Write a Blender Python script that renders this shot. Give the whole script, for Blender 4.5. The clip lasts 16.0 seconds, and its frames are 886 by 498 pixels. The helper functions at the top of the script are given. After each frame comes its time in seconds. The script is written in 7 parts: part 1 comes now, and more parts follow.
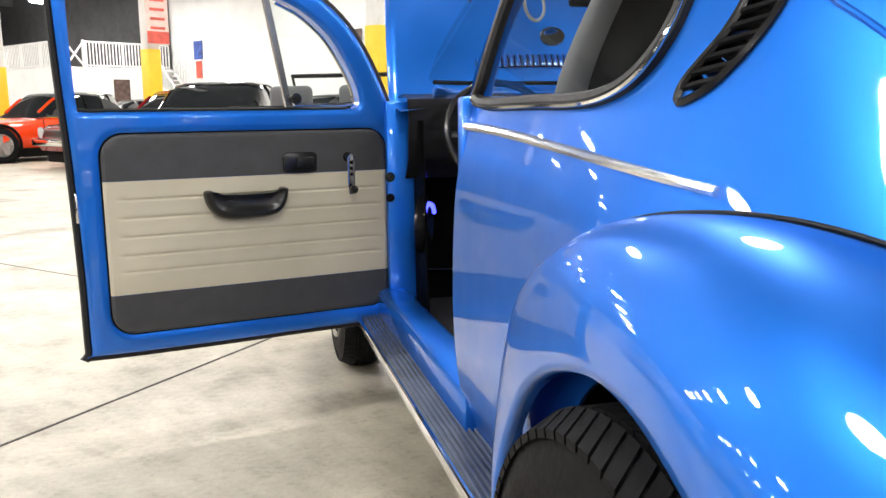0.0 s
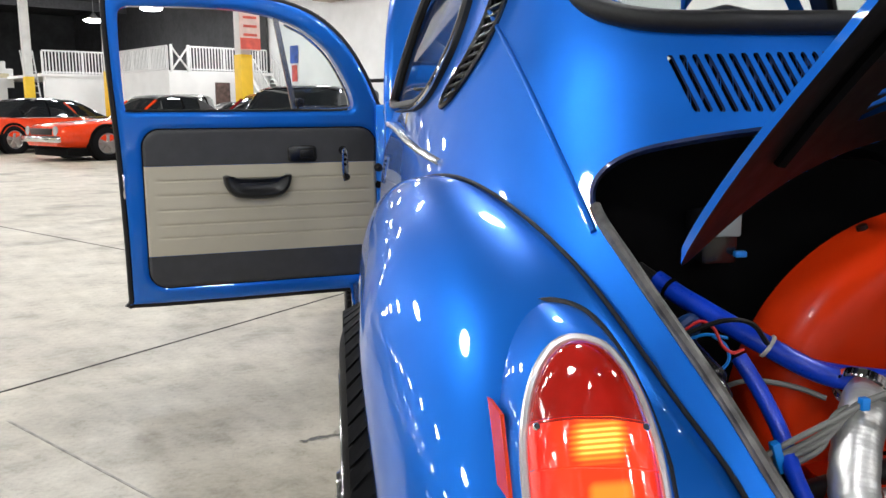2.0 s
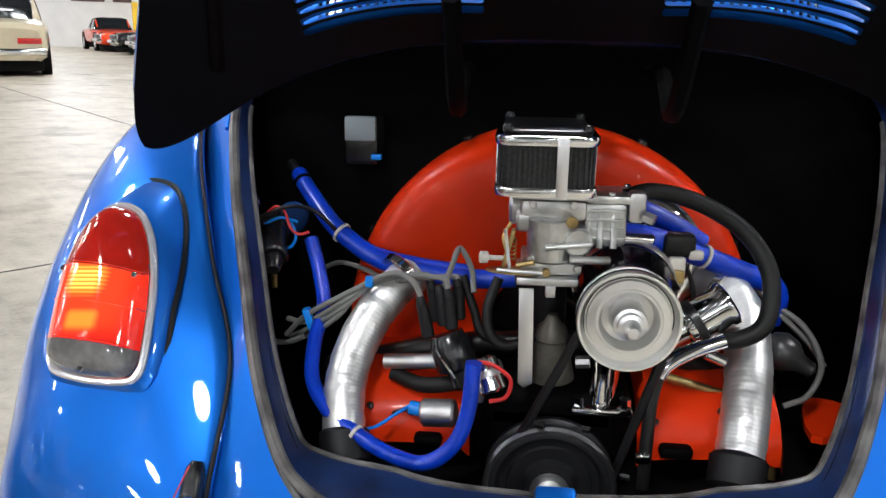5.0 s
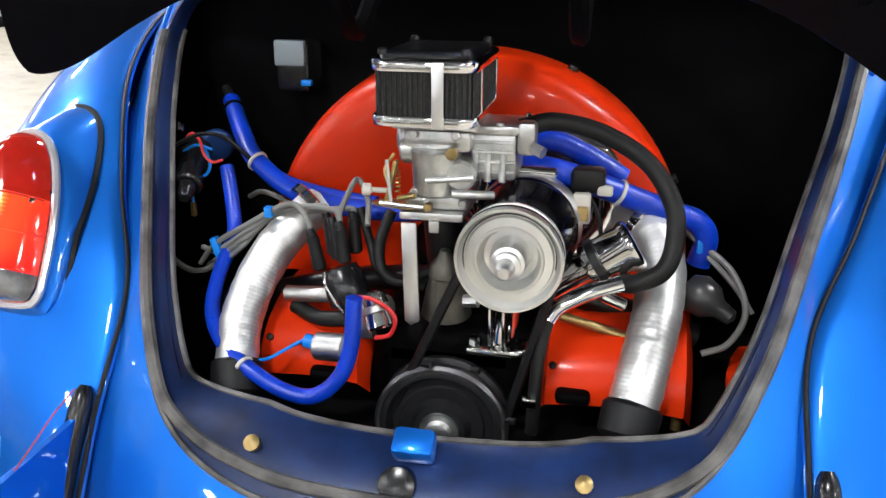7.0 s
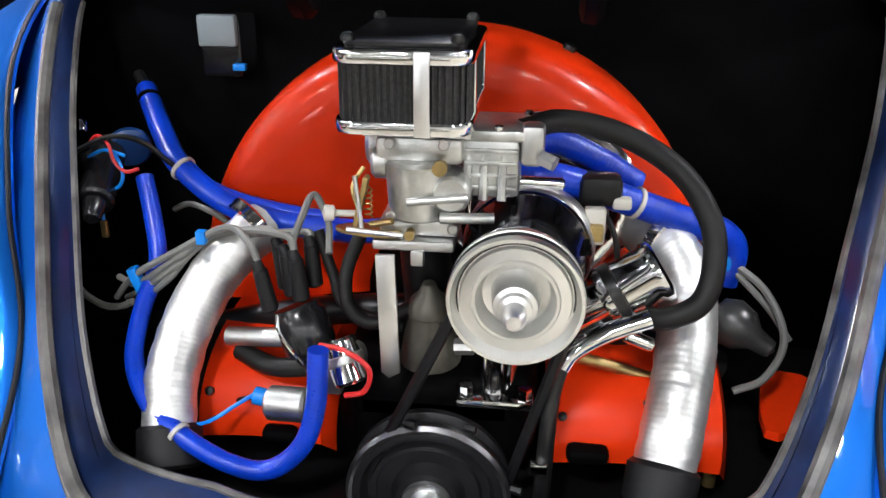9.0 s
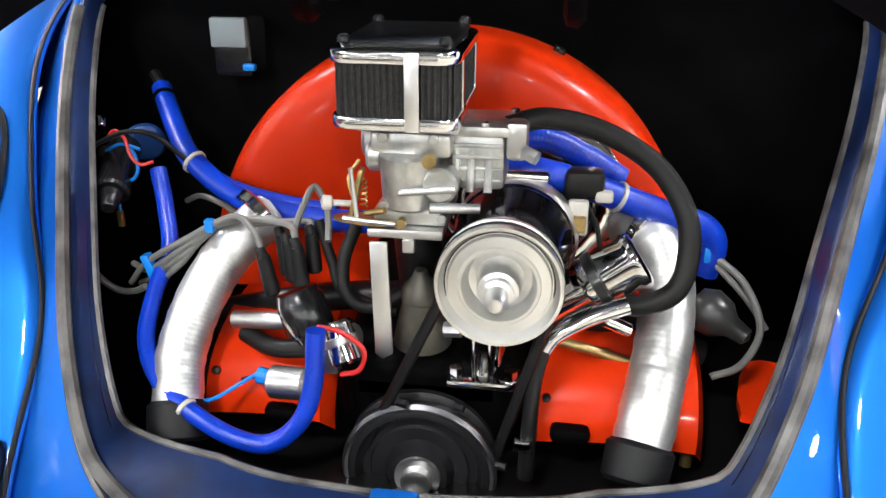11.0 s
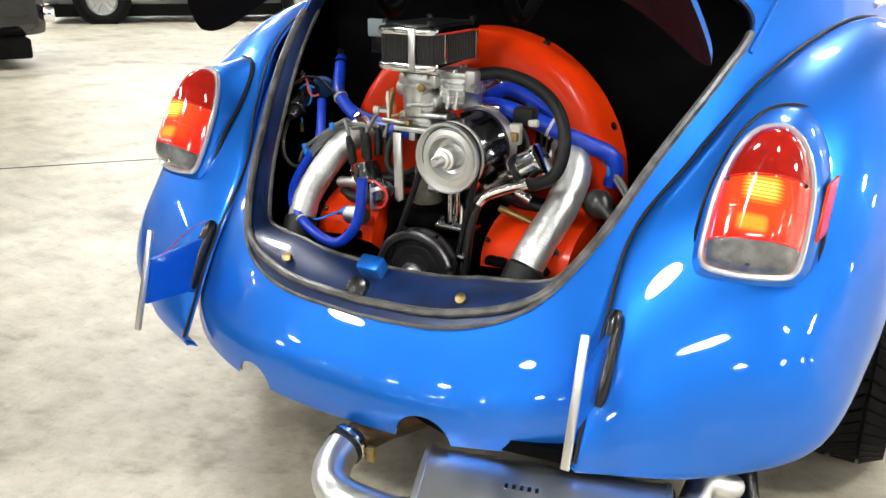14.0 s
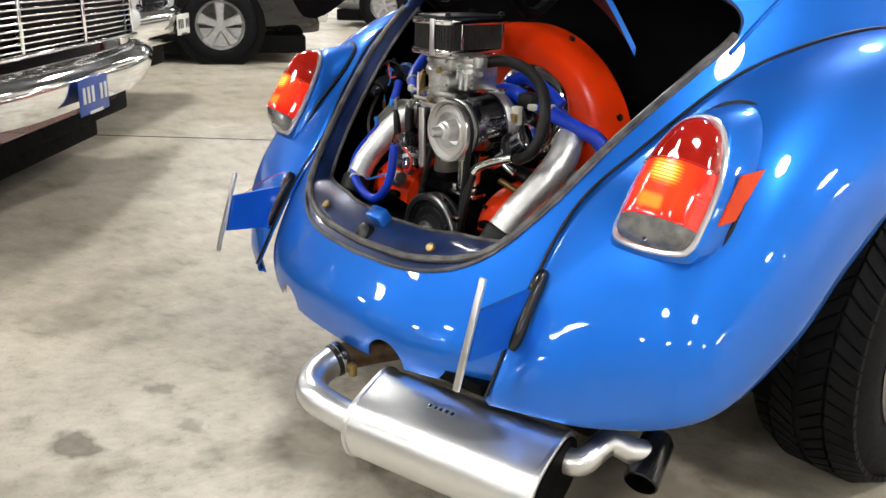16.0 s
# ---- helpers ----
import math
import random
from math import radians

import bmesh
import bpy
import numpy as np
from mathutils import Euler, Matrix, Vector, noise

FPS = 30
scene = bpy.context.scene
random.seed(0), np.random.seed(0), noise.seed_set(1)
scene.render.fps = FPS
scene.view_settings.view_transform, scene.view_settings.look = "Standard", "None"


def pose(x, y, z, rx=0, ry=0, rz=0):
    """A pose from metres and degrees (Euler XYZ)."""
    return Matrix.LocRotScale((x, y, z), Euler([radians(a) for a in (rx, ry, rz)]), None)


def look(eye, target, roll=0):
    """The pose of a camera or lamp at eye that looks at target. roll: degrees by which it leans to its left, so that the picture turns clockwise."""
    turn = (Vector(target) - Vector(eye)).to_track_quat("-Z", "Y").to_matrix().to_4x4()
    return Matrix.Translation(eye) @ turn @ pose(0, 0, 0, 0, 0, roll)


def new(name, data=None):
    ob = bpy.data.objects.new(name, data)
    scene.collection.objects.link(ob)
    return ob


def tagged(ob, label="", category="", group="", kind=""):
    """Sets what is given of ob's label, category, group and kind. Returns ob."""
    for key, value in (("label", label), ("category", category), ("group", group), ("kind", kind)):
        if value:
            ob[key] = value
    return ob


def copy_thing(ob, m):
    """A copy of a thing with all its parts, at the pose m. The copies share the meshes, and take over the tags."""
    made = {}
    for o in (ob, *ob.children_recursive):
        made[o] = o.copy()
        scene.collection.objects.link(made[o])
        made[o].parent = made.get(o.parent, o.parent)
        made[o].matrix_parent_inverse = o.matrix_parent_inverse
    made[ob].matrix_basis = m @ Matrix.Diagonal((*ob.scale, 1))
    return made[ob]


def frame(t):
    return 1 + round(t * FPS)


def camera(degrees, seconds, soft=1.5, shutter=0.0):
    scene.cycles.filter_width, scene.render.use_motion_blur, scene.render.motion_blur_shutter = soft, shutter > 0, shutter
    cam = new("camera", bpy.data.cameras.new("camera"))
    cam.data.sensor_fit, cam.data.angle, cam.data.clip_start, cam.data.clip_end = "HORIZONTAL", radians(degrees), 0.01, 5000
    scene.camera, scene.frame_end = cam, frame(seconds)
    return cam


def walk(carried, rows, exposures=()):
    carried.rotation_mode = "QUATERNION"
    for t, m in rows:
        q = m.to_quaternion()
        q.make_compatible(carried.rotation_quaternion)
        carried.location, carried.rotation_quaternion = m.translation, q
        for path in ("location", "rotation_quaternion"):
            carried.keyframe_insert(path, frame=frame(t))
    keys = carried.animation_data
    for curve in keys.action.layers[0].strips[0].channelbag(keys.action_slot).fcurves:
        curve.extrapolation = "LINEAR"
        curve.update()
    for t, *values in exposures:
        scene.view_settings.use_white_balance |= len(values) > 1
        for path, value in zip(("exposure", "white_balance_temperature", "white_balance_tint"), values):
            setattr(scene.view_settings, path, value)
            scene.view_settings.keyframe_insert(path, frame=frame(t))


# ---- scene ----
cam = camera(55.8, 16.0)
PATH = [
    (0, (-1.082, -0.124, 0.96), (-0.605, 1.79, 0.625), -0.6),
    (0.5, (-1.025, -0.289, 0.955), (-0.545, 1.623, 0.621), -0.6),
    (1, (-0.953, -0.46, 0.954), (-0.506, 1.461, 0.623), -0.3),
    (1.5, (-0.867, -0.602, 0.954), (-0.541, 1.344, 0.628), -0.1),
    (2, (-0.784, -0.72, 0.955), (-0.524, 1.236, 0.629), -0.3),
    (2.5, (-0.682, -0.793, 0.955), (-0.498, 1.171, 0.627), -0.2),
    (3, (-0.58, -0.848, 0.955), (-0.459, 1.121, 0.623), 0.0),
    (3.5, (-0.461, -0.899, 0.957), (-0.414, 1.071, 0.619), 0.3),
    (4, (-0.317, -0.924, 0.955), (-0.351, 1.036, 0.558), 0.6),
    (4.5, (-0.180, -0.917, 0.951), (-0.272, 1.037, 0.538), 1.0),
    (5, (-0.052, -0.931, 0.950), (-0.224, 0.998, 0.449), 1.0),
    (5.2, (-0.005, -0.945, 0.948), (-0.248, 0.960, 0.391), 1.2),
    (7.3, (0.182, -0.814, 0.948), (-0.211, 1.021, 0.256), 0.2),
    (7.5, (0.169, -0.782, 0.948), (-0.222, 1.045, 0.233), 0.3),
    (8, (0.129, -0.716, 0.949), (-0.159, 1.111, 0.186), 0.1),
    (8.5, (0.104, -0.684, 0.949), (-0.133, 1.15, 0.185), 0.2),
    (9, (0.089, -0.665, 0.949), (-0.124, 1.171, 0.184), 0.3),
    (9.2, (0.089, -0.662, 0.942), (-0.127, 1.156, 0.136), 0.2),
    (11.5, (0.158, -0.767, 0.957), (-0.142, 1.072, 0.231), 0.4),
    (12, (0.238, -0.88, 0.949), (-0.163, 0.951, 0.251), 0.6),
    (12.5, (0.333, -0.992, 0.949), (-0.186, 0.808, 0.249), 0.3),
    (13, (0.471, -1.082, 0.948), (-0.163, 0.682, 0.252), 0.5),
    (13.5, (0.614, -1.14, 0.95), (-0.211, 0.56, 0.296), 0.6),
    (14, (0.753, -1.18, 0.952), (-0.214, 0.441, 0.292), 0.5),
    (14.5, (0.875, -1.224, 0.937), (-0.192, 0.341, 0.295), 1.0),
    (15, (0.996, -1.207, 0.953), (-0.256, 0.203, 0.288), 1.3),
    (15.5, (1.134, -1.162, 0.937), (-0.246, 0.135, 0.293), 1.8),
    (16, (1.271, -1.053, 0.935), (-0.175, 0.172, 0.297), 1.7),
]
walk(cam, [(t, look(eye, target, roll)) for t, eye, target, roll in PATH],
     exposures=[(0, 0.40, 6500, 10), (1, 0.15, 6400, 10), (2, -0.15, 6150, 10), (3.5, -0.22, 5950, 10), (4.5, -0.1, 5950, 10), (5.2, 0.0, 6000, 10), (7.3, 0.5, 6050, 10), (9.2, 0.55, 6050, 10),
                (11.3, 0.88, 6200, 9), (12, 1.15, 6700, 5), (12.5, 1.18, 6800, 4), (13.5, 0.62, 6500, 6), (14.5, 0.3, 6300, 8), (16, 0.05, 6400, 10)])

# ---- light: a dim hall under rows of high-bay lamps ----
world = bpy.data.worlds.new("hall_air")
world.use_nodes = True
world.node_tree.nodes["Background"].inputs[0].default_value = (0.9, 0.95, 1.0, 1)
world.node_tree.nodes["Background"].inputs[1].default_value = 0.02
scene.world = world
scene.view_settings.exposure = 0.0
LAMP_POWER = 97.0

# ---- materials ----
def mat(name, color, rough=0.5, metal=0.0, vary=0.12, scale=8.0, bump=0.0, bump_scale=60.0, coat=0.0, emit=None, power=0.0,
        spec=0.5, rough_vary=0.1, fleck=None):
    m = bpy.data.materials.new(name)
    m.use_nodes = True
    nt = m.node_tree
    b = nt.nodes["Principled BSDF"]
    b.inputs["Roughness"].default_value = rough
    b.inputs["Metallic"].default_value = metal
    b.inputs["Coat Weight"].default_value = coat
    b.inputs["Coat Roughness"].default_value = 0.03
    b.inputs["Specular IOR Level"].default_value = spec
    co = nt.nodes.new("ShaderNodeTexCoord")
    n1 = nt.nodes.new("ShaderNodeTexNoise")
    n1.inputs["Scale"].default_value = scale
    n1.inputs["Detail"].default_value = 6
    nt.links.new(co.outputs["Object"], n1.inputs["Vector"])
    ramp = nt.nodes.new("ShaderNodeMapRange")
    ramp.inputs["From Min"].default_value, ramp.inputs["From Max"].default_value = 0.3, 0.7
    ramp.inputs["To Min"].default_value, ramp.inputs["To Max"].default_value = 1 - vary, 1 + vary
    nt.links.new(n1.outputs["Fac"], ramp.inputs["Value"])
    mul = nt.nodes.new("ShaderNodeVectorMath")
    mul.operation = "SCALE"
    mul.inputs[0].default_value = color
    nt.links.new(ramp.outputs[0], mul.inputs["Scale"])
    nt.links.new(mul.outputs[0], b.inputs["Base Color"])
    n2 = nt.nodes.new("ShaderNodeTexNoise")
    n2.inputs["Scale"].default_value = scale * 3.7
    n2.inputs["Detail"].default_value = 4
    nt.links.new(co.outputs["Object"], n2.inputs["Vector"])
    rr = nt.nodes.new("ShaderNodeMapRange")
    rr.inputs["From Min"].default_value, rr.inputs["From Max"].default_value = 0.3, 0.7
    rr.inputs["To Min"].default_value, rr.inputs["To Max"].default_value = max(rough * (1 - rough_vary), 0.0), min(rough * (1 + rough_vary), 1.0)
    nt.links.new(n2.outputs["Fac"], rr.inputs["Value"])
    nt.links.new(rr.outputs[0], b.inputs["Roughness"])
    if bump:
        n3 = nt.nodes.new("ShaderNodeTexNoise")
        n3.inputs["Scale"].default_value = bump_scale
        n3.inputs["Detail"].default_value = 5
        nt.links.new(co.outputs["Object"], n3.inputs["Vector"])
        bp = nt.nodes.new("ShaderNodeBump")
        bp.inputs["Strength"].default_value = bump
        bp.inputs["Distance"].default_value = 0.0012
        nt.links.new(n3.outputs["Fac"], bp.inputs["Height"])
        nt.links.new(bp.outputs[0], b.inputs["Normal"])
    if emit:
        b.inputs["Emission Color"].default_value = (*emit, 1)
        b.inputs["Emission Strength"].default_value = power
    return m


def thin_glass(name, tint=(0.85, 0.9, 0.9), gloss=0.12):
    """A pane without refraction: clear with a faint mirror on it."""
    m = bpy.data.materials.new(name)
    m.use_nodes = True
    nt = m.node_tree
    out = nt.nodes["Material Output"]
    nt.nodes.remove(nt.nodes["Principled BSDF"])
    tr = nt.nodes.new("ShaderNodeBsdfTransparent")
    tr.inputs[0].default_value = (*tint, 1)
    gl = nt.nodes.new("ShaderNodeBsdfGlossy")
    gl.inputs["Roughness"].default_value = 0.02
    lw = nt.nodes.new("ShaderNodeLayerWeight")
    lw.inputs[0].default_value = 0.5
    pw = nt.nodes.new("ShaderNodeMath")
    pw.operation = "POWER"
    pw.inputs[1].default_value = 4.0
    nt.links.new(lw.outputs["Facing"], pw.inputs[0])
    fr = nt.nodes.new("ShaderNodeMapRange")
    fr.inputs["To Min"].default_value, fr.inputs["To Max"].default_value = 0.05, 0.9
    nt.links.new(pw.outputs[0], fr.inputs["Value"])
    mx = nt.nodes.new("ShaderNodeMixShader")
    nt.links.new(fr.outputs[0], mx.inputs[0])
    nt.links.new(tr.outputs[0], mx.inputs[1])
    nt.links.new(gl.outputs[0], mx.inputs[2])
    nt.links.new(mx.outputs[0], out.inputs[0])
    return m


def floor_mat():
    """Sealed, stained concrete: broad clouds, finer blotches, specks, a soft sheen."""
    m = bpy.data.materials.new("stained_concrete")
    m.use_nodes = True
    nt = m.node_tree
    b = nt.nodes["Principled BSDF"]
    co = nt.nodes.new("ShaderNodeTexCoord")

    def noise_at(scale, detail, rough=0.6):
        n = nt.nodes.new("ShaderNodeTexNoise")
        n.inputs["Scale"].default_value, n.inputs["Detail"].default_value, n.inputs["Roughness"].default_value = scale, detail, rough
        nt.links.new(co.outputs["Object"], n.inputs["Vector"])
        return n

    def ramp_of(src, stops):
        r = nt.nodes.new("ShaderNodeValToRGB")
        el = r.color_ramp.elements
        el[0].position, el[0].color = stops[0][0], (*stops[0][1], 1)
        el[1].position, el[1].color = stops[-1][0], (*stops[-1][1], 1)
        for p, c in stops[1:-1]:
            e = el.new(p)
            e.color = (*c, 1)
        nt.links.new(src, r.inputs[0])
        return r

    def times(a, c):
        x = nt.nodes.new("ShaderNodeMix")
        x.data_type, x.blend_type = "RGBA", "MULTIPLY"
        x.inputs[0].default_value = 1
        nt.links.new(a, x.inputs[6])
        nt.links.new(c, x.inputs[7])
        return x.outputs[2]
    big = ramp_of(noise_at(0.55, 8).outputs["Fac"], [(0.3, (0.40, 0.36, 0.29)), (0.5, (0.51, 0.47, 0.39)), (0.7, (0.60, 0.565, 0.49))])
    mid = ramp_of(noise_at(3.2, 10, 0.7).outputs["Fac"], [(0.30, (0.48, 0.455, 0.41)), (0.45, (0.86, 0.85, 0.83)), (0.68, (1.14, 1.14, 1.13))])
    fine = ramp_of(noise_at(46, 10, 0.8).outputs["Fac"], [(0.27, (0.42, 0.40, 0.36)), (0.43, (0.93, 0.93, 0.92)), (0.8, (1.14, 1.14, 1.13))])
    grit = ramp_of(noise_at(13, 12, 0.75).outputs["Fac"], [(0.30, (0.60, 0.57, 0.51)), (0.44, (0.92, 0.91, 0.89)), (0.56, (1.0, 1.0, 1.0)), (0.72, (1.10, 1.09, 1.06))])
    stain = ramp_of(noise_at(1.3, 5, 0.5).outputs["Fac"], [(0.30, (0.45, 0.42, 0.37)), (0.42, (1, 1, 1)), (0.9, (1, 1, 1))])
    col = times(times(times(big.outputs[0], mid.outputs[0]), times(fine.outputs[0], grit.outputs[0])), stain.outputs[0])
    nt.links.new(col, b.inputs["Base Color"])
    rr = nt.nodes.new("ShaderNodeMapRange")
    rr.inputs["To Min"].default_value, rr.inputs["To Max"].default_value = 0.28, 0.55
    nt.links.new(noise_at(4.0, 6).outputs["Fac"], rr.inputs["Value"])
    nt.links.new(rr.outputs[0], b.inputs["Roughness"])
    bp = nt.nodes.new("ShaderNodeBump")
    bp.inputs["Strength"].default_value, bp.inputs["Distance"].default_value = 0.12, 0.003
    nt.links.new(noise_at(60, 8).outputs["Fac"], bp.inputs["Height"])
    nt.links.new(bp.outputs[0], b.inputs["Normal"])
    return m


def paint(name, color, metal=0.55, rough=0.42):
    """Metallic car paint: flake-tinted base under clear lacquer, with faint dust."""
    return mat(name, color, rough, metal, vary=0.05, scale=3.0, coat=1.0, spec=0.1, rough_vary=0.15, bump=0.012, bump_scale=900)


BLUE = paint("blue_metallic_paint", (0.014, 0.156, 0.66), 0.58, 0.40)
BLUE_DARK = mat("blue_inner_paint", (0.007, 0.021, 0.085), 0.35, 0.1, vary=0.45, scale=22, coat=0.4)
# blacker than plain black paint: the unlit bay's shade is in this colour
BLACK = mat("black_paint_with_shade", (0.0013, 0.0013, 0.0016), 0.6, 0.0, spec=0.05, vary=0.4, scale=14, bump=0.2, bump_scale=90)
LID_BLACK = mat("black_lid_enamel", (0.0018, 0.0018, 0.002), 0.5, spec=0.10, vary=0.5, scale=9, bump=0.25, bump_scale=40)
BLACK_GLOSS = mat("black_plastic", (0.008, 0.008, 0.009), 0.22, vary=0.2)
BLACK_METAL = mat("black_enamel", (0.006, 0.006, 0.0065), 0.32, vary=0.3, coat=0.15, spec=0.35)
RUBBER = mat("black_rubber", (0.007, 0.007, 0.008), 0.5, vary=0.3, scale=40, bump=0.15, bump_scale=200, spec=0.3)
SEAL = mat("worn_grey_rubber_seal", (0.10, 0.096, 0.092), 0.34, vary=0.75, scale=28, bump=0.4, bump_scale=160)
TYRE = mat("tyre_rubber", (0.008, 0.008, 0.009), 0.6, vary=0.25, scale=30, bump=0.1, bump_scale=200, spec=0.07)
CHROME = mat("chrome", (0.80, 0.80, 0.80), 0.08, 1.0, vary=0.05, scale=20)
POLISHED = mat("polished_aluminium", (0.80, 0.80, 0.79), 0.31, 1.0, vary=0.04, scale=20)
ALLOY = mat("cast_aluminium", (0.56, 0.56, 0.55), 0.38, 1.0, vary=0.15, scale=40, bump=0.25, bump_scale=250)
BRUSHED = mat("satin_aluminium", (0.76, 0.76, 0.76), 0.33, 1.0, vary=0.03, scale=9, rough_vary=0.1)
MUFFLER = mat("hazed_stainless_steel", (0.80, 0.81, 0.82), 0.34, 1.0, vary=0.03, scale=9)
BRIGHT = mat("bright_anodised_trim", (0.85, 0.86, 0.87), 0.22, 0.9, vary=0.04)
ZINC = mat("zinc_casting", (0.50, 0.505, 0.49), 0.33, 0.92, vary=0.3, scale=45, bump=0.3, bump_scale=300)
BRASS = mat("yellow_passivated_steel", (0.40, 0.29, 0.12), 0.35, 0.9, vary=0.3, scale=60)
FOIL = mat("crinkled_aluminium_hose", (0.74, 0.74, 0.73), 0.42, 0.9, vary=0.08, scale=60, bump=0.5, bump_scale=120)
RED = mat("orange_red_enamel", (0.70, 0.034, 0.002), 0.34, 0.0, vary=0.10, scale=5, coat=0.18, spec=0.15)
HOSE_BLUE = mat("blue_silicone", (0.005, 0.042, 0.50), 0.3, vary=0.15, scale=50)
HOSE_BLACK = mat("black_hose", (0.008, 0.008, 0.008), 0.45, spec=0.25, vary=0.2, bump=0.2, bump_scale=300)
WIRE_GREY = mat("grey_wire", (0.17, 0.17, 0.16), 0.45, vary=0.1)
WIRE_RED = mat("red_wire", (0.6, 0.02, 0.02), 0.4)
WIRE_BLUE = mat("light_blue_plastic", (0.01, 0.22, 0.75), 0.35)
PALE = mat("pale_plastic", (0.52, 0.50, 0.45), 0.4)
MESH_BLACK = mat("filter_gauze", (0.03, 0.03, 0.03), 0.55, 0.4, vary=0.4, scale=200, bump=0.6, bump_scale=900)
VINYL = mat("charcoal_vinyl", (0.042, 0.043, 0.047), 0.5, vary=0.12, scale=20, bump=0.35, bump_scale=700)
CREAM = mat("cream_vinyl", (0.50, 0.46, 0.36), 0.42, vary=0.05, scale=6, bump=0.25, bump_scale=700)
GREY_TRIM = mat("grey_trim", (0.17, 0.17, 0.175), 0.6, vary=0.1, bump=0.2, bump_scale=400)
GLASS = thin_glass("clear_pane")


def lens_lit(name, o, right, up):
    """A ribbed red lens with lamps burning behind it: a yellow window above, a square amber one below. o, right, up: the lens's own axes."""
    m = mat(name, (0.50, 0.010, 0.006), 0.1, vary=0.1, coat=1.0)
    nt = m.node_tree
    b = nt.nodes["Principled BSDF"]
    co = nt.nodes.new("ShaderNodeTexCoord")
    rel = nt.nodes.new("ShaderNodeVectorMath")
    rel.operation = "SUBTRACT"
    rel.inputs[1].default_value = o
    nt.links.new(co.outputs["Object"], rel.inputs[0])

    def op(kind, x, y):
        n = nt.nodes.new("ShaderNodeMath")
        n.operation = kind
        for i, v in enumerate((x, y)):
            if isinstance(v, float):
                n.inputs[i].default_value = v
            else:
                nt.links.new(v, n.inputs[i])
        return n.outputs[0]

    def along(axis):
        n = nt.nodes.new("ShaderNodeVectorMath")
        n.operation = "DOT_PRODUCT"
        n.inputs[1].default_value = axis
        nt.links.new(rel.outputs[0], n.inputs[0])
        return n.outputs["Value"]

    def ease(v, lo, hi):
        n = nt.nodes.new("ShaderNodeMapRange")
        n.interpolation_type = "SMOOTHSTEP"
        n.inputs["From Min"].default_value, n.inputs["From Max"].default_value = lo, hi
        nt.links.new(v, n.inputs["Value"])
        return n.outputs[0]

    def window(cu, hu, cv, hv, soft):
        du = op("ABSOLUTE", op("SUBTRACT", u, cu), 0.0)
        dv = op("ABSOLUTE", op("SUBTRACT", v, cv), 0.0)
        return op("MULTIPLY", ease(du, hu + soft, hu - soft), ease(dv, hv + soft, hv - soft))
    u, v = along(right), along(up)
    ribs = op("ADD", op("MULTIPLY", op("SINE", op("MULTIPLY", v, 1250.0), 0.0), 0.16), 0.84)
    upper = op("MULTIPLY", window(0.0, 0.026, 0.027, 0.020, 0.014), ribs)
    wide = op("MULTIPLY", window(-0.002, 0.050, 0.012, 0.046, 0.018), 0.30)
    square = op("MULTIPLY", window(-0.008, 0.022, -0.021, 0.0140, 0.009), 0.66)
    glow = op("MAXIMUM", op("MAXIMUM", upper, wide), square)
    ramp = nt.nodes.new("ShaderNodeValToRGB")
    el = ramp.color_ramp.elements
    el[0].position, el[0].color = 0.0, (0.75, 0.016, 0.008, 1)
    el[1].position, el[1].color = 1.0, (1.0, 0.62, 0.10, 1)
    for p, c in ((0.35, (1.0, 0.07, 0.012, 1)), (0.7, (1.0, 0.26, 0.02, 1))):
        e = el.new(p)
        e.color = c
    nt.links.new(glow, ramp.inputs[0])
    nt.links.new(ramp.outputs[0], b.inputs["Emission Color"])
    power = nt.nodes.new("ShaderNodeMapRange")
    power.inputs["To Min"].default_value, power.inputs["To Max"].default_value = 0.62, 2.4
    nt.links.new(glow, power.inputs["Value"])
    nt.links.new(power.outputs[0], b.inputs["Emission Strength"])
    return m


LENS_DARK = mat("dark_red_lens", (0.26, 0.006, 0.005), 0.07, vary=0.25, scale=30, coat=1.0, emit=(1.0, 0.045, 0.012), power=0.16)
LENS_CLEAR = mat("smoky_clear_lens", (0.16, 0.16, 0.16), 0.06, vary=0.4, scale=50, coat=1.0)
LENS_SIDE = mat("orange_red_reflector", (0.80, 0.06, 0.006), 0.2, vary=0.1, coat=0.3, spec=0.3)
WHITE_RING = mat("bright_lens_trim", (0.75, 0.76, 0.78), 0.18, 0.6, vary=0.05)

# ---- mesh helpers ----
BASE = {}


def thing(name, base, label, category, group="", kind=""):
    e = new(name)
    e.location = base
    e.empty_display_size = 0.1
    BASE[e.name] = Vector(base)
    return tagged(e, label, category, group, kind)


def smooth(bm, angle=40):
    for f in bm.faces:
        f.smooth = True
    lim = radians(angle)
    for e in bm.edges:
        if len(e.link_faces) == 2 and e.calc_face_angle(0) > lim:
            e.smooth = False


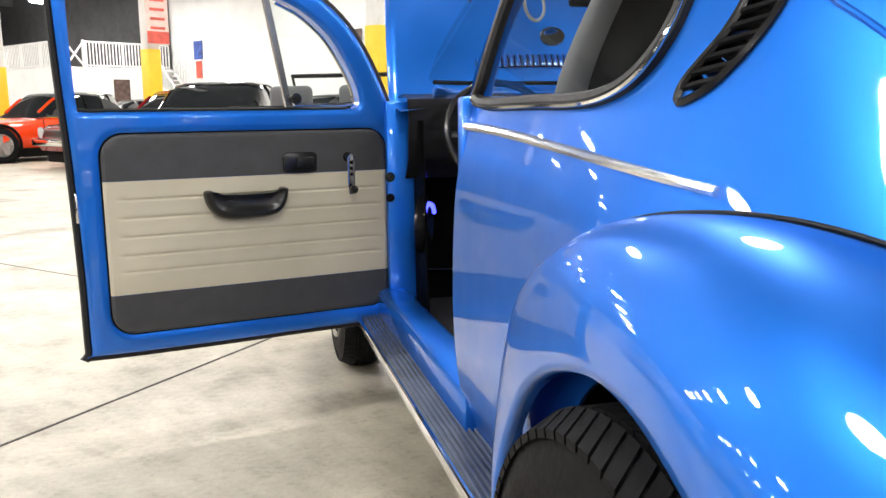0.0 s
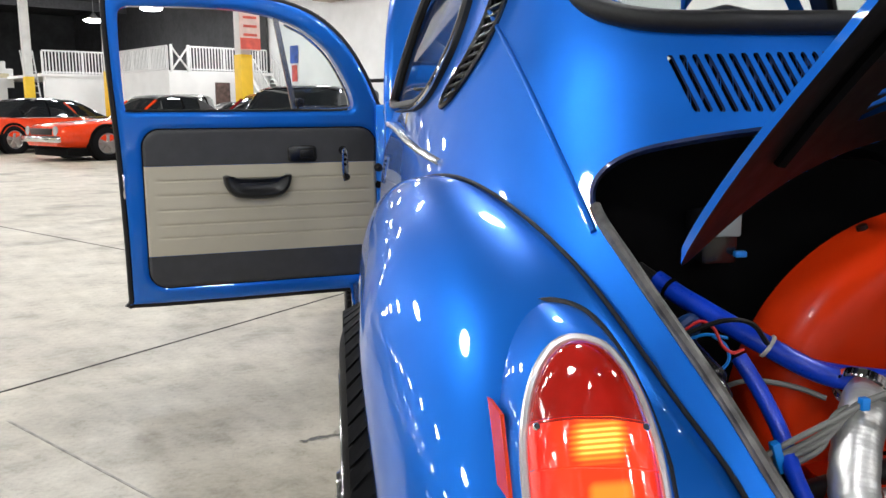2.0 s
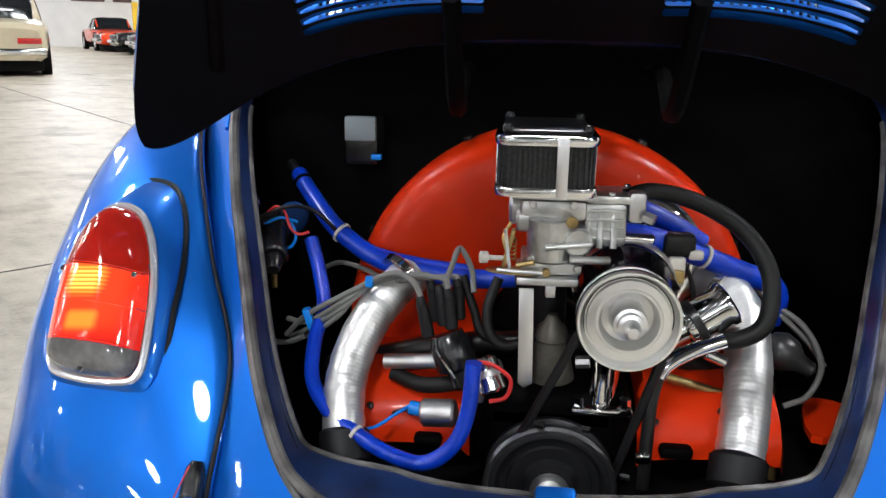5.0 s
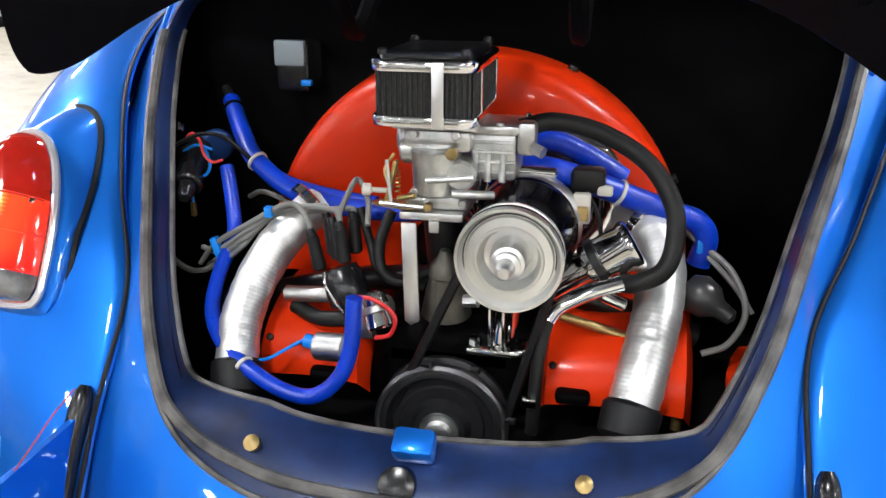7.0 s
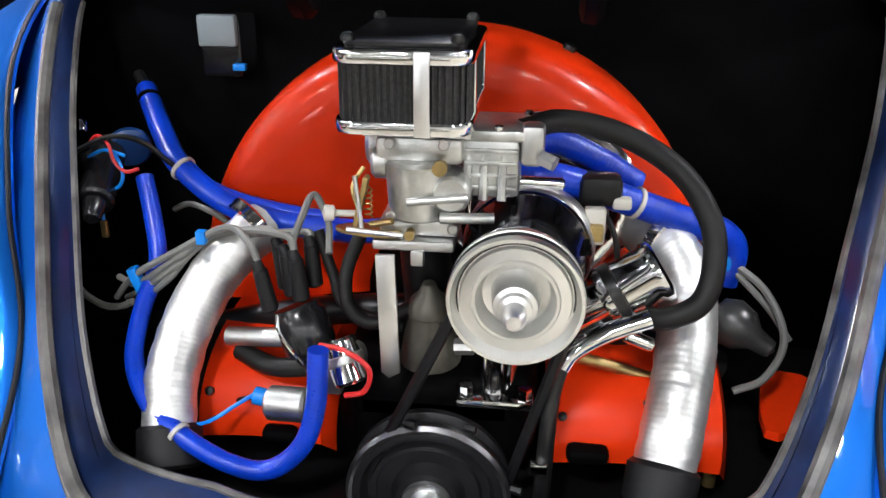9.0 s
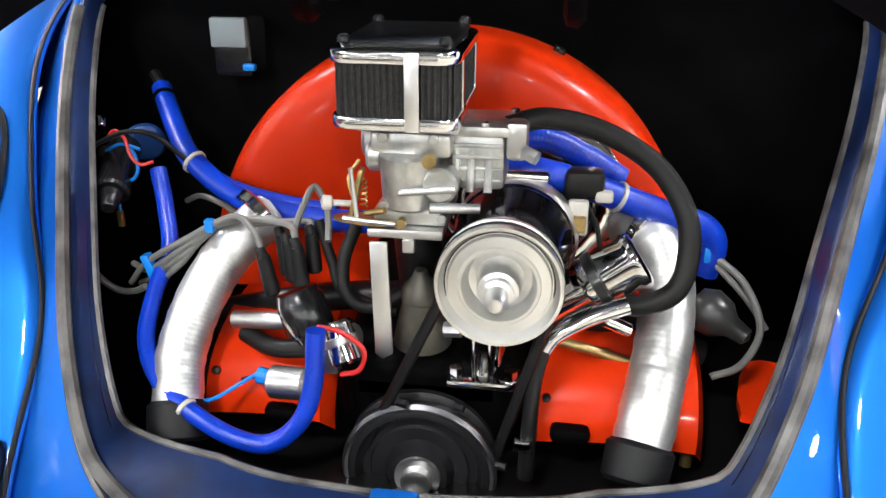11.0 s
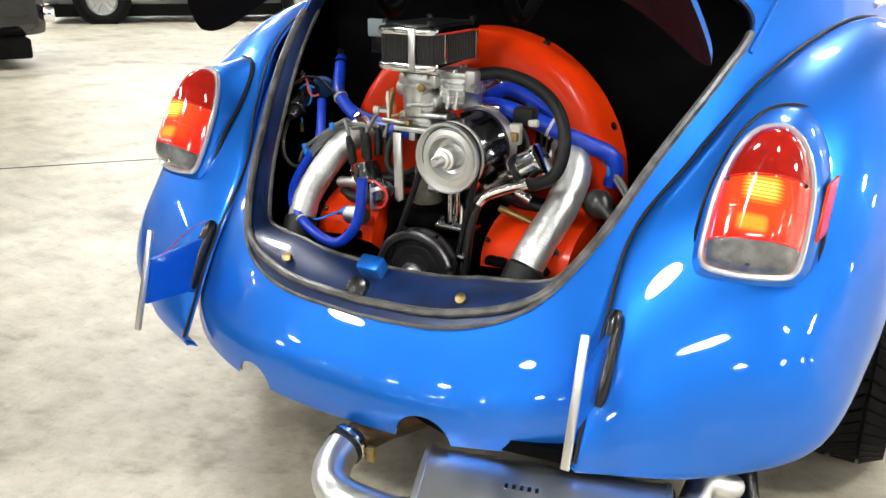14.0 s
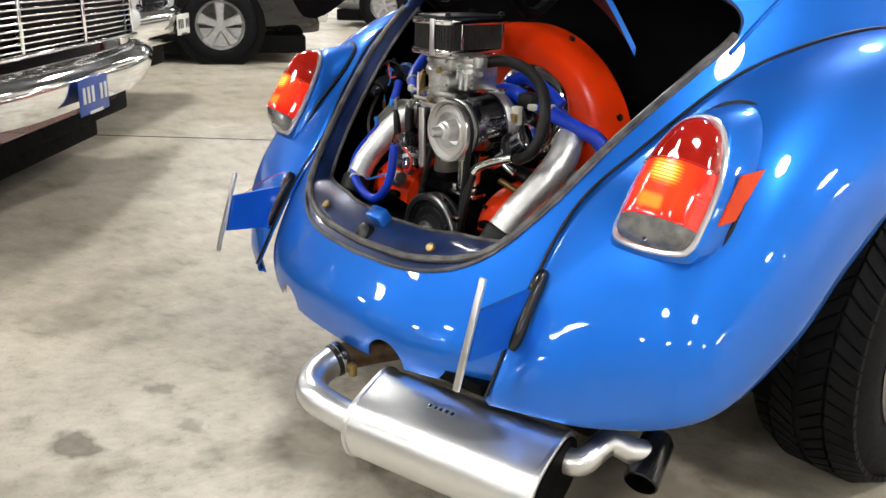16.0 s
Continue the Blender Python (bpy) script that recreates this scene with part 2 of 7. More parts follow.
def part(name, bm, material, parent=None, label="", angle=40, kind="", surface=None):
    """Links a bmesh, given in world places, as one mesh under a thing or a part."""
    base = BASE[parent.name] if parent is not None else Vector((0, 0, 0))
    bmesh.ops.recalc_face_normals(bm, faces=bm.faces[:])
    if angle:
        smooth(bm, angle)
    bm.transform(Matrix.Translation(-base))
    normals = []
    if surface is not None:
        keys = bm.verts.layers.float_vector["uv"]
        bm.verts.ensure_lookup_table()
        for v in bm.verts:
            u, w, _ = v[keys]
            n = (surface(min(u + 0.006, 1), w) - surface(max(u - 0.006, -1), w)).cross(surface(u, min(w + 0.004, 1.5049)) - surface(u, w - 0.004)).normalized()
            normals.append(n if n.dot(v.normal) >= 0 else -n)
        for f in bm.faces:
            f.smooth = True
    me = bpy.data.meshes.new(name)
    bm.to_mesh(me)
    bm.free()
    if normals:
        me.normals_split_custom_set_from_vertices(normals)
    for m in material if isinstance(material, (list, tuple)) else [material]:
        me.materials.append(m)
    ob = new(name, me)
    if parent is not None:
        ob.parent = parent
    BASE[ob.name] = base
    return tagged(ob, label, kind=kind)


def single(name, bm, material, label, category, group="", kind="", angle=40, base=(0, 0, 0)):
    """A thing that is one mesh."""
    BASE["_"] = Vector(base)
    bmesh.ops.recalc_face_normals(bm, faces=bm.faces[:])
    if angle:
        smooth(bm, angle)
    bm.transform(Matrix.Translation(-Vector(base)))
    me = bpy.data.meshes.new(name)
    bm.to_mesh(me)
    bm.free()
    for m in material if isinstance(material, (list, tuple)) else [material]:
        me.materials.append(m)
    ob = new(name, me)
    ob.location = base
    BASE[ob.name] = Vector(base)
    return tagged(ob, label, category, group, kind)


def box(c, s, bevel=0.0, rot=None, bm=None, seg=2):
    """A block round c of size s, its edges rounded."""
    b = bmesh.new()
    bmesh.ops.create_cube(b, size=1)
    bmesh.ops.scale(b, vec=s, verts=b.verts)
    if bevel:
        bmesh.ops.bevel(b, geom=b.edges[:], offset=min(bevel, min(s) * 0.49), segments=seg, affect="EDGES", profile=0.5)
    m = Matrix.Translation(c)
    if rot is not None:
        m = m @ rot
    b.transform(m)
    return add(bm, b)


def add(bm, b):
    if bm is None:
        return b
    me = bpy.data.meshes.new("tmp")
    b.to_mesh(me)
    b.free()
    bm.from_mesh(me)
    bpy.data.meshes.remove(me)
    return bm


def frame_of(axis):
    z = Vector(axis).normalized()
    x = z.orthogonal().normalized()
    return x, z.cross(x), z


def lathe(origin, axis, profile, n=32, bm=None, closed=False):
    """Turns a profile of (distance along the axis, radius) about the axis."""
    b = bmesh.new()
    x, y, z = frame_of(axis)
    o = Vector(origin)
    rings = []
    for d, r in profile:
        if r < 1e-6:
            rings.append([b.verts.new(o + z * d)])
        else:
            rings.append([b.verts.new(o + z * d + (x * math.cos(a) + y * math.sin(a)) * r) for a in (2 * math.pi * k / n for k in range(n))])
    for p, q in zip(rings, rings[1:]):
        for k in range(n):
            j = (k + 1) % n
            if len(p) == 1 and len(q) == 1:
                continue
            if len(p) == 1:
                b.faces.new((p[0], q[k], q[j]))
            elif len(q) == 1:
                b.faces.new((p[k], q[0], p[j]))
            else:
                b.faces.new((p[k], q[k], q[j], p[j]))
    return add(bm, b)


def cyl(a, c, r, r2=None, n=20, bevel=0.0, bm=None):
    a, c = Vector(a), Vector(c)
    d = (c - a).length
    r2 = r if r2 is None else r2
    v = min(bevel, d * 0.45, r * 0.9)
    prof = [(0, 0), (0, r), (d, r2), (d, 0)] if not v else [(0, 0), (0, r - v), (v, r), (d - v, r2), (d, r2 - v), (d, 0)]
    return lathe(a, c - a, prof, n, bm)


def curve(points, n=8, closed=False):
    """Catmull-Rom through the points."""
    p = [Vector(q) for q in points]
    if closed:
        q = [p[-1], *p, p[0], p[1]]
    else:
        q = [p[0] * 2 - p[1], *p, p[-1] * 2 - p[-2]]
    out = []
    for a, b, c, d in zip(q, q[1:], q[2:], q[3:]):
        for k in range(n):
            u = k / n
            out.append(0.5 * (2 * b + (c - a) * u + (2 * a - 5 * b + 4 * c - d) * u * u + (3 * b - a - 3 * c + d) * u ** 3))
    if not closed:
        out.append(p[-1])
    return out


def sweep(pts, radius, n=10, closed=False, bm=None, ridge=None, flat=None):
    """A tube along the points; radius is a number or a function of the share of the way; flat = (width, height) gives an oval."""
    b = bmesh.new()
    pts = [Vector(p) for p in pts]
    rings = []
    x = None
    m = len(pts)
    for i, p in enumerate(pts):
        if closed:
            t = (pts[(i + 1) % m] - pts[i - 1]).normalized()
        else:
            t = (pts[min(i + 1, m - 1)] - pts[max(i - 1, 0)]).normalized()
        if x is None:
            x = t.orthogonal().normalized()
        x = (x - t * x.dot(t)).normalized()
        y = t.cross(x)
        r = radius(i / (m - 1)) if callable(radius) else radius
        rings.append([b.verts.new(p + (x * math.cos(a) + y * math.sin(a)) * r) for a in (2 * math.pi * k / n for k in range(n))])
    pairs = list(zip(rings, rings[1:])) + ([(rings[-1], rings[0])] if closed else [])
    for p, q in pairs:
        for k in range(n):
            b.faces.new((p[k], p[(k + 1) % n], q[(k + 1) % n], q[k]))
    if not closed:
        b.faces.new(rings[0][::-1])
        b.faces.new(rings[-1])
    return add(bm, b)


def prism(outline, axis_u, axis_v, origin, depth, bevel=0.0, bm=None):
    """Extrudes a flat outline (u, v) from the origin by the vector depth."""
    b = bmesh.new()
    u, v, o, d = Vector(axis_u), Vector(axis_v), Vector(origin), Vector(depth)
    lo = [b.verts.new(o + u * p[0] + v * p[1]) for p in outline]
    hi = [b.verts.new(w.co + d) for w in lo]
    b.faces.new(lo)
    b.faces.new(hi[::-1])
    k = len(lo)
    for i in range(k):
        b.faces.new((lo[i], hi[i], hi[(i + 1) % k], lo[(i + 1) % k]))
    bmesh.ops.recalc_face_normals(b, faces=b.faces[:])
    if bevel:
        es = [e for e in b.edges if e.calc_face_angle(0) > 0.9]
        bmesh.ops.bevel(b, geom=es, offset=bevel, segments=2, affect="EDGES", profile=0.5)
    return add(bm, b)


def loft(rows, bm=None, closed=False):
    """A skin over rows of points, all of one length."""
    b = bmesh.new()
    vs = [[b.verts.new(p) for p in r] for r in rows]
    n = len(vs[0])
    for p, q in zip(vs, vs[1:]):
        for k in range(n if closed else n - 1):
            j = (k + 1) % n
            f = (p[k], p[j], q[j], q[k])
            if len({w.index if w.index >= 0 else id(w) for w in f}) == 4:
                b.faces.new(f)
    return add(bm, b)


def thick(ob, t, offset=-1.0):
    m = ob.modifiers.new("thickness", "SOLIDIFY")
    m.thickness, m.offset, m.use_even_offset = t, offset, False
    return ob


# ---- the hall: its axes lie at 36 degrees to the car's ----
HU, HV = Vector((math.cos(radians(36)), math.sin(radians(36)), 0)), Vector((-math.sin(radians(36)), math.cos(radians(36)), 0))
HROT = Matrix.Rotation(radians(36), 4, "Z")
UP = Vector((0, 0, 1))


def hall(u, v, z=0.0):
    return HU * u + HV * v + UP * z


CONCRETE = floor_mat()
JOINT = mat("dark_joint_filler", (0.06, 0.055, 0.05), 0.8, vary=0.3, scale=30)
WALL_WHITE = mat("white_painted_block", (0.80, 0.80, 0.79), 0.6, vary=0.05, scale=1.5, bump=0.1, bump_scale=30)
CEIL = mat("dark_ceiling_deck", (0.025, 0.026, 0.028), 0.8, vary=0.4, scale=1.2)
COL_WHITE = mat("white_column_paint", (0.72, 0.72, 0.70), 0.5, vary=0.08, scale=4)
COL_YELLOW = mat("yellow_guard_paint", (0.85, 0.55, 0.01), 0.45, vary=0.08, scale=4)
STEEL_DARK = mat("dark_roof_steel", (0.05, 0.05, 0.055), 0.6, vary=0.3)
RAIL_WHITE = mat("white_rail_paint", (0.75, 0.75, 0.74), 0.5, vary=0.06)
LAMP_GLOW = mat("lamp_glow", (0.9, 0.9, 0.9), 0.5, emit=(1.0, 0.97, 0.92), power=LAMP_POWER)
FIXTURE = mat("lamp_housing", (0.5, 0.5, 0.5), 0.4, 0.6)
POSTER_BLUE = mat("blue_print", (0.03, 0.08, 0.35), 0.5, vary=0.6, scale=6)
POSTER_RED = mat("red_print", (0.65, 0.10, 0.07), 0.5, vary=0.25, scale=5)
POSTER_DARK = mat("dark_print", (0.10, 0.06, 0.05), 0.5, vary=0.7, scale=5)
BAR_INK = mat("printed_ink", (0.05, 0.05, 0.06), 0.6)
BAR_GOLD = mat("pale_gold_ink", (0.62, 0.55, 0.36), 0.6)

single("floor", box((0, 10, -0.15), (110, 120, 0.3), bm=None), CONCRETE, "stained polished concrete hall floor", "floor", kind="structure", angle=0)


def strip(name, a, b, w, z, h, material, label):
    a, b = Vector(a), Vector(b)
    d = b - a
    rot = Matrix.Rotation(math.atan2(d.y, d.x), 4, "Z")
    c = (a + b) / 2
    return single(name, box((c.x, c.y, z), (d.length, w, h), rot=rot), material, label, "joint", kind="structure", angle=0)


JD, JE = Vector((0.646, 0.763, 0)), Vector((-0.68, 0.733, 0))
strip("floor_joint", Vector((-1.78, 2.427, 0)) - JD * 14, Vector((-1.78, 2.427, 0)) + JD * 30, 0.011, 0.0005, 0.003, JOINT, "dark sawn joint in the concrete floor")
strip("floor_joint", Vector((-2.7, 5.83, 0)) - JE * 12, Vector((-2.7, 5.83, 0)) + JE * 30, 0.008, 0.0005, 0.003, JOINT, "dark sawn joint in the concrete floor")

strip("floor_scratch", (-1.81, 1.945, 0), (-1.20, 1.275, 0), 0.007, 0.0004, 0.002, mat("faint_scratch", (0.30, 0.28, 0.24), 0.6, vary=0.4, scale=25), "faint dark scratch across the concrete")

WALLS = [("wall_east", (20.2, 14, 3.5), (0.4, 84, 7.0)), ("wall_north", (-10, 56.2, 3.5), (60, 0.4, 7.0)),
         ("wall_west", (-40.2, 14, 3.5), (0.4, 84, 7.0)), ("wall_south", (-10, -28.2, 3.5), (60, 0.4, 7.0))]
for name, c, s in WALLS:
    p = hall(*c)
    dark = name in ("wall_north", "wall_west")
    ob = single(name, box(p, s, rot=HROT), CEIL if dark else WALL_WHITE, "dark painted far wall of the hall" if dark else "white painted block wall of the hall", "wall", kind="structure", angle=0)
single("ceiling", box(hall(-10, 14, 7.2), (62, 86, 0.3), rot=HROT), CEIL, "dark painted steel deck ceiling", "ceiling", kind="structure", angle=0)

# roof trusses as plain beams
for k in range(8):
    v = -22 + 10 * k
    single("roof_beam", box(hall(-10, v, 6.75), (60, 0.25, 0.5), rot=HROT), STEEL_DARK, "dark steel roof beam", "beam", kind="structure", angle=0)

# columns with yellow guards
COLS = [(1.0, 11.9), (-2.5, 17.1), (-6.9, 24.4), (-10.3, 28.1), (-14.5, 33.5), (5.0, 6.5), (9.0, 1.1), (-18.5, 38.9)]
COLS += [tuple(hall(u, v)[:2]) for u, v in ((-14.0, 15.7), (-14.0, 29.0), (-14.0, 42.3), (-30.0, 2.4), (-30.0, 15.7), (-30.0, 29.0), (-14.0, -11.0), (-30.0, -11.0))]
col_first = None
for x, y in COLS:
    p = Vector((x, y, 0))
    if col_first is None:
        col_first = thing("column", p, "white steel column with a yellow painted lower guard", "column", "hall columns")
        part("shaft", box((p.x, p.y, 4.55), (0.24, 0.24, 4.9), 0.01, HROT), COL_WHITE, col_first)
        part("guard", box((p.x, p.y, 1.05), (0.27, 0.27, 2.1), 0.01, HROT), COL_YELLOW, col_first, "yellow painted guard")
    else:
        copy_thing(col_first, Matrix.Translation(p))

# lamps: high-bay fixtures in rows under the roof
lamp_first = None
for i in range(-4, 3):
    for j in range(-3, 7):
        p = hall(3.2 + 6.6 * i, 4.0 + 6.66 * j, 5.6)
        if lamp_first is None:
            lamp_first = thing("ceiling_light", p, "bright high-bay ceiling light in a metal housing", "light", "ceiling lights")
            o = Vector(p)
            part("housing", lathe(o, (0, 0, 1), [(0.005, 0.40), (0.06, 0.41), (0.2, 0.16), (0.32, 0.1), (0.32, 0)], 20), FIXTURE, lamp_first)
            part("diffuser", lathe(o, (0, 0, 1), [(-0.12, 0), (-0.115, 0.20), (-0.09, 0.36), (-0.045, 0.455), (0, 0.49)], 24), LAMP_GLOW, lamp_first, "glowing white bowl diffuser")
            part("stem", cyl(o + UP * 0.3, o + UP * 1.45, 0.012, n=8), FIXTURE, lamp_first)
        else:
            copy_thing(lamp_first, Matrix.Translation(p))

# mezzanine with white balustrade, stair and posters at the far end
def balustrade(a, b, z, name="balustrade"):
    a, b = Vector(a), Vector(b)
    d = b - a
    n = max(2, int(d.length / 0.14))
    rot = Matrix.Rotation(math.atan2(d.y, d.x), 4, "Z")
    t = thing(name, (a + b) / 2 + UP * z, "white painted slatted balustrade on the mezzanine", "balustrade")
    for h in (0.08, 1.0):
        m = (a + b) / 2
        part("rail", box((m.x, m.y, z + h), (d.length, 0.06, 0.07), 0.005, rot), RAIL_WHITE, t)
    for k in range(n + 1):
        p = a + d * (k / n)
        part("slat" if k % 12 else "post", box((p.x, p.y, z + 0.5), (0.05 if k % 12 else 0.1, 0.03, 0.95), 0, rot), RAIL_WHITE, t)
    return t


MEZ_Z = 2.55
single("mezzanine_front", box(hall(17.4, 33.2, MEZ_Z / 2), (4.8, 0.3, MEZ_Z), rot=HROT), WALL_WHITE, "white front wall of the mezzanine", "wall", kind="structure", angle=0)
single("mezzanine_side", box(hall(15.15, 36.3, MEZ_Z / 2), (0.3, 5.9, MEZ_Z), rot=HROT), WALL_WHITE, "white side wall of the mezzanine", "wall", kind="structure", angle=0)
single("mezzanine_back_front", box(hall(13.6, 39.2, MEZ_Z / 2), (2.9, 0.3, MEZ_Z), rot=HROT), WALL_WHITE, "white front wall of the mezzanine", "wall", kind="structure", angle=0)
single("mezzanine_floor", box(hall(17.5, 40.2, MEZ_Z + 0.06), (5.0, 14.2, 0.12), rot=HROT), WALL_WHITE, "white edged mezzanine floor", "floor", kind="structure", angle=0)
single("mezzanine_floor", box(hall(13.5, 43.0, MEZ_Z + 0.06), (3.0, 8.0, 0.12), rot=HROT), WALL_WHITE, "white edged mezzanine floor", "floor", kind="structure", angle=0)
balustrade(hall(15.9, 33.1), hall(19.7, 33.1), MEZ_Z + 0.1)
balustrade(hall(12.1, 39.1), hall(15.0, 39.1), MEZ_Z + 0.1)
balustrade(hall(15.05, 33.2), hall(15.05, 39.0), MEZ_Z + 0.1)
xb = thing("braced_gate", hall(15.5, 33.0, MEZ_Z), "white cross-braced mezzanine gate", "gate")
for s1, s2 in ((0, 1), (1, 0)):
    part("brace", sweep([hall(15.1, 32.95, MEZ_Z + 0.12 + 0.95 * s1), hall(15.85, 32.95, MEZ_Z + 0.12 + 0.95 * s2)], 0.045, 4), RAIL_WHITE, xb)
for u in (15.1, 15.85):
    part("post", box(hall(u, 32.95, MEZ_Z + 0.6), (0.1, 0.08, 1.1), 0, HROT), RAIL_WHITE, xb)
stair = thing("stair", hall(19.3, 30.5, 0), "white painted steel stair down from the mezzanine", "stair")
for k in range(14):
    part("tread", box(hall(19.3, 33.0 - 0.19 * k, MEZ_Z - 0.182 * k), (1.1, 0.28, 0.04), 0, HROT), RAIL_WHITE, stair)
for u in (18.75, 19.85):
    part("stringer", sweep([hall(u, 33.0, MEZ_Z), hall(u, 30.4, 0.05)], 0.09, 4), RAIL_WHITE, stair)
    part("handrail", sweep([hall(u, 33.0, MEZ_Z + 1.0), hall(u, 30.4, 1.0)], 0.035, 6), RAIL_WHITE, stair)
    for k in range(14):
        part("baluster", box(hall(u, 33.0 - 0.19 * k, MEZ_Z - 0.182 * k + 0.5), (0.03, 0.03, 1.0), 0, HROT), RAIL_WHITE, stair)

# dark sheet added over the white wall, standing for the unlit space
single("upper_shade_sheet", box(hall(19.9, 44.6, 4.9), (0.1, 22.6, 4.4), rot=HROT), mat("unlit_space_dark", (0.03, 0.03, 0.032), 0.7, vary=0.3, scale=1.5), "dark sheet standing for the unlit space above the mezzanine", "wall", kind="structure", angle=0)
# low white partition far back, with printed banners
single("partition_wall", box(hall(-8.0, 44.0, 1.7), (40.0, 0.3, 3.4), rot=HROT), WALL_WHITE, "long white partition wall", "wall", kind="structure", angle=0)


def banner(name, u, v, z, w, h, material, label, along="u", bars=()):
    t = thing(name, hall(u, v, z), label, "poster")
    s = (w, 0.02, h) if along == "u" else (0.02, w, h)
    part("sheet", box(hall(u, v, z), s, 0, HROT), material, t)
    for du, dz, bw, bh, m in bars:
        off = (du, -0.014) if along == "u" else (-0.014, du)
        bs = (bw, 0.006, bh) if along == "u" else (0.006, bw, bh)
        part("print_bar", box(hall(u + off[0], v + off[1], z + dz), bs, 0, HROT), m, t)
    return t


banner("wall_banner", 11.0, 43.8, 2.6, 2.6, 0.9, WALL_WHITE, "white wall banner with lines of print", "u", [(0.0, 0.12, 2.2, 0.2, BAR_GOLD), (-0.2, -0.22, 1.6, 0.12, BAR_GOLD)])
banner("wall_picture", 7.7, 43.8, 2.55, 1.05, 0.9, POSTER_DARK, "dark car picture on the white partition")
banner("wall_picture", 6.05, 43.8, 2.55, 1.5, 0.9, POSTER_DARK, "dark car picture on the white partition")
banner("wall_poster", 19.96, 31.3, 3.4, 0.6, 0.75, POSTER_BLUE, "blue and white poster on the block wall", "v")
banner("wall_poster", 19.96, 31.3, 2.6, 0.4, 0.7, POSTER_RED, "small red poster on the block wall", "v")
banner("wall_poster", 19.96, 22.0, 3.0, 0.75, 1.3, POSTER_DARK, "dark poster on the block wall", "v")
banner("wall_poster", 17.4, 33.0, 1.7, 0.7, 1.0, POSTER_DARK, "small poster on the mezzanine front")
single("wall_heater", box(hall(19.2, 27.5, 5.6), (0.9, 1.2, 0.7), 0.02, HROT), mat("tan_heater_casing", (0.33, 0.27, 0.18), 0.5), "tan unit heater hung on the wall", "heater")
# red and white sign on a column
p = Vector((-2.5, 17.1, 0)) + HV * -0.30
sg = thing("column_sign", (p.x, p.y, 3.1), "red and white sign hung on a column", "sign")
part("sheet", box((p.x, p.y, 2.75), (0.46, 0.02, 1.15), 0, HROT), mat("pale_sign", (0.72, 0.55, 0.5), 0.5), sg)
part("foot_band", box((p.x - HV.x * 0.012, p.y - HV.y * 0.012, 2.30), (0.45, 0.012, 0.22), 0, HROT), POSTER_RED, sg)
for k in range(5):
    part("print_bar", box((p.x - HV.x * 0.015, p.y - HV.y * 0.015, 3.15 - 0.17 * k), (0.30, 0.012, 0.05), 0, HROT), POSTER_RED, sg)
# wheel-chair ramp, ladder at the far wall
lad = thing("ladder", hall(11.4, 38.5, 0), "tall grey ladder against the mezzanine wall", "ladder")
for du in (-0.25, 0.25):
    part("rail", sweep([hall(11.4 + du, 37.8, 0), hall(11.4 + du, 38.9, 3.6)], 0.035, 6), FIXTURE, lad)
for k in range(11):
    part("rung", sweep([hall(11.15, 37.85 + 0.1 * k, 0.3 + 0.3 * k), hall(11.65, 37.85 + 0.1 * k, 0.3 + 0.3 * k)], 0.02, 6), FIXTURE, lad)

# tyre marks and oil stains on the floor


def soft_mark(name, color, r, stretch, turn, seed, most):
    """A stain that fades out raggedly towards its edge."""
    m = mat(name, color, 0.5, vary=0.35, scale=40)
    nt = m.node_tree
    co = nt.nodes.new("ShaderNodeTexCoord")
    mp = nt.nodes.new("ShaderNodeMapping")
    mp.vector_type = "TEXTURE"
    mp.inputs["Rotation"].default_value = (0, 0, turn)
    mp.inputs["Scale"].default_value = (r * stretch, r, 1)
    nt.links.new(co.outputs["Object"], mp.inputs["Vector"])
    ln = nt.nodes.new("ShaderNodeVectorMath")
    ln.operation = "LENGTH"
    nt.links.new(mp.outputs[0], ln.inputs[0])
    ns = nt.nodes.new("ShaderNodeTexNoise")
    ns.noise_dimensions = "4D"
    ns.inputs["W"].default_value = seed
    ns.inputs["Scale"].default_value, ns.inputs["Detail"].default_value = 0.55 / r, 8
    nt.links.new(co.outputs["Object"], ns.inputs["Vector"])
    ad = nt.nodes.new("ShaderNodeMath")
    ad.operation = "MULTIPLY_ADD"
    ad.inputs[1].default_value = 2.4
    nt.links.new(ns.outputs["Fac"], ad.inputs[0])
    nt.links.new(ln.outputs["Value"], ad.inputs[2])
    rg = nt.nodes.new("ShaderNodeMapRange")
    rg.interpolation_type = "SMOOTHSTEP"
    rg.inputs["From Min"].default_value, rg.inputs["From Max"].default_value = 2.05, 1.55
    rg.inputs["To Max"].default_value = most
    nt.links.new(ad.outputs[0], rg.inputs["Value"])
    nt.links.new(rg.outputs[0], nt.nodes["Principled BSDF"].inputs["Alpha"])
    return m


def blot(name, x, y, r, stretch, turn, color, label, seed, most=0.75):
    k = 1.7
    pts = [(r * k * (stretch * math.cos(a) * math.cos(turn) - math.sin(a) * math.sin(turn)), r * k * (stretch * math.cos(a) * math.sin(turn) + math.sin(a) * math.cos(turn))) for a in (2 * math.pi * q / 40 for q in range(40))]
    b = bmesh.new()
    b.faces.new([b.verts.new((x + u, y + v, 0.0012)) for u, v in pts])
    ob = single(name, b, soft_mark(name, color, r, stretch, turn, seed, most), label, "stain", kind="structure", angle=0, base=(x, y, 0))
    ob.visible_shadow = False

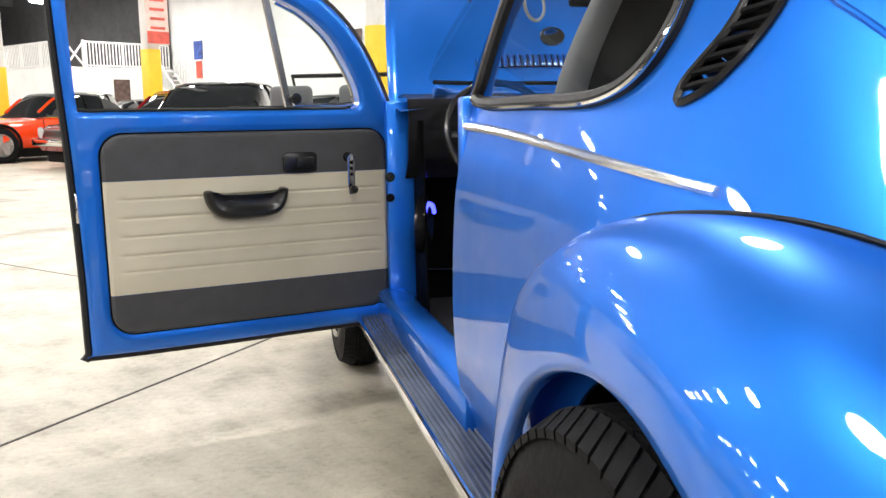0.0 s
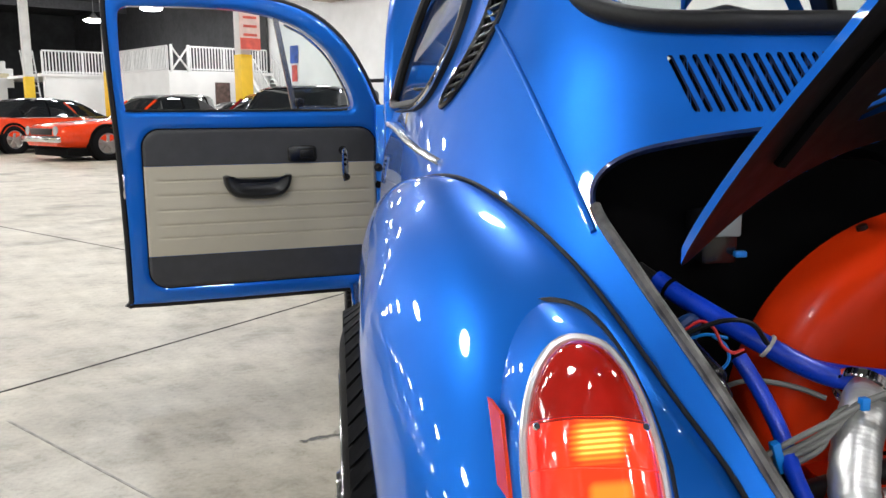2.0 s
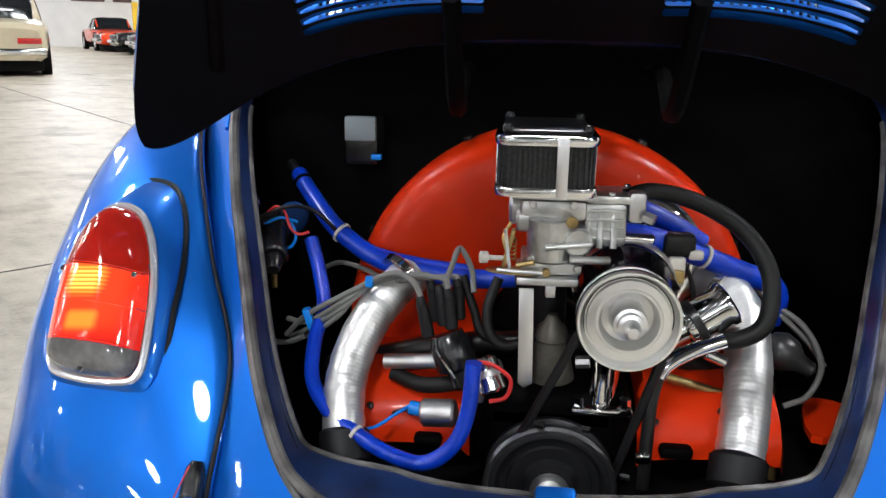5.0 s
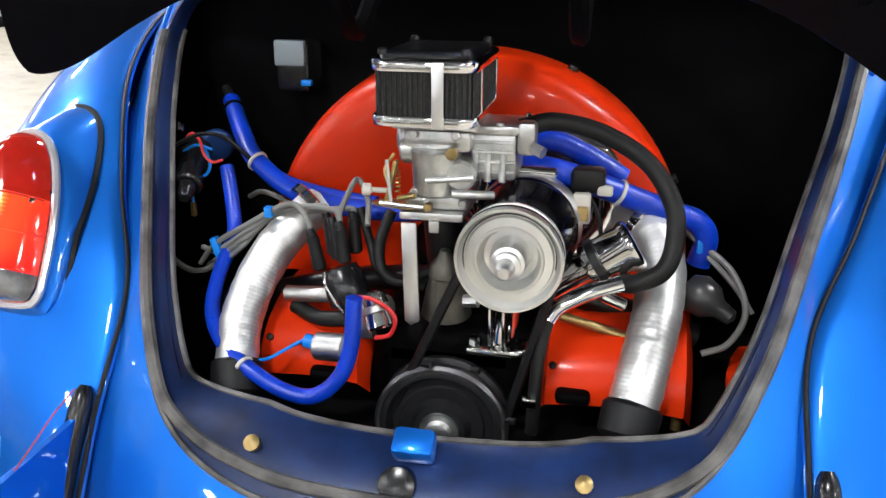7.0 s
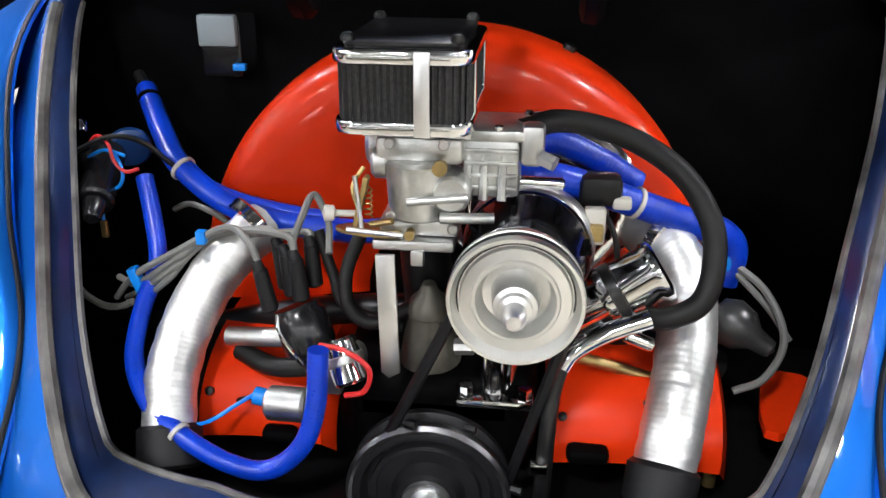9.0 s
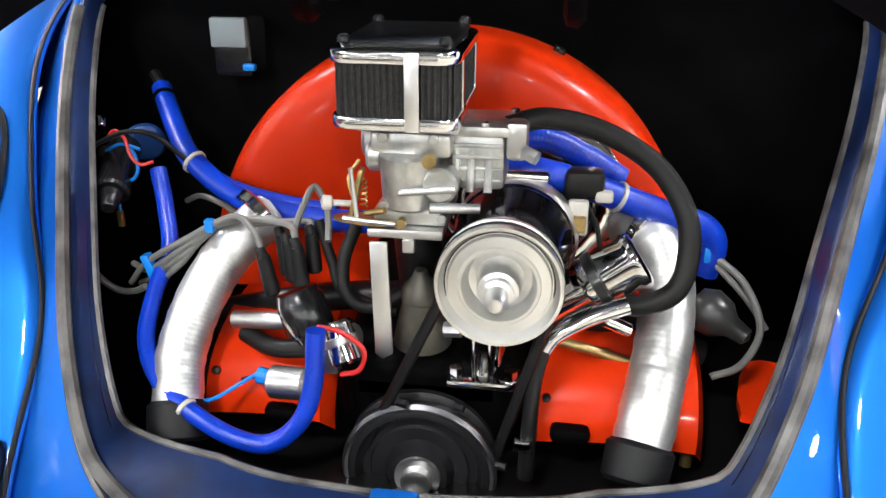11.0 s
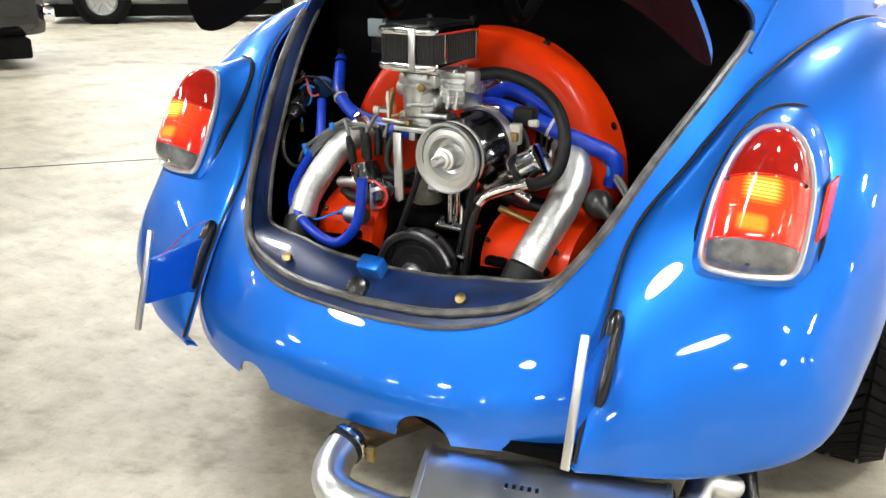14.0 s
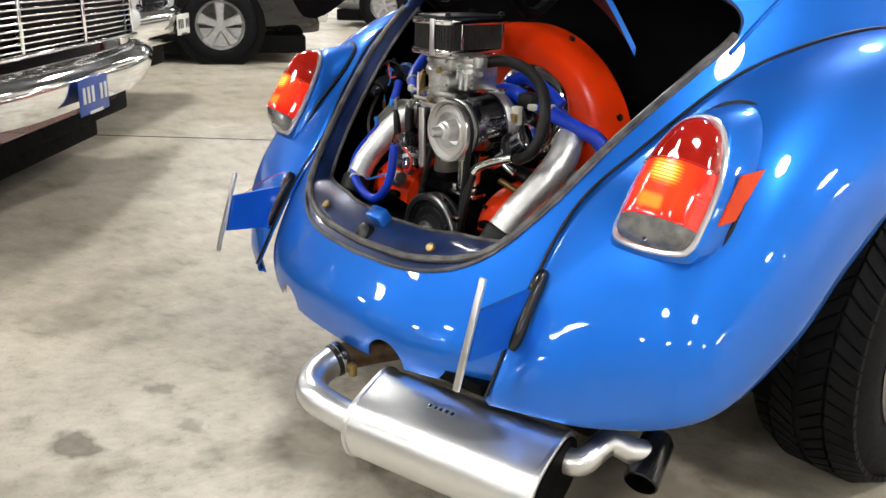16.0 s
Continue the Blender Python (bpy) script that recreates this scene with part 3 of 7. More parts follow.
# ---- the blue beetle: x across, y ahead, rear axle at y = 0.58 ----
AXLE_Y, AXLE_Z = 0.58, 0.325
ZS = [0.20, 0.30, 0.38, 0.46, 0.56, 0.70, 0.81, 0.95, 1.05, 1.20, 1.32, 1.42, 1.48, 1.505]
Y0S = [-0.235, -0.25, -0.215, -0.165, -0.10, -0.005, 0.075, 0.185, 0.262, 0.40, 0.55, 0.76, 1.0, 1.25]
WS = [0.60, 0.62, 0.645, 0.655, 0.66, 0.658, 0.650, 0.622, 0.597, 0.546, 0.488, 0.39, 0.235, 0.03]
LS = [0.75, 0.75, 0.78, 0.80, 0.85, 0.90, 0.95, 1.0, 1.0, 0.95, 0.85, 0.70, 0.48, 0.24]
POWER = 2.7
DOOR_Y = 1.49


def table(vals, z):
    """Smooth interpolation over ZS."""
    k = int(np.clip(np.searchsorted(ZS, z) - 1, 0, len(ZS) - 2))
    h = ZS[k + 1] - ZS[k]
    u = (z - ZS[k]) / h

    def slope(i):
        if i == 0:
            return (vals[1] - vals[0]) / (ZS[1] - ZS[0])
        if i == len(ZS) - 1:
            return (vals[-1] - vals[-2]) / (ZS[-1] - ZS[-2])
        return (vals[i + 1] - vals[i - 1]) / (ZS[i + 1] - ZS[i - 1])
    a, b = slope(k) * h, slope(k + 1) * h
    return ((2 * u ** 3 - 3 * u * u + 1) * vals[k] + (u ** 3 - 2 * u * u + u) * a + (3 * u * u - 2 * u ** 3) * vals[k + 1] + (u ** 3 - u * u) * b)


def shell(s, z, inset=0.0):
    """A point of the rear body; s runs from the left door post (-1) round the tail (0) to the right one (1)."""
    y0, w, l = table(Y0S, z) + inset, table(WS, z) - inset, table(LS, z) - inset
    a = abs(s)
    if a < 0.75:
        t = a / 0.75 * math.pi / 2
        x, y = w * math.sin(t) ** (2 / POWER), y0 + l * (1 - math.cos(t) ** (2 / POWER))
    else:
        t = (a - 0.75) / 0.25
        x, y = w, y0 + l + (DOOR_Y - y0 - l) * t
    return Vector((math.copysign(x, s) if s else 0.0, y, z))


def shell_at_x(x, z, inset=0.0):
    """The point of the tail at this x and height."""
    w = table(WS, z) - inset
    a = min(abs(x) / w, 0.999) ** (POWER / 2)
    s = math.asin(a) / (math.pi / 2) * 0.75
    return shell(math.copysign(s, x), z, inset)


def shell_at_y(y, z, side, inset=0.0):
    """The point of the flank at this y and height; side is -1 for the left."""
    lo, hi = 0.0, 1.0
    for _ in range(40):
        mid = (lo + hi) / 2
        if shell(mid, z, inset).y < y:
            lo = mid
        else:
            hi = mid
    return shell(side * lo, z, inset)


def ring2(points, n=8):
    """A closed smooth outline in the plane."""
    return [(p.x, p.y) for p in curve([(a, b, 0) for a, b in points], n, closed=True)]


def inside(poly):
    """Signed distance to an outline, negative inside."""
    P = np.array(poly)
    Q = np.roll(P, -1, axis=0)
    D = Q - P
    L = np.maximum((D ** 2).sum(1), 1e-12)
    lo, hi = P.min(0) - 0.06, P.max(0) + 0.06

    def f(x, y):
        if x < lo[0] or y < lo[1] or x > hi[0] or y > hi[1]:
            return 0.06
        w = np.array((x, y)) - P
        t = np.clip((w * D).sum(1) / L, 0, 1)
        d = np.sqrt(((w - D * t[:, None]) ** 2).sum(1).min())
        c = (P[:, 1] > y) != (Q[:, 1] > y)
        xs = P[:, 0] + (y - P[:, 1]) / np.where(D[:, 1] == 0, 1e-12, D[:, 1]) * D[:, 0]
        return -d if (c & (x < xs)).sum() % 2 else d
    return f


def cut_grid(point, us, vs, keep):
    """A skin over the parameters us x vs, trimmed to where keep(place) is positive, with clean edges."""
    b = bmesh.new()
    keys = b.verts.layers.float_vector.new("uv")
    val, vert, mid = {}, {}, {}
    for i, u in enumerate(us):
        for j, v in enumerate(vs):
            p = point(u, v)
            val[i, j] = keep(p)
            vert[i, j] = (u, v, p)
    made = {}

    def node(key):
        if key not in made:
            made[key] = b.verts.new(vert[key][2])
            made[key][keys] = (vert[key][0], vert[key][1], 0)
        return made[key]

    def cross(a, c):
        key = (a, c) if a < c else (c, a)
        if key not in mid:
            a, c = key
            lo, hi = (0.0, 1.0) if val[a] > 0 else (1.0, 0.0)
            ua, va, _ = vert[a]
            uc, vc, _ = vert[c]
            for _ in range(9):
                t = (lo + hi) / 2
                if keep(point(ua + (uc - ua) * t, va + (vc - va) * t)) > 0:
                    lo = t
                else:
                    hi = t
            mid[key] = b.verts.new(point(ua + (uc - ua) * lo, va + (vc - va) * lo))
            mid[key][keys] = (ua + (uc - ua) * lo, va + (vc - va) * lo, 0)
        return mid[key]
    for i in range(len(us) - 1):
        for j in range(len(vs) - 1):
            q = [(i, j), (i + 1, j), (i + 1, j + 1), (i, j + 1)]
            out = []
            for a, c in zip(q, q[1:] + q[:1]):
                if val[a] > 0:
                    out.append(node(a))
                if (val[a] > 0) != (val[c] > 0):
                    out.append(cross(a, c))
            if len(set(out)) > 2:
                try:
                    b.faces.new(list(dict.fromkeys(out)))
                except ValueError:
                    pass
    bmesh.ops.remove_doubles(b, verts=b.verts[:], dist=0.0004)
    return b


beetle = thing("beetle_car", (0, 1.7, 0), "blue metallic vintage beetle car with door and rear lid open", "car")

# outlines cut out of the shell, as (x, z) on the tail and (y, z) on the flanks
LID_HALF = [(0.0, 0.412), (0.17, 0.422), (0.28, 0.462), (0.345, 0.545), (0.395, 0.66), (0.445, 0.77), (0.468, 0.845), (0.43, 0.897), (0.34, 0.925), (0.18, 0.945), (0.0, 0.95)]
LID = [(p.x, p.y) for p in curve([(a, b, 0) for a, b in LID_HALF], 8)]
LID = LID + [(-x, z) for x, z in LID[-2:0:-1]]
REAR_WIN = [(0.0, 1.055), (0.25, 1.058), (0.38, 1.075), (0.425, 1.13), (0.40, 1.24), (0.34, 1.315), (0.2, 1.34), (0, 1.345)]
REAR_WIN = ring2(REAR_WIN + [(-x, z) for x, z in REAR_WIN[-2:0:-1]])
SIDE_WIN = ring2([(1.42, 0.969), (1.1, 0.966), (0.90, 0.972), (0.81, 1.015), (0.795, 1.10), (0.86, 1.20), (1.0, 1.275), (1.3, 1.30), (1.385, 1.285), (1.415, 1.2), (1.435, 1.02)])
VENT = ring2([(0.735, 0.962), (0.69, 0.985), (0.655, 1.04), (0.655, 1.10), (0.695, 1.19), (0.77, 1.265), (0.785, 1.255), (0.735, 1.18), (0.702, 1.10), (0.705, 1.04), (0.74, 0.985)])
f_lid, f_rear, f_side, f_vent = inside(LID), inside(REAR_WIN), inside(SIDE_WIN), inside(VENT)


def slot_gap(x, z):
    """Distance to the nearest upright louvre slot below the rear window."""
    lean = 0.16 * (z - 0.985)
    k = min(max(round((abs(x) - 0.024 - lean) / 0.0128), 0), 25)
    cx = 0.024 + 0.0128 * k + lean
    return max(abs(abs(x) - cx) - 0.0034, abs(z - 0.988) - 0.036)


def apron_low(x):
    z = 0.247 + 0.03 * (x / 0.42) ** 2
    for c, r in ((-0.190, 0.040), (0.158, 0.045)):
        d = abs(x - c)
        if d < r:
            z = max(z, 0.255 + math.sqrt(max(r * r - d * d, 0)) * 0.9)
    return z


def keep_shell(p):
    v = 1.0
    if p.y < 0.62:
        v = min(v, f_lid(p.x, p.z), f_rear(p.x, p.z))
        if 0.93 < p.z < 1.05:
            v = min(v, slot_gap(p.x, p.z))
    elif p.z > 1.3:
        v = min(v, f_rear(p.x, p.z) if p.y < 0.9 else 1.0)
    if p.z > 0.95 and p.y > 0.6:
        v = min(v, f_side(p.y, p.z), f_vent(p.y, p.z))
    if p.z < 0.75:
        v = min(v, math.hypot(p.y - AXLE_Y, p.z - AXLE_Z) - 0.365)
    if p.z < 0.42:
        v = min(v, p.z - apron_low(p.x) if p.y < 0 else p.z - 0.277)
    return v


us = sorted({round(-1 + i / 64, 5) for i in range(129)} | {round(x, 5) for x in np.linspace(-0.38, 0.38, 400)})
vs = sorted({round(z, 4) for z in np.linspace(0.24, 1.5049, 66)} | {0.955, 1.02})
us2 = [u for u in us]
rear_body = part("rear_body", cut_grid(shell, us2, vs, keep_shell), BLUE, beetle, angle=0, surface=shell)
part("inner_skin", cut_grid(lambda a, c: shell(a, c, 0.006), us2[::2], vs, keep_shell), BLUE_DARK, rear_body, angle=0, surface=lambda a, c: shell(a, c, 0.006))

# roof and windscreen surround ahead of the door posts
YF = [(0.96, 2.60), (1.1, 2.50), (1.25, 2.32), (1.36, 2.13), (1.44, 1.92), (1.49, 1.66), (1.505, 1.5)]


def nose_y(z):
    return float(np.interp(z, [a for a, _ in YF], [b for _, b in YF]))


def front_shell(s, z):
    w, yf = table(WS, z), nose_y(z)
    span = yf - DOOR_Y
    w2 = w * (1 - 0.06 * min(span, 1))
    a = abs(s)
    l = min(0.45, span * 0.9)
    if a > 0.5:
        t = (1 - a) / 0.5
        x, y = w + (w2 - w) * t, DOOR_Y + (span - l) * t
    else:
        t = a / 0.5 * math.pi / 2
        x, y = w2 * math.sin(t) ** 0.72, yf - l * (1 - math.cos(t) ** 0.8)
    return Vector((math.copysign(x, s) if s else 0.0, y, z))


WIND = [(0.0, 1.01), (0.3, 1.01), (0.475, 1.03), (0.50, 1.07), (0.46, 1.2), (0.385, 1.335), (0.3, 1.375), (0, 1.39)]
WIND = ring2(WIND + [(-x, z) for x, z in WIND[-2:0:-1]])
f_wind = inside(WIND)
DOOR_GAP = ring2([(1.50, 0.9), (1.495, 1.30), (1.53, 1.365), (1.7, 1.375), (1.95, 1.34), (2.15, 1.25), (2.34, 1.09), (2.46, 0.97), (2.44, 0.85), (2.0, 0.85)])
f_gap = inside(DOOR_GAP)


def keep_front(p):
    v = min(1.0, f_wind(p.x, p.z) if p.y > 1.75 else 1.0)
    if abs(p.x) > 0.3 and p.y < 2.47:
        v = min(v, f_gap(p.y, p.z))
    return v


cabin_front = part("roof_front", cut_grid(front_shell, np.linspace(-1, 1, 97), np.linspace(0.965, 1.5049, 40), keep_front), BLUE, beetle, angle=60)
thick(cabin_front, 0.012, -1)

# sill, hinge posts, cowl sides
for sd in (-1, 1):
    part("sill", box((sd * 0.60, 1.98, 0.33), (0.10, 1.06, 0.11), 0.02), BLUE, beetle)
    part("hinge_post", prism([(2.455, 0.29), (2.56, 0.29), (2.60, 0.98), (2.47, 0.98)], (0, 1, 0), (0, 0, 1), (sd * 0.615, 0, 0), (-sd * 0.09, 0, 0), 0.012), BLUE, beetle)
    part("door_post", prism([(1.475, 0.30), (1.52, 0.30), (1.515, 0.98), (1.475, 0.98)], (0, 1, 0), (0, 0, 1), (sd * 0.642, 0, 0), (-sd * 0.10, 0, 0), 0.008), BLUE, beetle)
    part("upper_door_post", loft([[Vector((sd * (0.618 - 0.17 * t ** 1.5), y, 0.97 + 0.36 * t)) + o for o in (Vector((0, 0, 0)), Vector((-sd * 0.045, 0, 0)))] for t in np.linspace(0, 1, 8) for y in (1.505,)]), BLUE, beetle)

# closed right door: a skin with its own glass
def right_skin(y, z):
    t = (y - DOOR_Y) / 1.0
    return Vector((table(WS, z) * (1 - 0.06 * max(t, 0)), y, z))


door_r = part("door", cut_grid(lambda y, z: right_skin(y, z) + Vector((0.002, 0, 0)), np.linspace(1.49, 2.47, 24), np.linspace(0.30, 0.98, 20), lambda p: 1.0), BLUE, beetle, "closed blue passenger door")
thick(door_r, 0.03, -1)
part("door_handle", box((0.655, 1.62, 0.86), (0.02, 0.13, 0.022), 0.008), CHROME, door_r, "chrome handle")
part("trim_strip", sweep([right_skin(y, 0.905) + Vector((0.004, 0, 0)) for y in np.linspace(1.5, 2.45, 10)], 0.008, 6), CHROME, door_r)

# nose: luggage tub, front apron, front wings
def nose(u, v):
    """u across -1..1, v from the cowl (0) to the bumper edge (1)."""
    y = 2.55 + 1.02 * math.sin(v * math.pi / 2) ** 1.0
    z = 0.965 - 0.60 * (1 - math.cos(v * math.pi / 2)) ** 1.15
    w = 0.585 - 0.22 * v ** 1.6
    return Vector((u * w, y - 0.16 * abs(u) ** 2.4 * (0.3 + v), z - 0.06 * abs(u) ** 3))


tub = bmesh.new()
tub = loft([[Vector((x, y, z)) for x, z in ((-w, 0.74 - d), (-w + 0.04, 0.42), (0, 0.40), (w - 0.04, 0.42), (w, 0.74 - d))] for y, w, d in ((2.58, 0.55, -0.18), (2.9, 0.52, -0.04), (3.2, 0.47, 0.1), (3.45, 0.38, 0.26))])
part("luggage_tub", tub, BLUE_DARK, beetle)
part("front_apron", loft([[Vector((x, 3.5 + dy - 0.35 * abs(x / 0.5) ** 2.2, z)) for x in np.linspace(-0.5, 0.5, 17)] for z, dy in ((0.24, -0.05), (0.34, 0.02), (0.45, 0.0), (0.52, -0.04))]), BLUE, beetle)
part("cowl", loft([[Vector((x, y - 0.10 * abs(x / 0.6) ** 2, z - 0.03 * abs(x / 0.6) ** 3)) for x in np.linspace(-0.585, 0.585, 19)] for y, z in ((2.66, 0.93), (2.60, 0.965), (2.54, 0.985), (2.46, 0.975))]), BLUE, beetle)
for sd in (-1, 1):
    part("cowl_side", loft([[Vector((sd * (0.57 - 0.05 * (y - 2.55)), y, z)) for y in np.linspace(2.55, 3.2, 10)] for z in (0.3, 0.5, 0.75, 0.93)]), BLUE, beetle)

# front lid, raised: hinged at the cowl, leaning over the windscreen
HOOD_ROT = Matrix.Translation((0, 2.60, 1.0)) @ Matrix.Rotation(radians(66), 4, "X") @ Matrix.Translation((0, -2.60, -1.0))


def hood_skin(u, v):
    p = nose(u * 0.97, v * 0.93)
    return HOOD_ROT @ Vector((p.x, p.y + 0.02, p.z + 0.02))


hood_ob = part("front_lid", loft([[hood_skin(u, v) for u in np.linspace(-1, 1, 31)] for v in np.linspace(0.0, 1, 26)]), BLUE, beetle, "blue front luggage lid standing open")
thick(hood_ob, 0.02, 1)
for k in range(24):
    u = -0.46 + 0.04 * k
    a, b = hood_skin(u, 0.088), hood_skin(u, 0.116)
    nrm = (hood_skin(u + 0.02, 0.1) - hood_skin(u - 0.02, 0.1)).cross(b - a).normalized()
    nrm = nrm if nrm.y < 0 else -nrm
    part("louver", sweep([a + nrm * 0.024, (a + b) / 2 + nrm * 0.030, b + nrm * 0.024], 0.0085, 6), BLUE, hood_ob)
for v0, v1 in ((0.086, 0.118),):
    part("louver_gap", loft([[hood_skin(u, v) + Vector((0, -0.0215, 0.010)) for u in np.linspace(-0.48, 0.48, 20)] for v in np.linspace(v0, v1, 5)]), BLACK, hood_ob)


def wheel(cx, cy, r, width, sd, spokes=8):
    """A tyre with tread blocks on a polished spoked rim, under the car."""
    w = part("wheel", lathe((cx - sd * width / 2, cy, r), (sd, 0, 0),
             [(0.0, r * 0.62), (0.0, r * 0.80), (0.012, r * 0.93), (0.035, r * 0.985), (width / 2, r), (width - 0.035, r * 0.985), (width - 0.012, r * 0.93), (width, r * 0.80), (width + 0.002, r * 0.74), (width - 0.004, r * 0.66), (width - 0.02, r * 0.62)], 64), TYRE, beetle, "black tyre on a polished spoked rim")
    blocks = bmesh.new()
    n = 66
    for k in range(n):
        a = 2 * math.pi * k / n
        for row, (d0, d1, sl) in enumerate(((0.006, 0.045, 0.05), (0.052, width / 2 - 0.006, -0.05), (width / 2 + 0.006, width - 0.052, 0.05), (width - 0.045, width - 0.006, -0.05))):
            vs = []
            for d, da in ((d0, -0.038 + sl), (d1, -0.038 - sl), (d1, 0.038 - sl), (d0, 0.038 + sl)):
                drop = 0.02 if d < 0.01 or d > width - 0.01 else 0.0
                for h in (-0.006, 0.0045):
                    rr = r + h - drop
                    vs.append(blocks.verts.new((cx - sd * width / 2 + sd * d, cy + rr * math.cos(a + da), r + rr * math.sin(a + da))))
            q = vs
            for f in ((0, 2, 4, 6), (1, 3, 5, 7), (0, 1, 3, 2), (2, 3, 5, 4), (4, 5, 7, 6), (6, 7, 1, 0)):
                blocks.faces.new([q[i] for i in f])
    part("tread", blocks, TYRE, w, angle=0, kind="stuff")
    o = (cx + sd * width / 2, cy, r)
    rim = part("rim", lathe(o, (sd, 0, 0), [(-0.03, r * 0.61), (-0.002, r * 0.665), (0.004, r * 0.655), (-0.004, r * 0.60), (-0.05, r * 0.56), (-0.12, r * 0.54)], 48), mat("polished_rim", (0.36, 0.36, 0.36), 0.2, 1.0, vary=0.1), w, "polished rim")
    part("rim_well", lathe(o, (sd, 0, 0), [(-0.075, 0), (-0.075, r * 0.57)], 32), BLACK, rim)
    for k in range(spokes):
        a = 2 * math.pi * k / spokes
        d = Vector((0, math.cos(a), math.sin(a)))
        c = Vector(o) - Vector((sd, 0, 0)) * 0.035
        part("spoke", loft([[c + d * rr + Vector((0, -math.sin(a), math.cos(a))) * ww + Vector((sd, 0, 0)) * hh for ww, hh in ((-0.022, -0.01), (-0.016, 0.012), (0.016, 0.012), (0.022, -0.01))] for rr in (r * 0.14, r * 0.35, r * 0.57)], closed=True), CHROME, rim)
    part("hub_cap", lathe(o, (sd, 0, 0), [(-0.04, r * 0.2), (-0.01, r * 0.19), (0.012, r * 0.14), (0.016, 0)], 24), CHROME, rim)
    part("brake_drum", lathe(o, (sd, 0, 0), [(-0.08, 0), (-0.08, r * 0.5), (-0.14, r * 0.52)], 24), BLACK, rim)
    return w


wheel(-0.677, AXLE_Y, 0.325, 0.20, -1)
wheel(0.677, AXLE_Y, 0.325, 0.20, 1)
wheel(-0.655, 2.98, 0.31, 0.165, -1)
wheel(0.655, 2.98, 0.31, 0.165, 1)

# rear wings: a skin from the seam on the body to the wheel-arch lip
SEAM = [(0.660, 1.06, 0.34), (0.662, 1.05, 0.52), (0.662, 0.98, 0.70), (0.645, 0.80, 0.810), (0.605, 0.60, 0.850), (0.56, 0.42, 0.838), (0.50, 0.224, 0.774), (0.436, 0.08, 0.661), (0.384, -0.015, 0.561), (0.384, -0.113, 0.435), (0.388, -0.205, 0.27)]
LIP = [(0.725, 1.02, 0.30), (0.733, 0.97, 0.44), (0.738, 0.85, 0.60), (0.740, 0.70, 0.675), (0.743, 0.55, 0.685), (0.753, 0.38, 0.63), (0.742, 0.22, 0.51), (0.728, 0.11, 0.40), (0.685, -0.02, 0.305), (0.56, -0.125, 0.265), (0.392, -0.20, 0.255)]


def wing_rows(sd, n=9, m=22):
    A, B = curve(SEAM, n), curve(LIP, n)
    rows = []
    for k, (a, b) in enumerate(zip(A, B)):
        g = k / (len(A) - 1)
        rad = Vector((0, b.y - AXLE_Y, b.z - AXLE_Z - 0.02)).normalized()
        if g > 0.72:
            h = min((g - 0.72) / 0.2, 1)
            rad = rad.lerp(Vector((0.10, -0.55, -0.15)), h).normalized()
        reach = (b - a).length
        side = Vector((1, 0, 0)).lerp(rad, 0.28).normalized()
        w = min(max((g - 0.45) / 0.2, 0), 1)
        k1, k2 = 0.34 + 0.12 * w, 0.34 + 0.06 * w
        p1 = a + side * reach * (k1 if g < 0.8 else k1 - 0.5 * (g - 0.8))
        p2 = b + rad * reach * (k2 if g < 0.75 else max(k2 - 2.0 * (g - 0.75), 0.12))
        row = []
        for j in range(m + 1):
            t = j / m
            row.append(a * (1 - t) ** 3 + p1 * 3 * t * (1 - t) ** 2 + p2 * 3 * t * t * (1 - t) + b * t ** 3)
        inn = b + Vector((-0.022, 0, 0)) - rad * 0.006
        row += [b + Vector((-0.006, 0, 0)) - rad * 0.004, inn]
        rows.append([Vector((sd * p.x, p.y, p.z)) for p in row])
    return rows


for sd in (-1, 1):
    wing = part("rear_wing", loft(wing_rows(sd)), BLUE, beetle, angle=70)
    thick(wing, 0.003, -1)
    part("piping", sweep([Vector((sd * p.x, p.y, p.z)) + Vector((sd * 0.004, -0.002, 0.004)) for p in curve(SEAM, 8)], 0.0029, 8), RUBBER, wing, "black rubber piping")
    part("wheel_house", loft([[Vector((sd * x, AXLE_Y + r * math.cos(a), AXLE_Z + r * math.sin(a))) for x, r in ((0.56, 0.01), (0.56, 0.372), (0.66, 0.378))] for a in np.linspace(radians(-12), radians(192), 34)]), BLACK, beetle, "black inner wheel arch")

# front wings, simpler domes over the wheels
for sd in (-1, 1):
    rows = []
    for k in range(33):
        a = radians(-8 + 196 * k / 32)
        dy, dz = math.cos(a), math.sin(a)
        body = Vector((0.60 - 0.10 * max(dy, 0), 2.98 + dy * 0.44, 0.33 + dz * 0.53))
        lip = Vector((0.755, 2.98 + dy * 0.35, 0.32 + dz * 0.35))
        rad = Vector((0, dy, dz))
        row = []
        for j in range(15):
            t = j / 14
            row.append(body * (1 - t) ** 3 + (body + Vector((0.09, 0, 0.0)) + rad * 0.03) * 3 * t * (1 - t) ** 2 + (lip + rad * 0.13) * 3 * t * t * (1 - t) + lip * t ** 3)
        rows.append([Vector((sd * p.x, p.y, p.z)) for p in row])
    fw = part("front_wing", loft(rows), BLUE, beetle, angle=70)
    thick(fw, 0.003, -1)
    part("headlight", lathe((sd * 0.665, 3.26, 0.66), (0, 1, 0.35), [(-0.1, 0.1), (0.0, 0.098), (0.03, 0.085), (0.045, 0.0)], 28), CHROME, fw, "round chrome headlight")

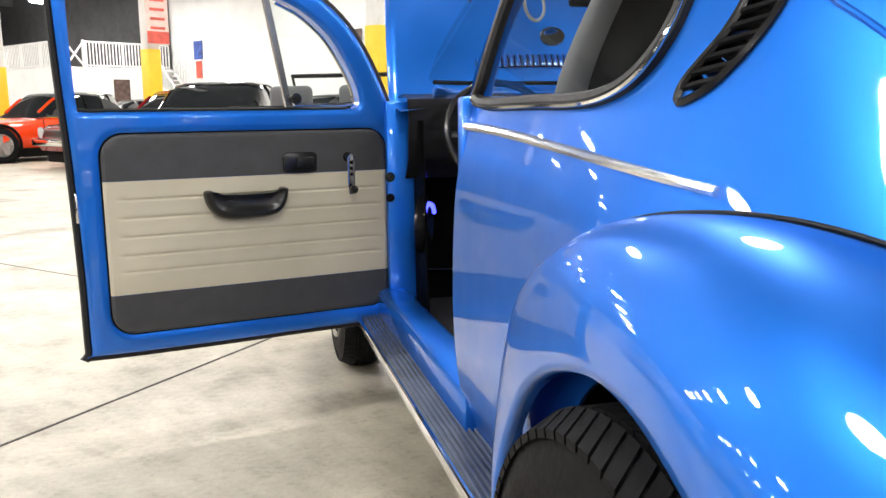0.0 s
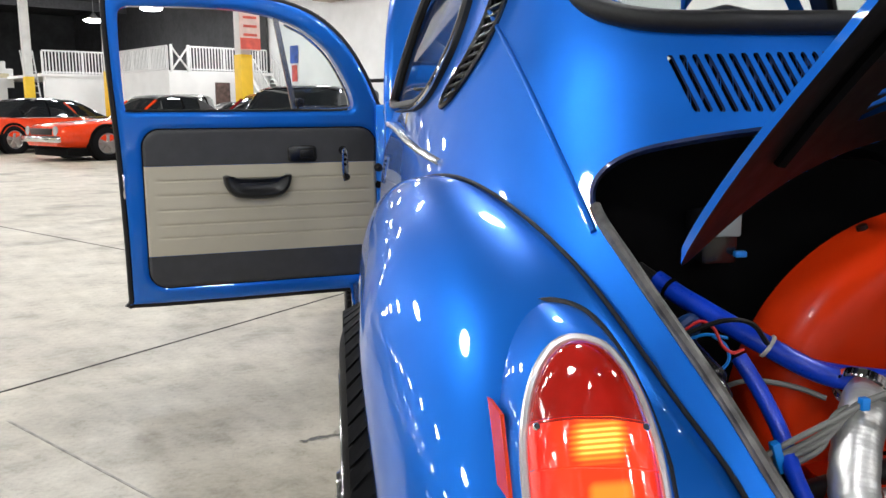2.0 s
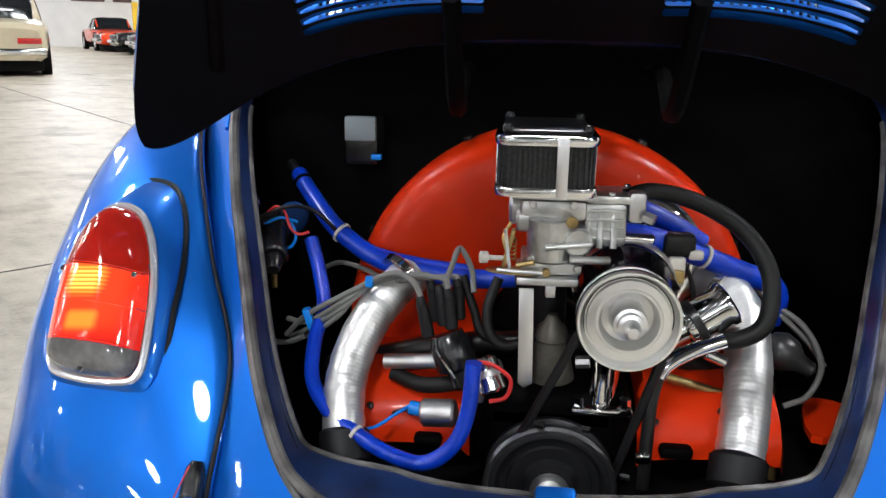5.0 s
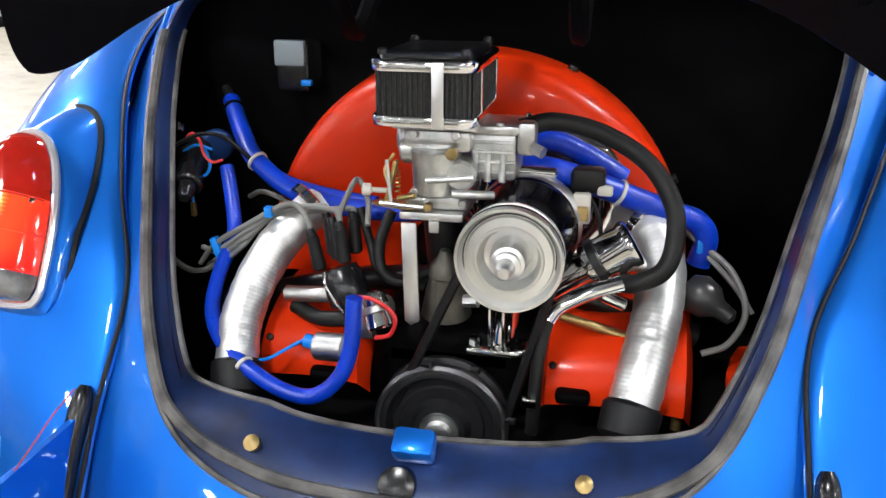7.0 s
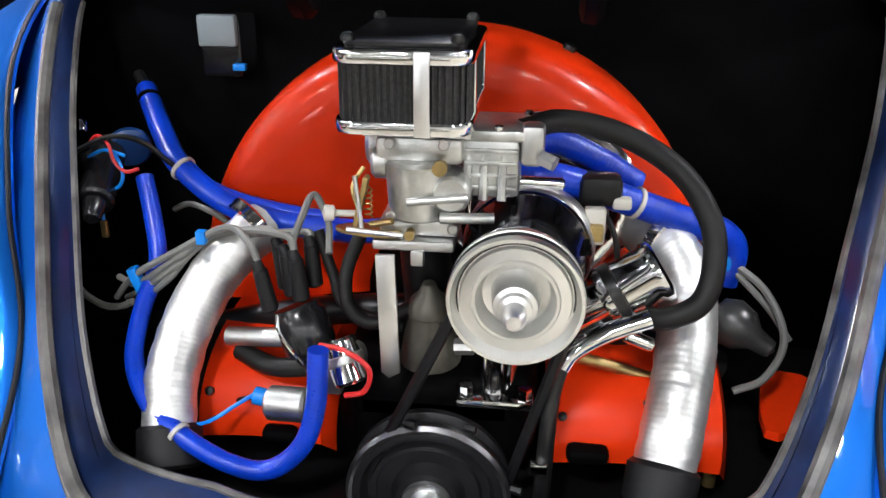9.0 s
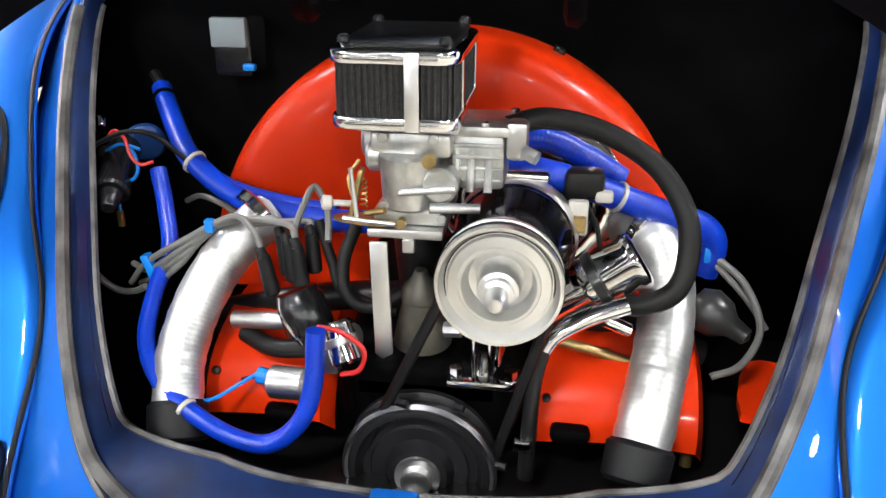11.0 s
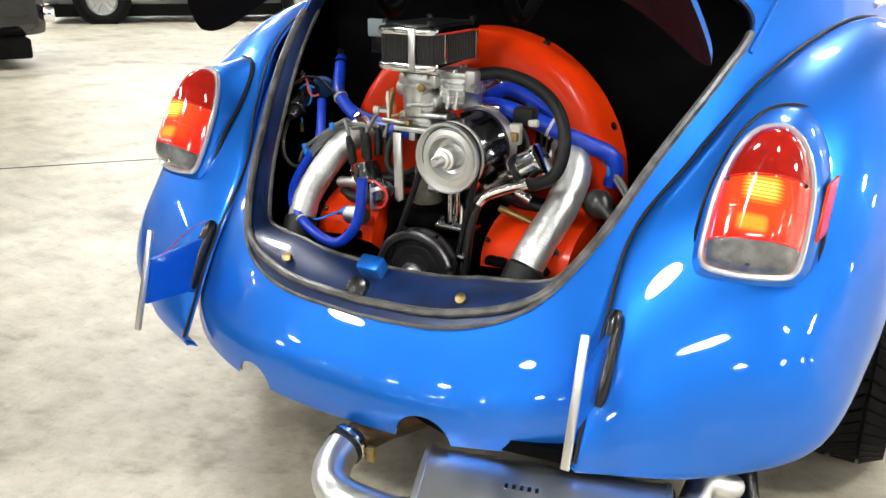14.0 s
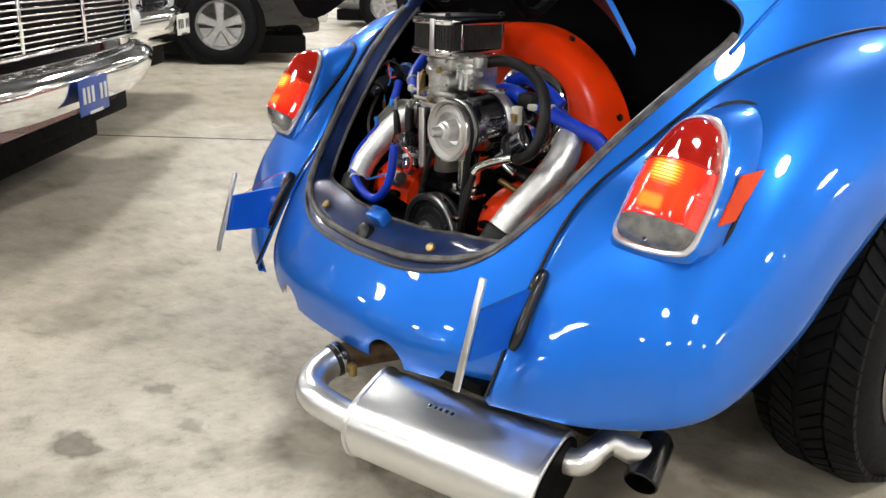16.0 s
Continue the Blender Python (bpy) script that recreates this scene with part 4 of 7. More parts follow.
# running boards: ribbed rubber with a bright edge
# the rubber's blue-grey colour carries the reflection of the blue door
for sd in (-1, 1):
    rb = part("running_board", box((sd * 0.655, 1.78, 0.285), (0.125, 1.46, 0.03), 0.008), mat("board_rubber_door_reflection", (0.10, 0.12, 0.16), 0.22, vary=0.3), beetle, "ribbed running board tinted with the door's reflection, with bright edge trim")
    for k in range(9):
        x = sd * (0.60 + 0.0125 * k)
        part("rib", box((x, 1.78, 0.303), (0.0055, 1.44, 0.008), 0.002), mat("rib_rubber_door_reflection", (0.12, 0.14, 0.19), 0.2, coat=0.4), rb)
    part("edge_trim", box((sd * 0.718, 1.78, 0.293), (0.013, 1.46, 0.026), 0.005), CHROME, rb, "bright edge trim")

# bright belt mouldings and roof-drip ridges on the flanks
for sd in (-1, 1):
    belt = [shell_at_y(y, 0.922 - 0.050 * ((1.49 - y) / 0.86) ** 1.6, sd) + Vector((sd * 0.003, -0.001, 0)) for y in np.linspace(1.488, 0.63, 26)]
    part("belt_moulding", sweep(belt, lambda t: 0.0095 * (1 - 0.35 * t), 8), BRIGHT, beetle, "bright belt moulding")
    ridge = []
    for t in np.linspace(0, 1, 24):
        z = 1.24 - 0.43 * t
        x = 0.471 + 0.153 * (z - 0.808) - 0.25 * max(0, z - 1.05) ** 1.5
        ridge.append(shell_at_x(sd * x, z) + Vector((sd * 0.0005, -0.0015, 0)))
    part("body_seam", sweep(ridge, 0.004, 8), BLUE, beetle, "raised body seam")
    # crescent air vent with fins
    o = [shell_at_y(y, z, sd) for y, z in VENT]
    cv = part("air_vent", sweep([p + Vector((sd * 0.002, 0, 0)) for p in o], 0.0055, 6, closed=True), BLACK_GLOSS, beetle, "black crescent air vent with fins")
    for z in np.linspace(0.982, 1.235, 17):
        ys = [a + (z - b) / (d - b) * (c - a) for (a, b), (c, d) in zip(VENT, VENT[1:] + VENT[:1]) if (b - z) * (d - z) < 0]
        if len(ys) >= 2:
            a = shell_at_y(min(ys), z + 0.004, sd) + Vector((sd * 0.002, 0, 0))
            b = shell_at_y(max(ys), z - 0.004, sd) + Vector((sd * 0.002, 0, 0))
            part("fin", sweep([a, b], 0.0042, 5), BLACK_GLOSS, cv)
    part("vent_back", loft([[shell_at_y(y, z, sd, 0.0105) for y in np.linspace(0.62, 0.82, 6)] for z in np.linspace(0.95, 1.28, 8)]), BLACK, cv)
    # quarter window: rubber seal, bright bead, glass
    w = [shell_at_y(y, z, sd) for y, z in SIDE_WIN]
    qw = part("quarter_window", sweep([p + Vector((sd * 0.004, 0, 0)) for p in w], 0.012, 8, closed=True), RUBBER, beetle, "quarter window with black rubber seal and bright bead")
    part("bead", sweep([shell_at_y(1.13 + (y - 1.13) * 1.015, 1.14 + (z - 1.14) * 1.03, sd) + Vector((sd * 0.012, 0, 0)) for y, z in SIDE_WIN], 0.004, 6, closed=True), CHROME, qw)
    pane = bmesh.new()
    pane.faces.new([pane.verts.new(p + Vector((-sd * 0.004, 0, 0))) for p in w])
    pn = part("pane", pane, GLASS, qw)
    pn.visible_shadow = False

# rear window
w = [shell_at_x(x, z) for x, z in REAR_WIN]
rw = part("rear_window", sweep([p + Vector((0, -0.006, 0.004)) for p in w], 0.016, 10, closed=True), RUBBER, beetle, "rear window with thick black rubber seal")
pn = part("pane", cut_grid(lambda x, z: shell_at_x(x, z, 0.004), np.linspace(-0.45, 0.45, 30), np.linspace(1.04, 1.36, 16), lambda p: -f_rear(p.x, p.z)), GLASS, rw)
pn.visible_shadow = False
# windscreen
pn = part("windscreen", cut_grid(front_shell, np.linspace(-0.5, 0.5, 41), np.linspace(0.99, 1.41, 18), lambda p: -f_wind(p.x, p.z)), GLASS, beetle)
pn.visible_shadow = False
wpr = [front_shell(s, 1.035) + Vector((0, 0.015, 0)) for s in np.linspace(-0.28, 0.0, 8)]
part("wiper", sweep(wpr, 0.007, 6), BLACK_GLOSS, beetle, "black wiper blade")

# ---- the lid opening: flange, seal, latch ----
def lid_edge(scale_in, deep):
    """The opening's edge drawn in by some metres, and set deeper."""
    out = []
    n = len(LID)
    for i, (x, z) in enumerate(LID):
        xa, za = LID[i - 1]
        xb, zb = LID[(i + 1) % n]
        tx, tz = xb - xa, zb - za
        l = math.hypot(tx, tz) or 1
        nx, nz = -tz / l, tx / l
        low = max(0.0, min(1.0, (0.475 - z) / 0.05))
        d = scale_in * (0.35 + 1.1 * low)
        p = shell_at_x(x, z)
        q = shell_at_x(x + nx * d, z + nz * d) + Vector((0, deep, 0))
        out.append(q if scale_in or deep else p)
    return out


rim0, rim1, rim2, rim3 = lid_edge(0, 0), lid_edge(0.012, 0.004), lid_edge(0.03, 0.022), lid_edge(0.036, 0.05)
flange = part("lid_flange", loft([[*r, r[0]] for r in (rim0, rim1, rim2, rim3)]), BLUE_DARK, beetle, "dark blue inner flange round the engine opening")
order = [i for i in range(len(LID)) if LID[i][1] < 0.84 and LID[i][0] < 0][::1] + [i for i in range(len(LID)) if LID[i][1] < 0.84 and LID[i][0] >= 0]
part("seal", sweep([rim1[i] + Vector((0, -0.004, 0.002)) for i in order], 0.0070, 8), SEAL, flange, "worn grey rubber seal")
part("seal_lip", sweep([rim0[i] + Vector((0, -0.003, 0)) for i in order], 0.0035, 6), SEAL, flange)
part("inner_lip", sweep([rim3[i] for i in order], 0.004, 6), SEAL, flange)
part("latch", box((0.0, -0.142, 0.474), (0.044, 0.03, 0.03), 0.006, Matrix.Rotation(radians(35), 4, "X")), BLUE, flange, "blue lid latch")
part("latch_lock", lathe((-0.012, -0.168, 0.442), (0, -1, 0.6), [(-0.01, 0.02), (0.006, 0.019), (0.012, 0.0)], 20), BLACK_GLOSS, flange)
for x in (-0.174, 0.172):
    part("bolt", lathe((x, -0.152, 0.460), (0, -0.7, 0.7), [(-0.004, 0.009), (0.002, 0.009), (0.003, 0.006), (0.0045, 0.003), (0.0045, 0)], 12), BRASS, flange)

# ---- the open rear lid, turned up about its hinge ----
LID_TURN = Matrix.Translation((0, 0.077, 0.984)) @ Matrix.Rotation(radians(-91), 4, "X") @ Matrix.Translation((0, -0.15, -0.95))
LID_IN = [(x * (1.025 - 0.07 * min(max((0.86 - z) / 0.12, 0.0), 1.0) + 0.09 * min(max((0.76 - z) / 0.25, 0.0), 1.0)), 0.68 + (z - 0.68) * 0.99) for x, z in LID]
f_lid_in = inside(LID_IN)


def lid_slots(x, z):
    lift = 0.0245 * (0.295 - abs(x)) / 0.215
    k = min(max(round((z - 0.831 - lift) / 0.0128), 0), 4)
    zc = 0.831 + 0.0128 * k + lift
    return max(abs(z - zc) - 0.0046, abs(abs(x) - 0.196) - 0.099)


def lid_surface(inset):
    return lambda x, z: shell_at_x(x, z, inset)


def keep_lid(p):
    return min(-f_lid_in(p.x, p.z), lid_slots(p.x, p.z))


xs = sorted(set(np.round(np.linspace(-0.50, 0.50, 51), 4)))
zs = sorted(set(np.round(np.linspace(0.40, 0.96, 40), 4)) | set(np.round(np.linspace(0.82, 0.92, 56), 4)))
b = cut_grid(lid_surface(0.0), xs, zs, keep_lid)
b.transform(LID_TURN)
lid_ob = part("rear_lid", b, BLUE, beetle, "open rear engine lid, blue outside and black inside", angle=60)
b = cut_grid(lid_surface(0.008), xs, zs, keep_lid)
b.transform(LID_TURN)
part("inner_panel", b, LID_BLACK, lid_ob, "black inner panel", angle=60)
e0 = [LID_TURN @ shell_at_x(x, z, 0.0) for x, z in LID_IN]
e1 = [LID_TURN @ shell_at_x(x, z, 0.008) for x, z in LID_IN]
part("rim", loft([[*e0, e0[0]], [*[(p + q) / 2 + (p - q).orthogonal() * 0 for p, q in zip(e0, e1)], (e0[0] + e1[0]) / 2], [*e1, e1[0]]]), BLUE, lid_ob)
for sgn in (-1, 1):
    for k in range(5):
        rows = []
        for off, out in ((0.0048, 0.0), (0.0120, -0.0130)):
            rows.append([LID_TURN @ (shell_at_x(x, 0.831 + 0.0128 * k + 0.0245 * (0.295 - abs(x)) / 0.215 + off) + Vector((0, out, 0.003 if out else 0))) for x in np.linspace(sgn * 0.097, sgn * 0.298, 12)])
        part("louver", loft(rows), BLUE, lid_ob)
# stiffening ribs on its inside
for x in (-0.40, -0.05, 0.05, 0.40):
    rib = [LID_TURN @ shell_at_x(x * (0.62 + 0.38 * (z - 0.45) / 0.45), z, 0.010) for z in np.linspace(0.47, 0.86, 12)]
    part("stiffener", sweep(rib, 0.008, 6), BLACK, lid_ob)
part("stiffener", sweep([LID_TURN @ shell_at_x(x, 0.70, 0.010) for x in np.linspace(-0.36, 0.36, 14)], 0.008, 6), BLACK, lid_ob)
for sgn in (-1, 1):
    part("hinge", sweep(curve([LID_TURN @ shell_at_x(sgn * 0.13, 0.86, 0.03), (sgn * 0.13, 0.10, 0.86), (sgn * 0.13, 0.2, 0.90), (sgn * 0.13, 0.33, 0.9)], 5), 0.011, 6), BLACK, lid_ob)

# ---- tail lights: teardrop housing, bright ring, lenses in bands ----
def lamp_outline(w, h, top, n=10):
    """Half-rounded foot, straight sides, pointed-arch crown; w half width, h height of the sides, top the crown's height."""
    pts = [(-w + 0.018, -h), (0, -h - 0.004), (w - 0.018, -h), (w - 0.004, -h + 0.010), (w, -h + 0.03), (w, 0.0)]
    pts += [(w * math.cos(a) ** 0.98, top * math.sin(a) ** 1.05) for a in (radians(q) for q in (18, 36, 54, 72))]
    pts += [(0, top)]
    pts += [(-w * math.cos(a) ** 0.8, top * math.sin(a) ** 1.08) for a in (radians(q) for q in (72, 54, 36, 18))]
    pts += [(-w, 0.0), (-w, -h + 0.03), (-w + 0.004, -h + 0.010)]
    return ring2(pts, 4)


def tail_light(sd):
    o = Vector((-0.547 if sd < 0 else 0.560, -0.004, 0.614))
    up = Vector((0, 0.516, 0.857))
    right = Vector((sd * 0.985, 0.17, 0)).normalized()
    out = right.cross(up) if sd < 0 else up.cross(right)
    out = -out.normalized() if out.y > 0 else out.normalized()
    W, H, TOP = 0.064, 0.080, 0.135

    def at(u, v, d=0.0):
        return o + right * u + up * v + out * d
    ring = lamp_outline(W, H, TOP)
    big = lamp_outline(W + 0.010, H + 0.010, TOP + 0.012)
    back = lamp_outline(W + 0.016, H + 0.014, TOP + 0.018)
    def shifted(p, d, lean):
        q = at(p[0], p[1], 0)
        return q + Vector((0, d + lean * max(p[1], 0) + 0.018 * max(p[0] / W, 0), 0))
    rows = [[at(u, v, -0.004) for u, v in ring], [at(u, v, -0.010) for u, v in big], [shifted(p, 0.025, 0.40) for p in back], [shifted(p, 0.075, 0.60) for p in back]]
    hs = part("tail_light", loft([[*r, r[0]] for r in rows]), BLUE, beetle, "tombstone tail light in a blue housing, its lamps lit", angle=50)
    gask = lamp_outline(W + 0.0165, H + 0.0145, TOP + 0.0185)
    part("gasket", sweep([shifted(p, 0.028, 0.41) for p in gask], 0.0046, 6, closed=True), RUBBER, hs, "black rubber gasket")
    part("ring", sweep([at(u, v, 0.002) for u, v in ring], 0.0052, 8, closed=True), WHITE_RING, hs, "bright trim ring")
    inner = lamp_outline(W - 0.003, H - 0.003, TOP - 0.003)
    f_in = inside(inner)

    def bulge(u, v):
        e = max(0.0, -f_in(u, v)) if abs(u) < 0.07 else 0
        return 0.046 * min(1, e / 0.040) ** 0.5 + 0.006 - 0.02 * min(u, 0.03)

    def lens(name, v0, v1, material, label, u0=-0.07, u1=0.07, lift=0.0):
        g = cut_grid(lambda u, v: Vector((u, v, 0)), np.linspace(u0, u1, 19), np.linspace(v0, v1, max(5, int((v1 - v0) / 0.006) + 1)), lambda p: -f_in(p.x, p.y))
        for w in g.verts:
            w.co = at(w.co.x, w.co.y, bulge(w.co.x, w.co.y) + lift)
        part(name, g, material, hs, label)
    lit = lens_lit("lit_lens", o - Vector((0, 1.7, 0)), right, up)
    lens("upper_lens", 0.049, 0.14, LENS_DARK, "dark red upper lens")
    lens("turn_lens", 0.004, 0.0485, lit, "red lens band, lit amber from behind")
    lens("brake_lens", -0.044, 0.0035, lit, "red lens band, lit from behind")
    lens("reverse_lens", -0.085, -0.0445, LENS_CLEAR, "smoky clear lower lens")
    for v in (0.0465, 0.003, -0.042):
        part("lens_rib", sweep([at(u, v, bulge(u, v) + 0.0004) for u in np.linspace(-0.056, 0.056, 15)], 0.0012, 5), LENS_DARK if v > 0.04 else lit, hs)
    for v, u in ((0.043, -0.05), (0.043, 0.05), (-0.074, 0.0)):
        part("screw", lathe(at(u, v, bulge(u, v) + 0.001), out, [(0, 0.004), (0.002, 0.003), (0.002, 0)], 10), CHROME, hs)
    # side reflector on the outer cheek
    pts = []
    for v, k0, k1 in ((0.056, 0.16, 0.94), (-0.026, 0.16, 0.94)):
        near, far = at(W + 0.010, v, -0.010), shifted((W + 0.016, v), 0.027, 0.40)
        pts += [near.lerp(far, k) for k in ((k0, k1) if v > 0 else (k1, k0))]
    sr = bmesh.new()
    outw = right * 0.005 + out * 0.002
    lo = [sr.verts.new(p + right * 0.001) for p in pts]
    hi = [sr.verts.new(p + outw) for p in pts]
    sr.faces.new(hi)
    for i in range(4):
        sr.faces.new((lo[i], lo[(i + 1) % 4], hi[(i + 1) % 4], hi[i]))
    part("side_reflector", sr, LENS_SIDE, hs, "orange-red side reflector")
    return hs


for sd in (-1, 1):
    tail_light(sd)

# bumper irons: blue arm through a black grommet, ending in a bright upright plate
for sd in (-1, 1):
    part("grommet", sweep(curve([(sd * 0.402, -0.100, 0.474), (sd * 0.404, -0.125, 0.435), (sd * 0.406, -0.148, 0.395), (sd * 0.406, -0.170, 0.352)], 6), lambda t: 0.0130 * (1 - (2 * t - 1) ** 8 * 0.5), 14), BLACK_GLOSS, beetle, "black rubber bumper grommet")
    arm = bmesh.new()
    lo = [(sd * 0.400, -0.085, 0.450), (sd * 0.400, -0.16, 0.355), (sd * 0.409, -0.268, 0.362), (sd * 0.408, -0.248, 0.440)]
    v0 = [arm.verts.new(Vector(p) + Vector((-sd * 0.004, 0, 0))) for p in lo]
    v1 = [arm.verts.new(Vector(p) + Vector((sd * 0.004, 0, 0))) for p in lo]
    arm.faces.new(v0)
    arm.faces.new(v1)
    for i in range(4):
        arm.faces.new((v0[i], v0[(i + 1) % 4], v1[(i + 1) % 4], v1[i]))
    bi = part("bumper_iron", arm, BLUE, beetle, "blue bumper iron")
    a, c = Vector((sd * 0.408, -0.240, 0.492)), Vector((sd * 0.411, -0.290, 0.318))
    d = (c - a)
    rot = d.to_track_quat("Z", "Y").to_matrix().to_4x4()
    part("end_plate", box((a + c) / 2, (0.012, 0.007, d.length), 0.0015, rot), BRUSHED, bi, "bare metal end plate")

part("loose_wire", sweep(curve([(-0.404, -0.118, 0.478), (-0.402, -0.16, 0.470), (-0.404, -0.20, 0.452), (-0.407, -0.245, 0.432)], 5), 0.0009, 5), WIRE_RED, beetle, "thin red wire")
# ---- exhaust ----
MUF_A, MUF_B = Vector((0.183, -0.288, 0.180)), Vector((0.528, -0.181, 0.171))
md = (MUF_B - MUF_A).normalized()
mn = UP.cross(md).normalized()
mw = mn * math.cos(radians(20)) + UP * math.sin(radians(20))
mh = md.cross(mw).normalized()
mh = mh if mh.z > 0 else -mh


def muffler_ring(k, n=56):
    """The muffler's rounded-oblong section, tilted back."""
    out = []
    for q in range(n):
        a = 2 * math.pi * q / n
        u, v = math.cos(a), math.sin(a)
        out.append((math.copysign(abs(u) ** 0.62, u) * 0.086 * k, math.copysign(abs(v) ** 0.72, v) * (0.062 - 0.010 * (u < 0) * abs(u) ** 2) * k))
    return out


rows = []
for t, k in ((-0.004, 0.0), (-0.004, 0.93), (-0.001, 0.985), (0.003, 1.01), (0.022, 1.01), (0.026, 0.975), (0.974, 0.975), (0.978, 1.01), (0.997, 1.01), (1.001, 0.985), (1.004, 0.93), (1.004, 0.0)):
    c = MUF_A + (MUF_B - MUF_A) * t
    rows.append([c + mw * u + mh * v for u, v in muffler_ring(max(k, 0.001))])
muf = part("muffler", loft([[*r, r[0]] for r in rows]), MUFFLER, beetle, "oblong polished steel muffler with hazed, smeared surface", angle=35)
stamp = (MUF_A + MUF_B) / 2 - md * 0.05 + mh * 0.0612 + mw * 0.012
for k in range(5):
    part("stamp_bar", box(stamp + md * (0.011 * k), (0.006, 0.009, 0.0012), 0.0004, Matrix((md, mw, mh)).transposed().to_4x4()), CHROME, muf, "stamped mark")
part("elbow_pipe", sweep(curve([MUF_A + md * 0.01 - mw * 0.024, MUF_A - md * 0.030 - mw * 0.030, (0.098, -0.346, 0.186), (0.060, -0.338, 0.192), (0.036, -0.308, 0.202), (0.028, -0.268, 0.212)], 9), 0.0295, 24), MUFFLER, muf, "bent steel pipe")
part("weld_bead", lathe(MUF_A - md * 0.008 - mw * 0.026, md, [(-0.004, 0.0295), (-0.002, 0.0325), (0.002, 0.0325), (0.004, 0.0295)], 24), BRASS, muf)
part("clamp", cyl((0.0285, -0.272, 0.211), (0.030, -0.246, 0.216), 0.0325, n=24, bevel=0.003), BLACK_METAL, muf)
part("clamp_band", lathe((0.0288, -0.262, 0.213), (0.06, 0.98, 0.19), [(0, 0.0325), (0.001, 0.0340), (0.006, 0.0340), (0.007, 0.0325)], 24), CHROME, muf)
part("clamp_lug", box((0.070, -0.252, 0.205), (0.016, 0.012, 0.026), 0.003), BRASS, muf, "rusty clamp lug")
part("header_pipe", sweep(curve([(0.030, -0.25, 0.215), (0.06, -0.19, 0.225), (0.12, -0.12, 0.245), (0.18, -0.05, 0.26)], 6), 0.027, 16), mat("rusty_pipe", (0.10, 0.06, 0.03), 0.6, 0.5, vary=0.6, scale=30), muf)
part("end_cap", prism([(u, v) for u, v in muffler_ring(0.92)], mw, mh, MUF_B + md * 0.0015, md * 0.003), BLACK, muf, "black end cap")
part("outlet_pipe", sweep(curve([MUF_B + mw * 0.042 + mh * 0.010 - md * 0.01, MUF_B + mw * 0.050 + mh * 0.010 + md * 0.025, (0.545, -0.075, 0.215), (0.575, -0.045, 0.200), (0.582, -0.02, 0.192)], 6), 0.022, 18), BRUSHED, muf, "bent steel outlet")
part("tail_tip", lathe((0.576, 0.02, 0.205), (0.28, -0.80, -0.42), [(0, 0.022), (0.01, 0.028), (0.095, 0.0285), (0.097, 0.026)], 28), BLACK_GLOSS, muf, "black tail tip")
part("tip_bore", lathe((0.576, 0.02, 0.205), (0.28, -0.80, -0.42), [(0.097, 0.0262), (0.04, 0.024), (0.04, 0)], 28), BLACK, muf)
part("floor_pan", box((0, 1.66, 0.225), (1.10, 1.95, 0.09), 0.02), BLACK, beetle, "black floor pan")
part("undertray", prism([(-0.36, -0.17), (0.08, -0.19), (0.20, -0.225), (0.37, -0.20), (0.53, 0.02), (0.53, 0.62), (-0.53, 0.62), (-0.53, 0.02)], (1, 0, 0), (0, 1, 0), (0, 0, 0.262), (0, 0, 0.02)), BLACK, beetle, "black engine undertray")
for sd in (-1, 1):
    # unseen box where the heat exchanger sits, added to keep light off the floor
    part("heat_exchanger", box((sd * 0.36, 0.20, 0.222), (0.26, 0.50, 0.11), 0.03, seg=3), BLACK, beetle, "black heat exchanger box, added to shade the floor")
    part("axle_tube", cyl((sd * 0.10, AXLE_Y, AXLE_Z), (sd * 0.60, AXLE_Y, AXLE_Z - 0.01), 0.045, n=16), BLACK, beetle)
part("gearbox", box((0, 0.28, 0.30), (0.86, 0.62, 0.15), 0.05, seg=3), BLACK, beetle, "black gearbox and sump")

# ---- the open driver door: a along the door from its hinge, z up, n towards the cabin side ----
D_O, D_D, D_N = Vector((-0.5975, 2.4875, 0)), Vector((-0.975, -0.222, 0)).normalized(), Vector((0.222, -0.975, 0)).normalized()


def at_door(a, z, n=0.0):
    return D_O + D_D * a + D_N * n + UP * z


DOOR_OUT = ring2([(-0.03, 0.30), (-0.03, 0.60), (-0.025, 0.90), (0.0, 0.965), (0.055, 1.09), (0.125, 1.20), (0.22, 1.285), (0.33, 1.332), (0.45, 1.352), (0.60, 1.36), (0.85, 1.36), (0.925, 1.352), (0.94, 1.31), (0.935, 1.1),
                  (0.92, 0.8), (0.912, 0.5), (0.91, 0.30), (0.90, 0.283), (0.6, 0.280), (0.3, 0.282), (0.0, 0.284)], 5)
DOOR_WIN = ring2([(0.90, 0.975), (0.905, 1.1), (0.905, 1.27), (0.89, 1.302), (0.84, 1.31), (0.6, 1.312), (0.46, 1.302), (0.345, 1.275), (0.265, 1.235), (0.185, 1.165), (0.118, 1.05), (0.098, 0.985), (0.108, 0.962), (0.15, 0.957), (0.5, 0.957), (0.8, 0.957), (0.885, 0.958)], 5)
f_dout, f_dwin = inside(DOOR_OUT), inside(DOOR_WIN)
PANEL = []
for ca, cz, a0 in ((0.790, 0.833, 0), (0.082, 0.833, 90), (0.082, 0.400, 180), (0.790, 0.400, 270)):
    PANEL += [(ca + 0.062 * math.cos(radians(a0 + 9 * k)), cz + 0.062 * math.sin(radians(a0 + 9 * k))) for k in range(11)]
f_panel = inside(PANEL)


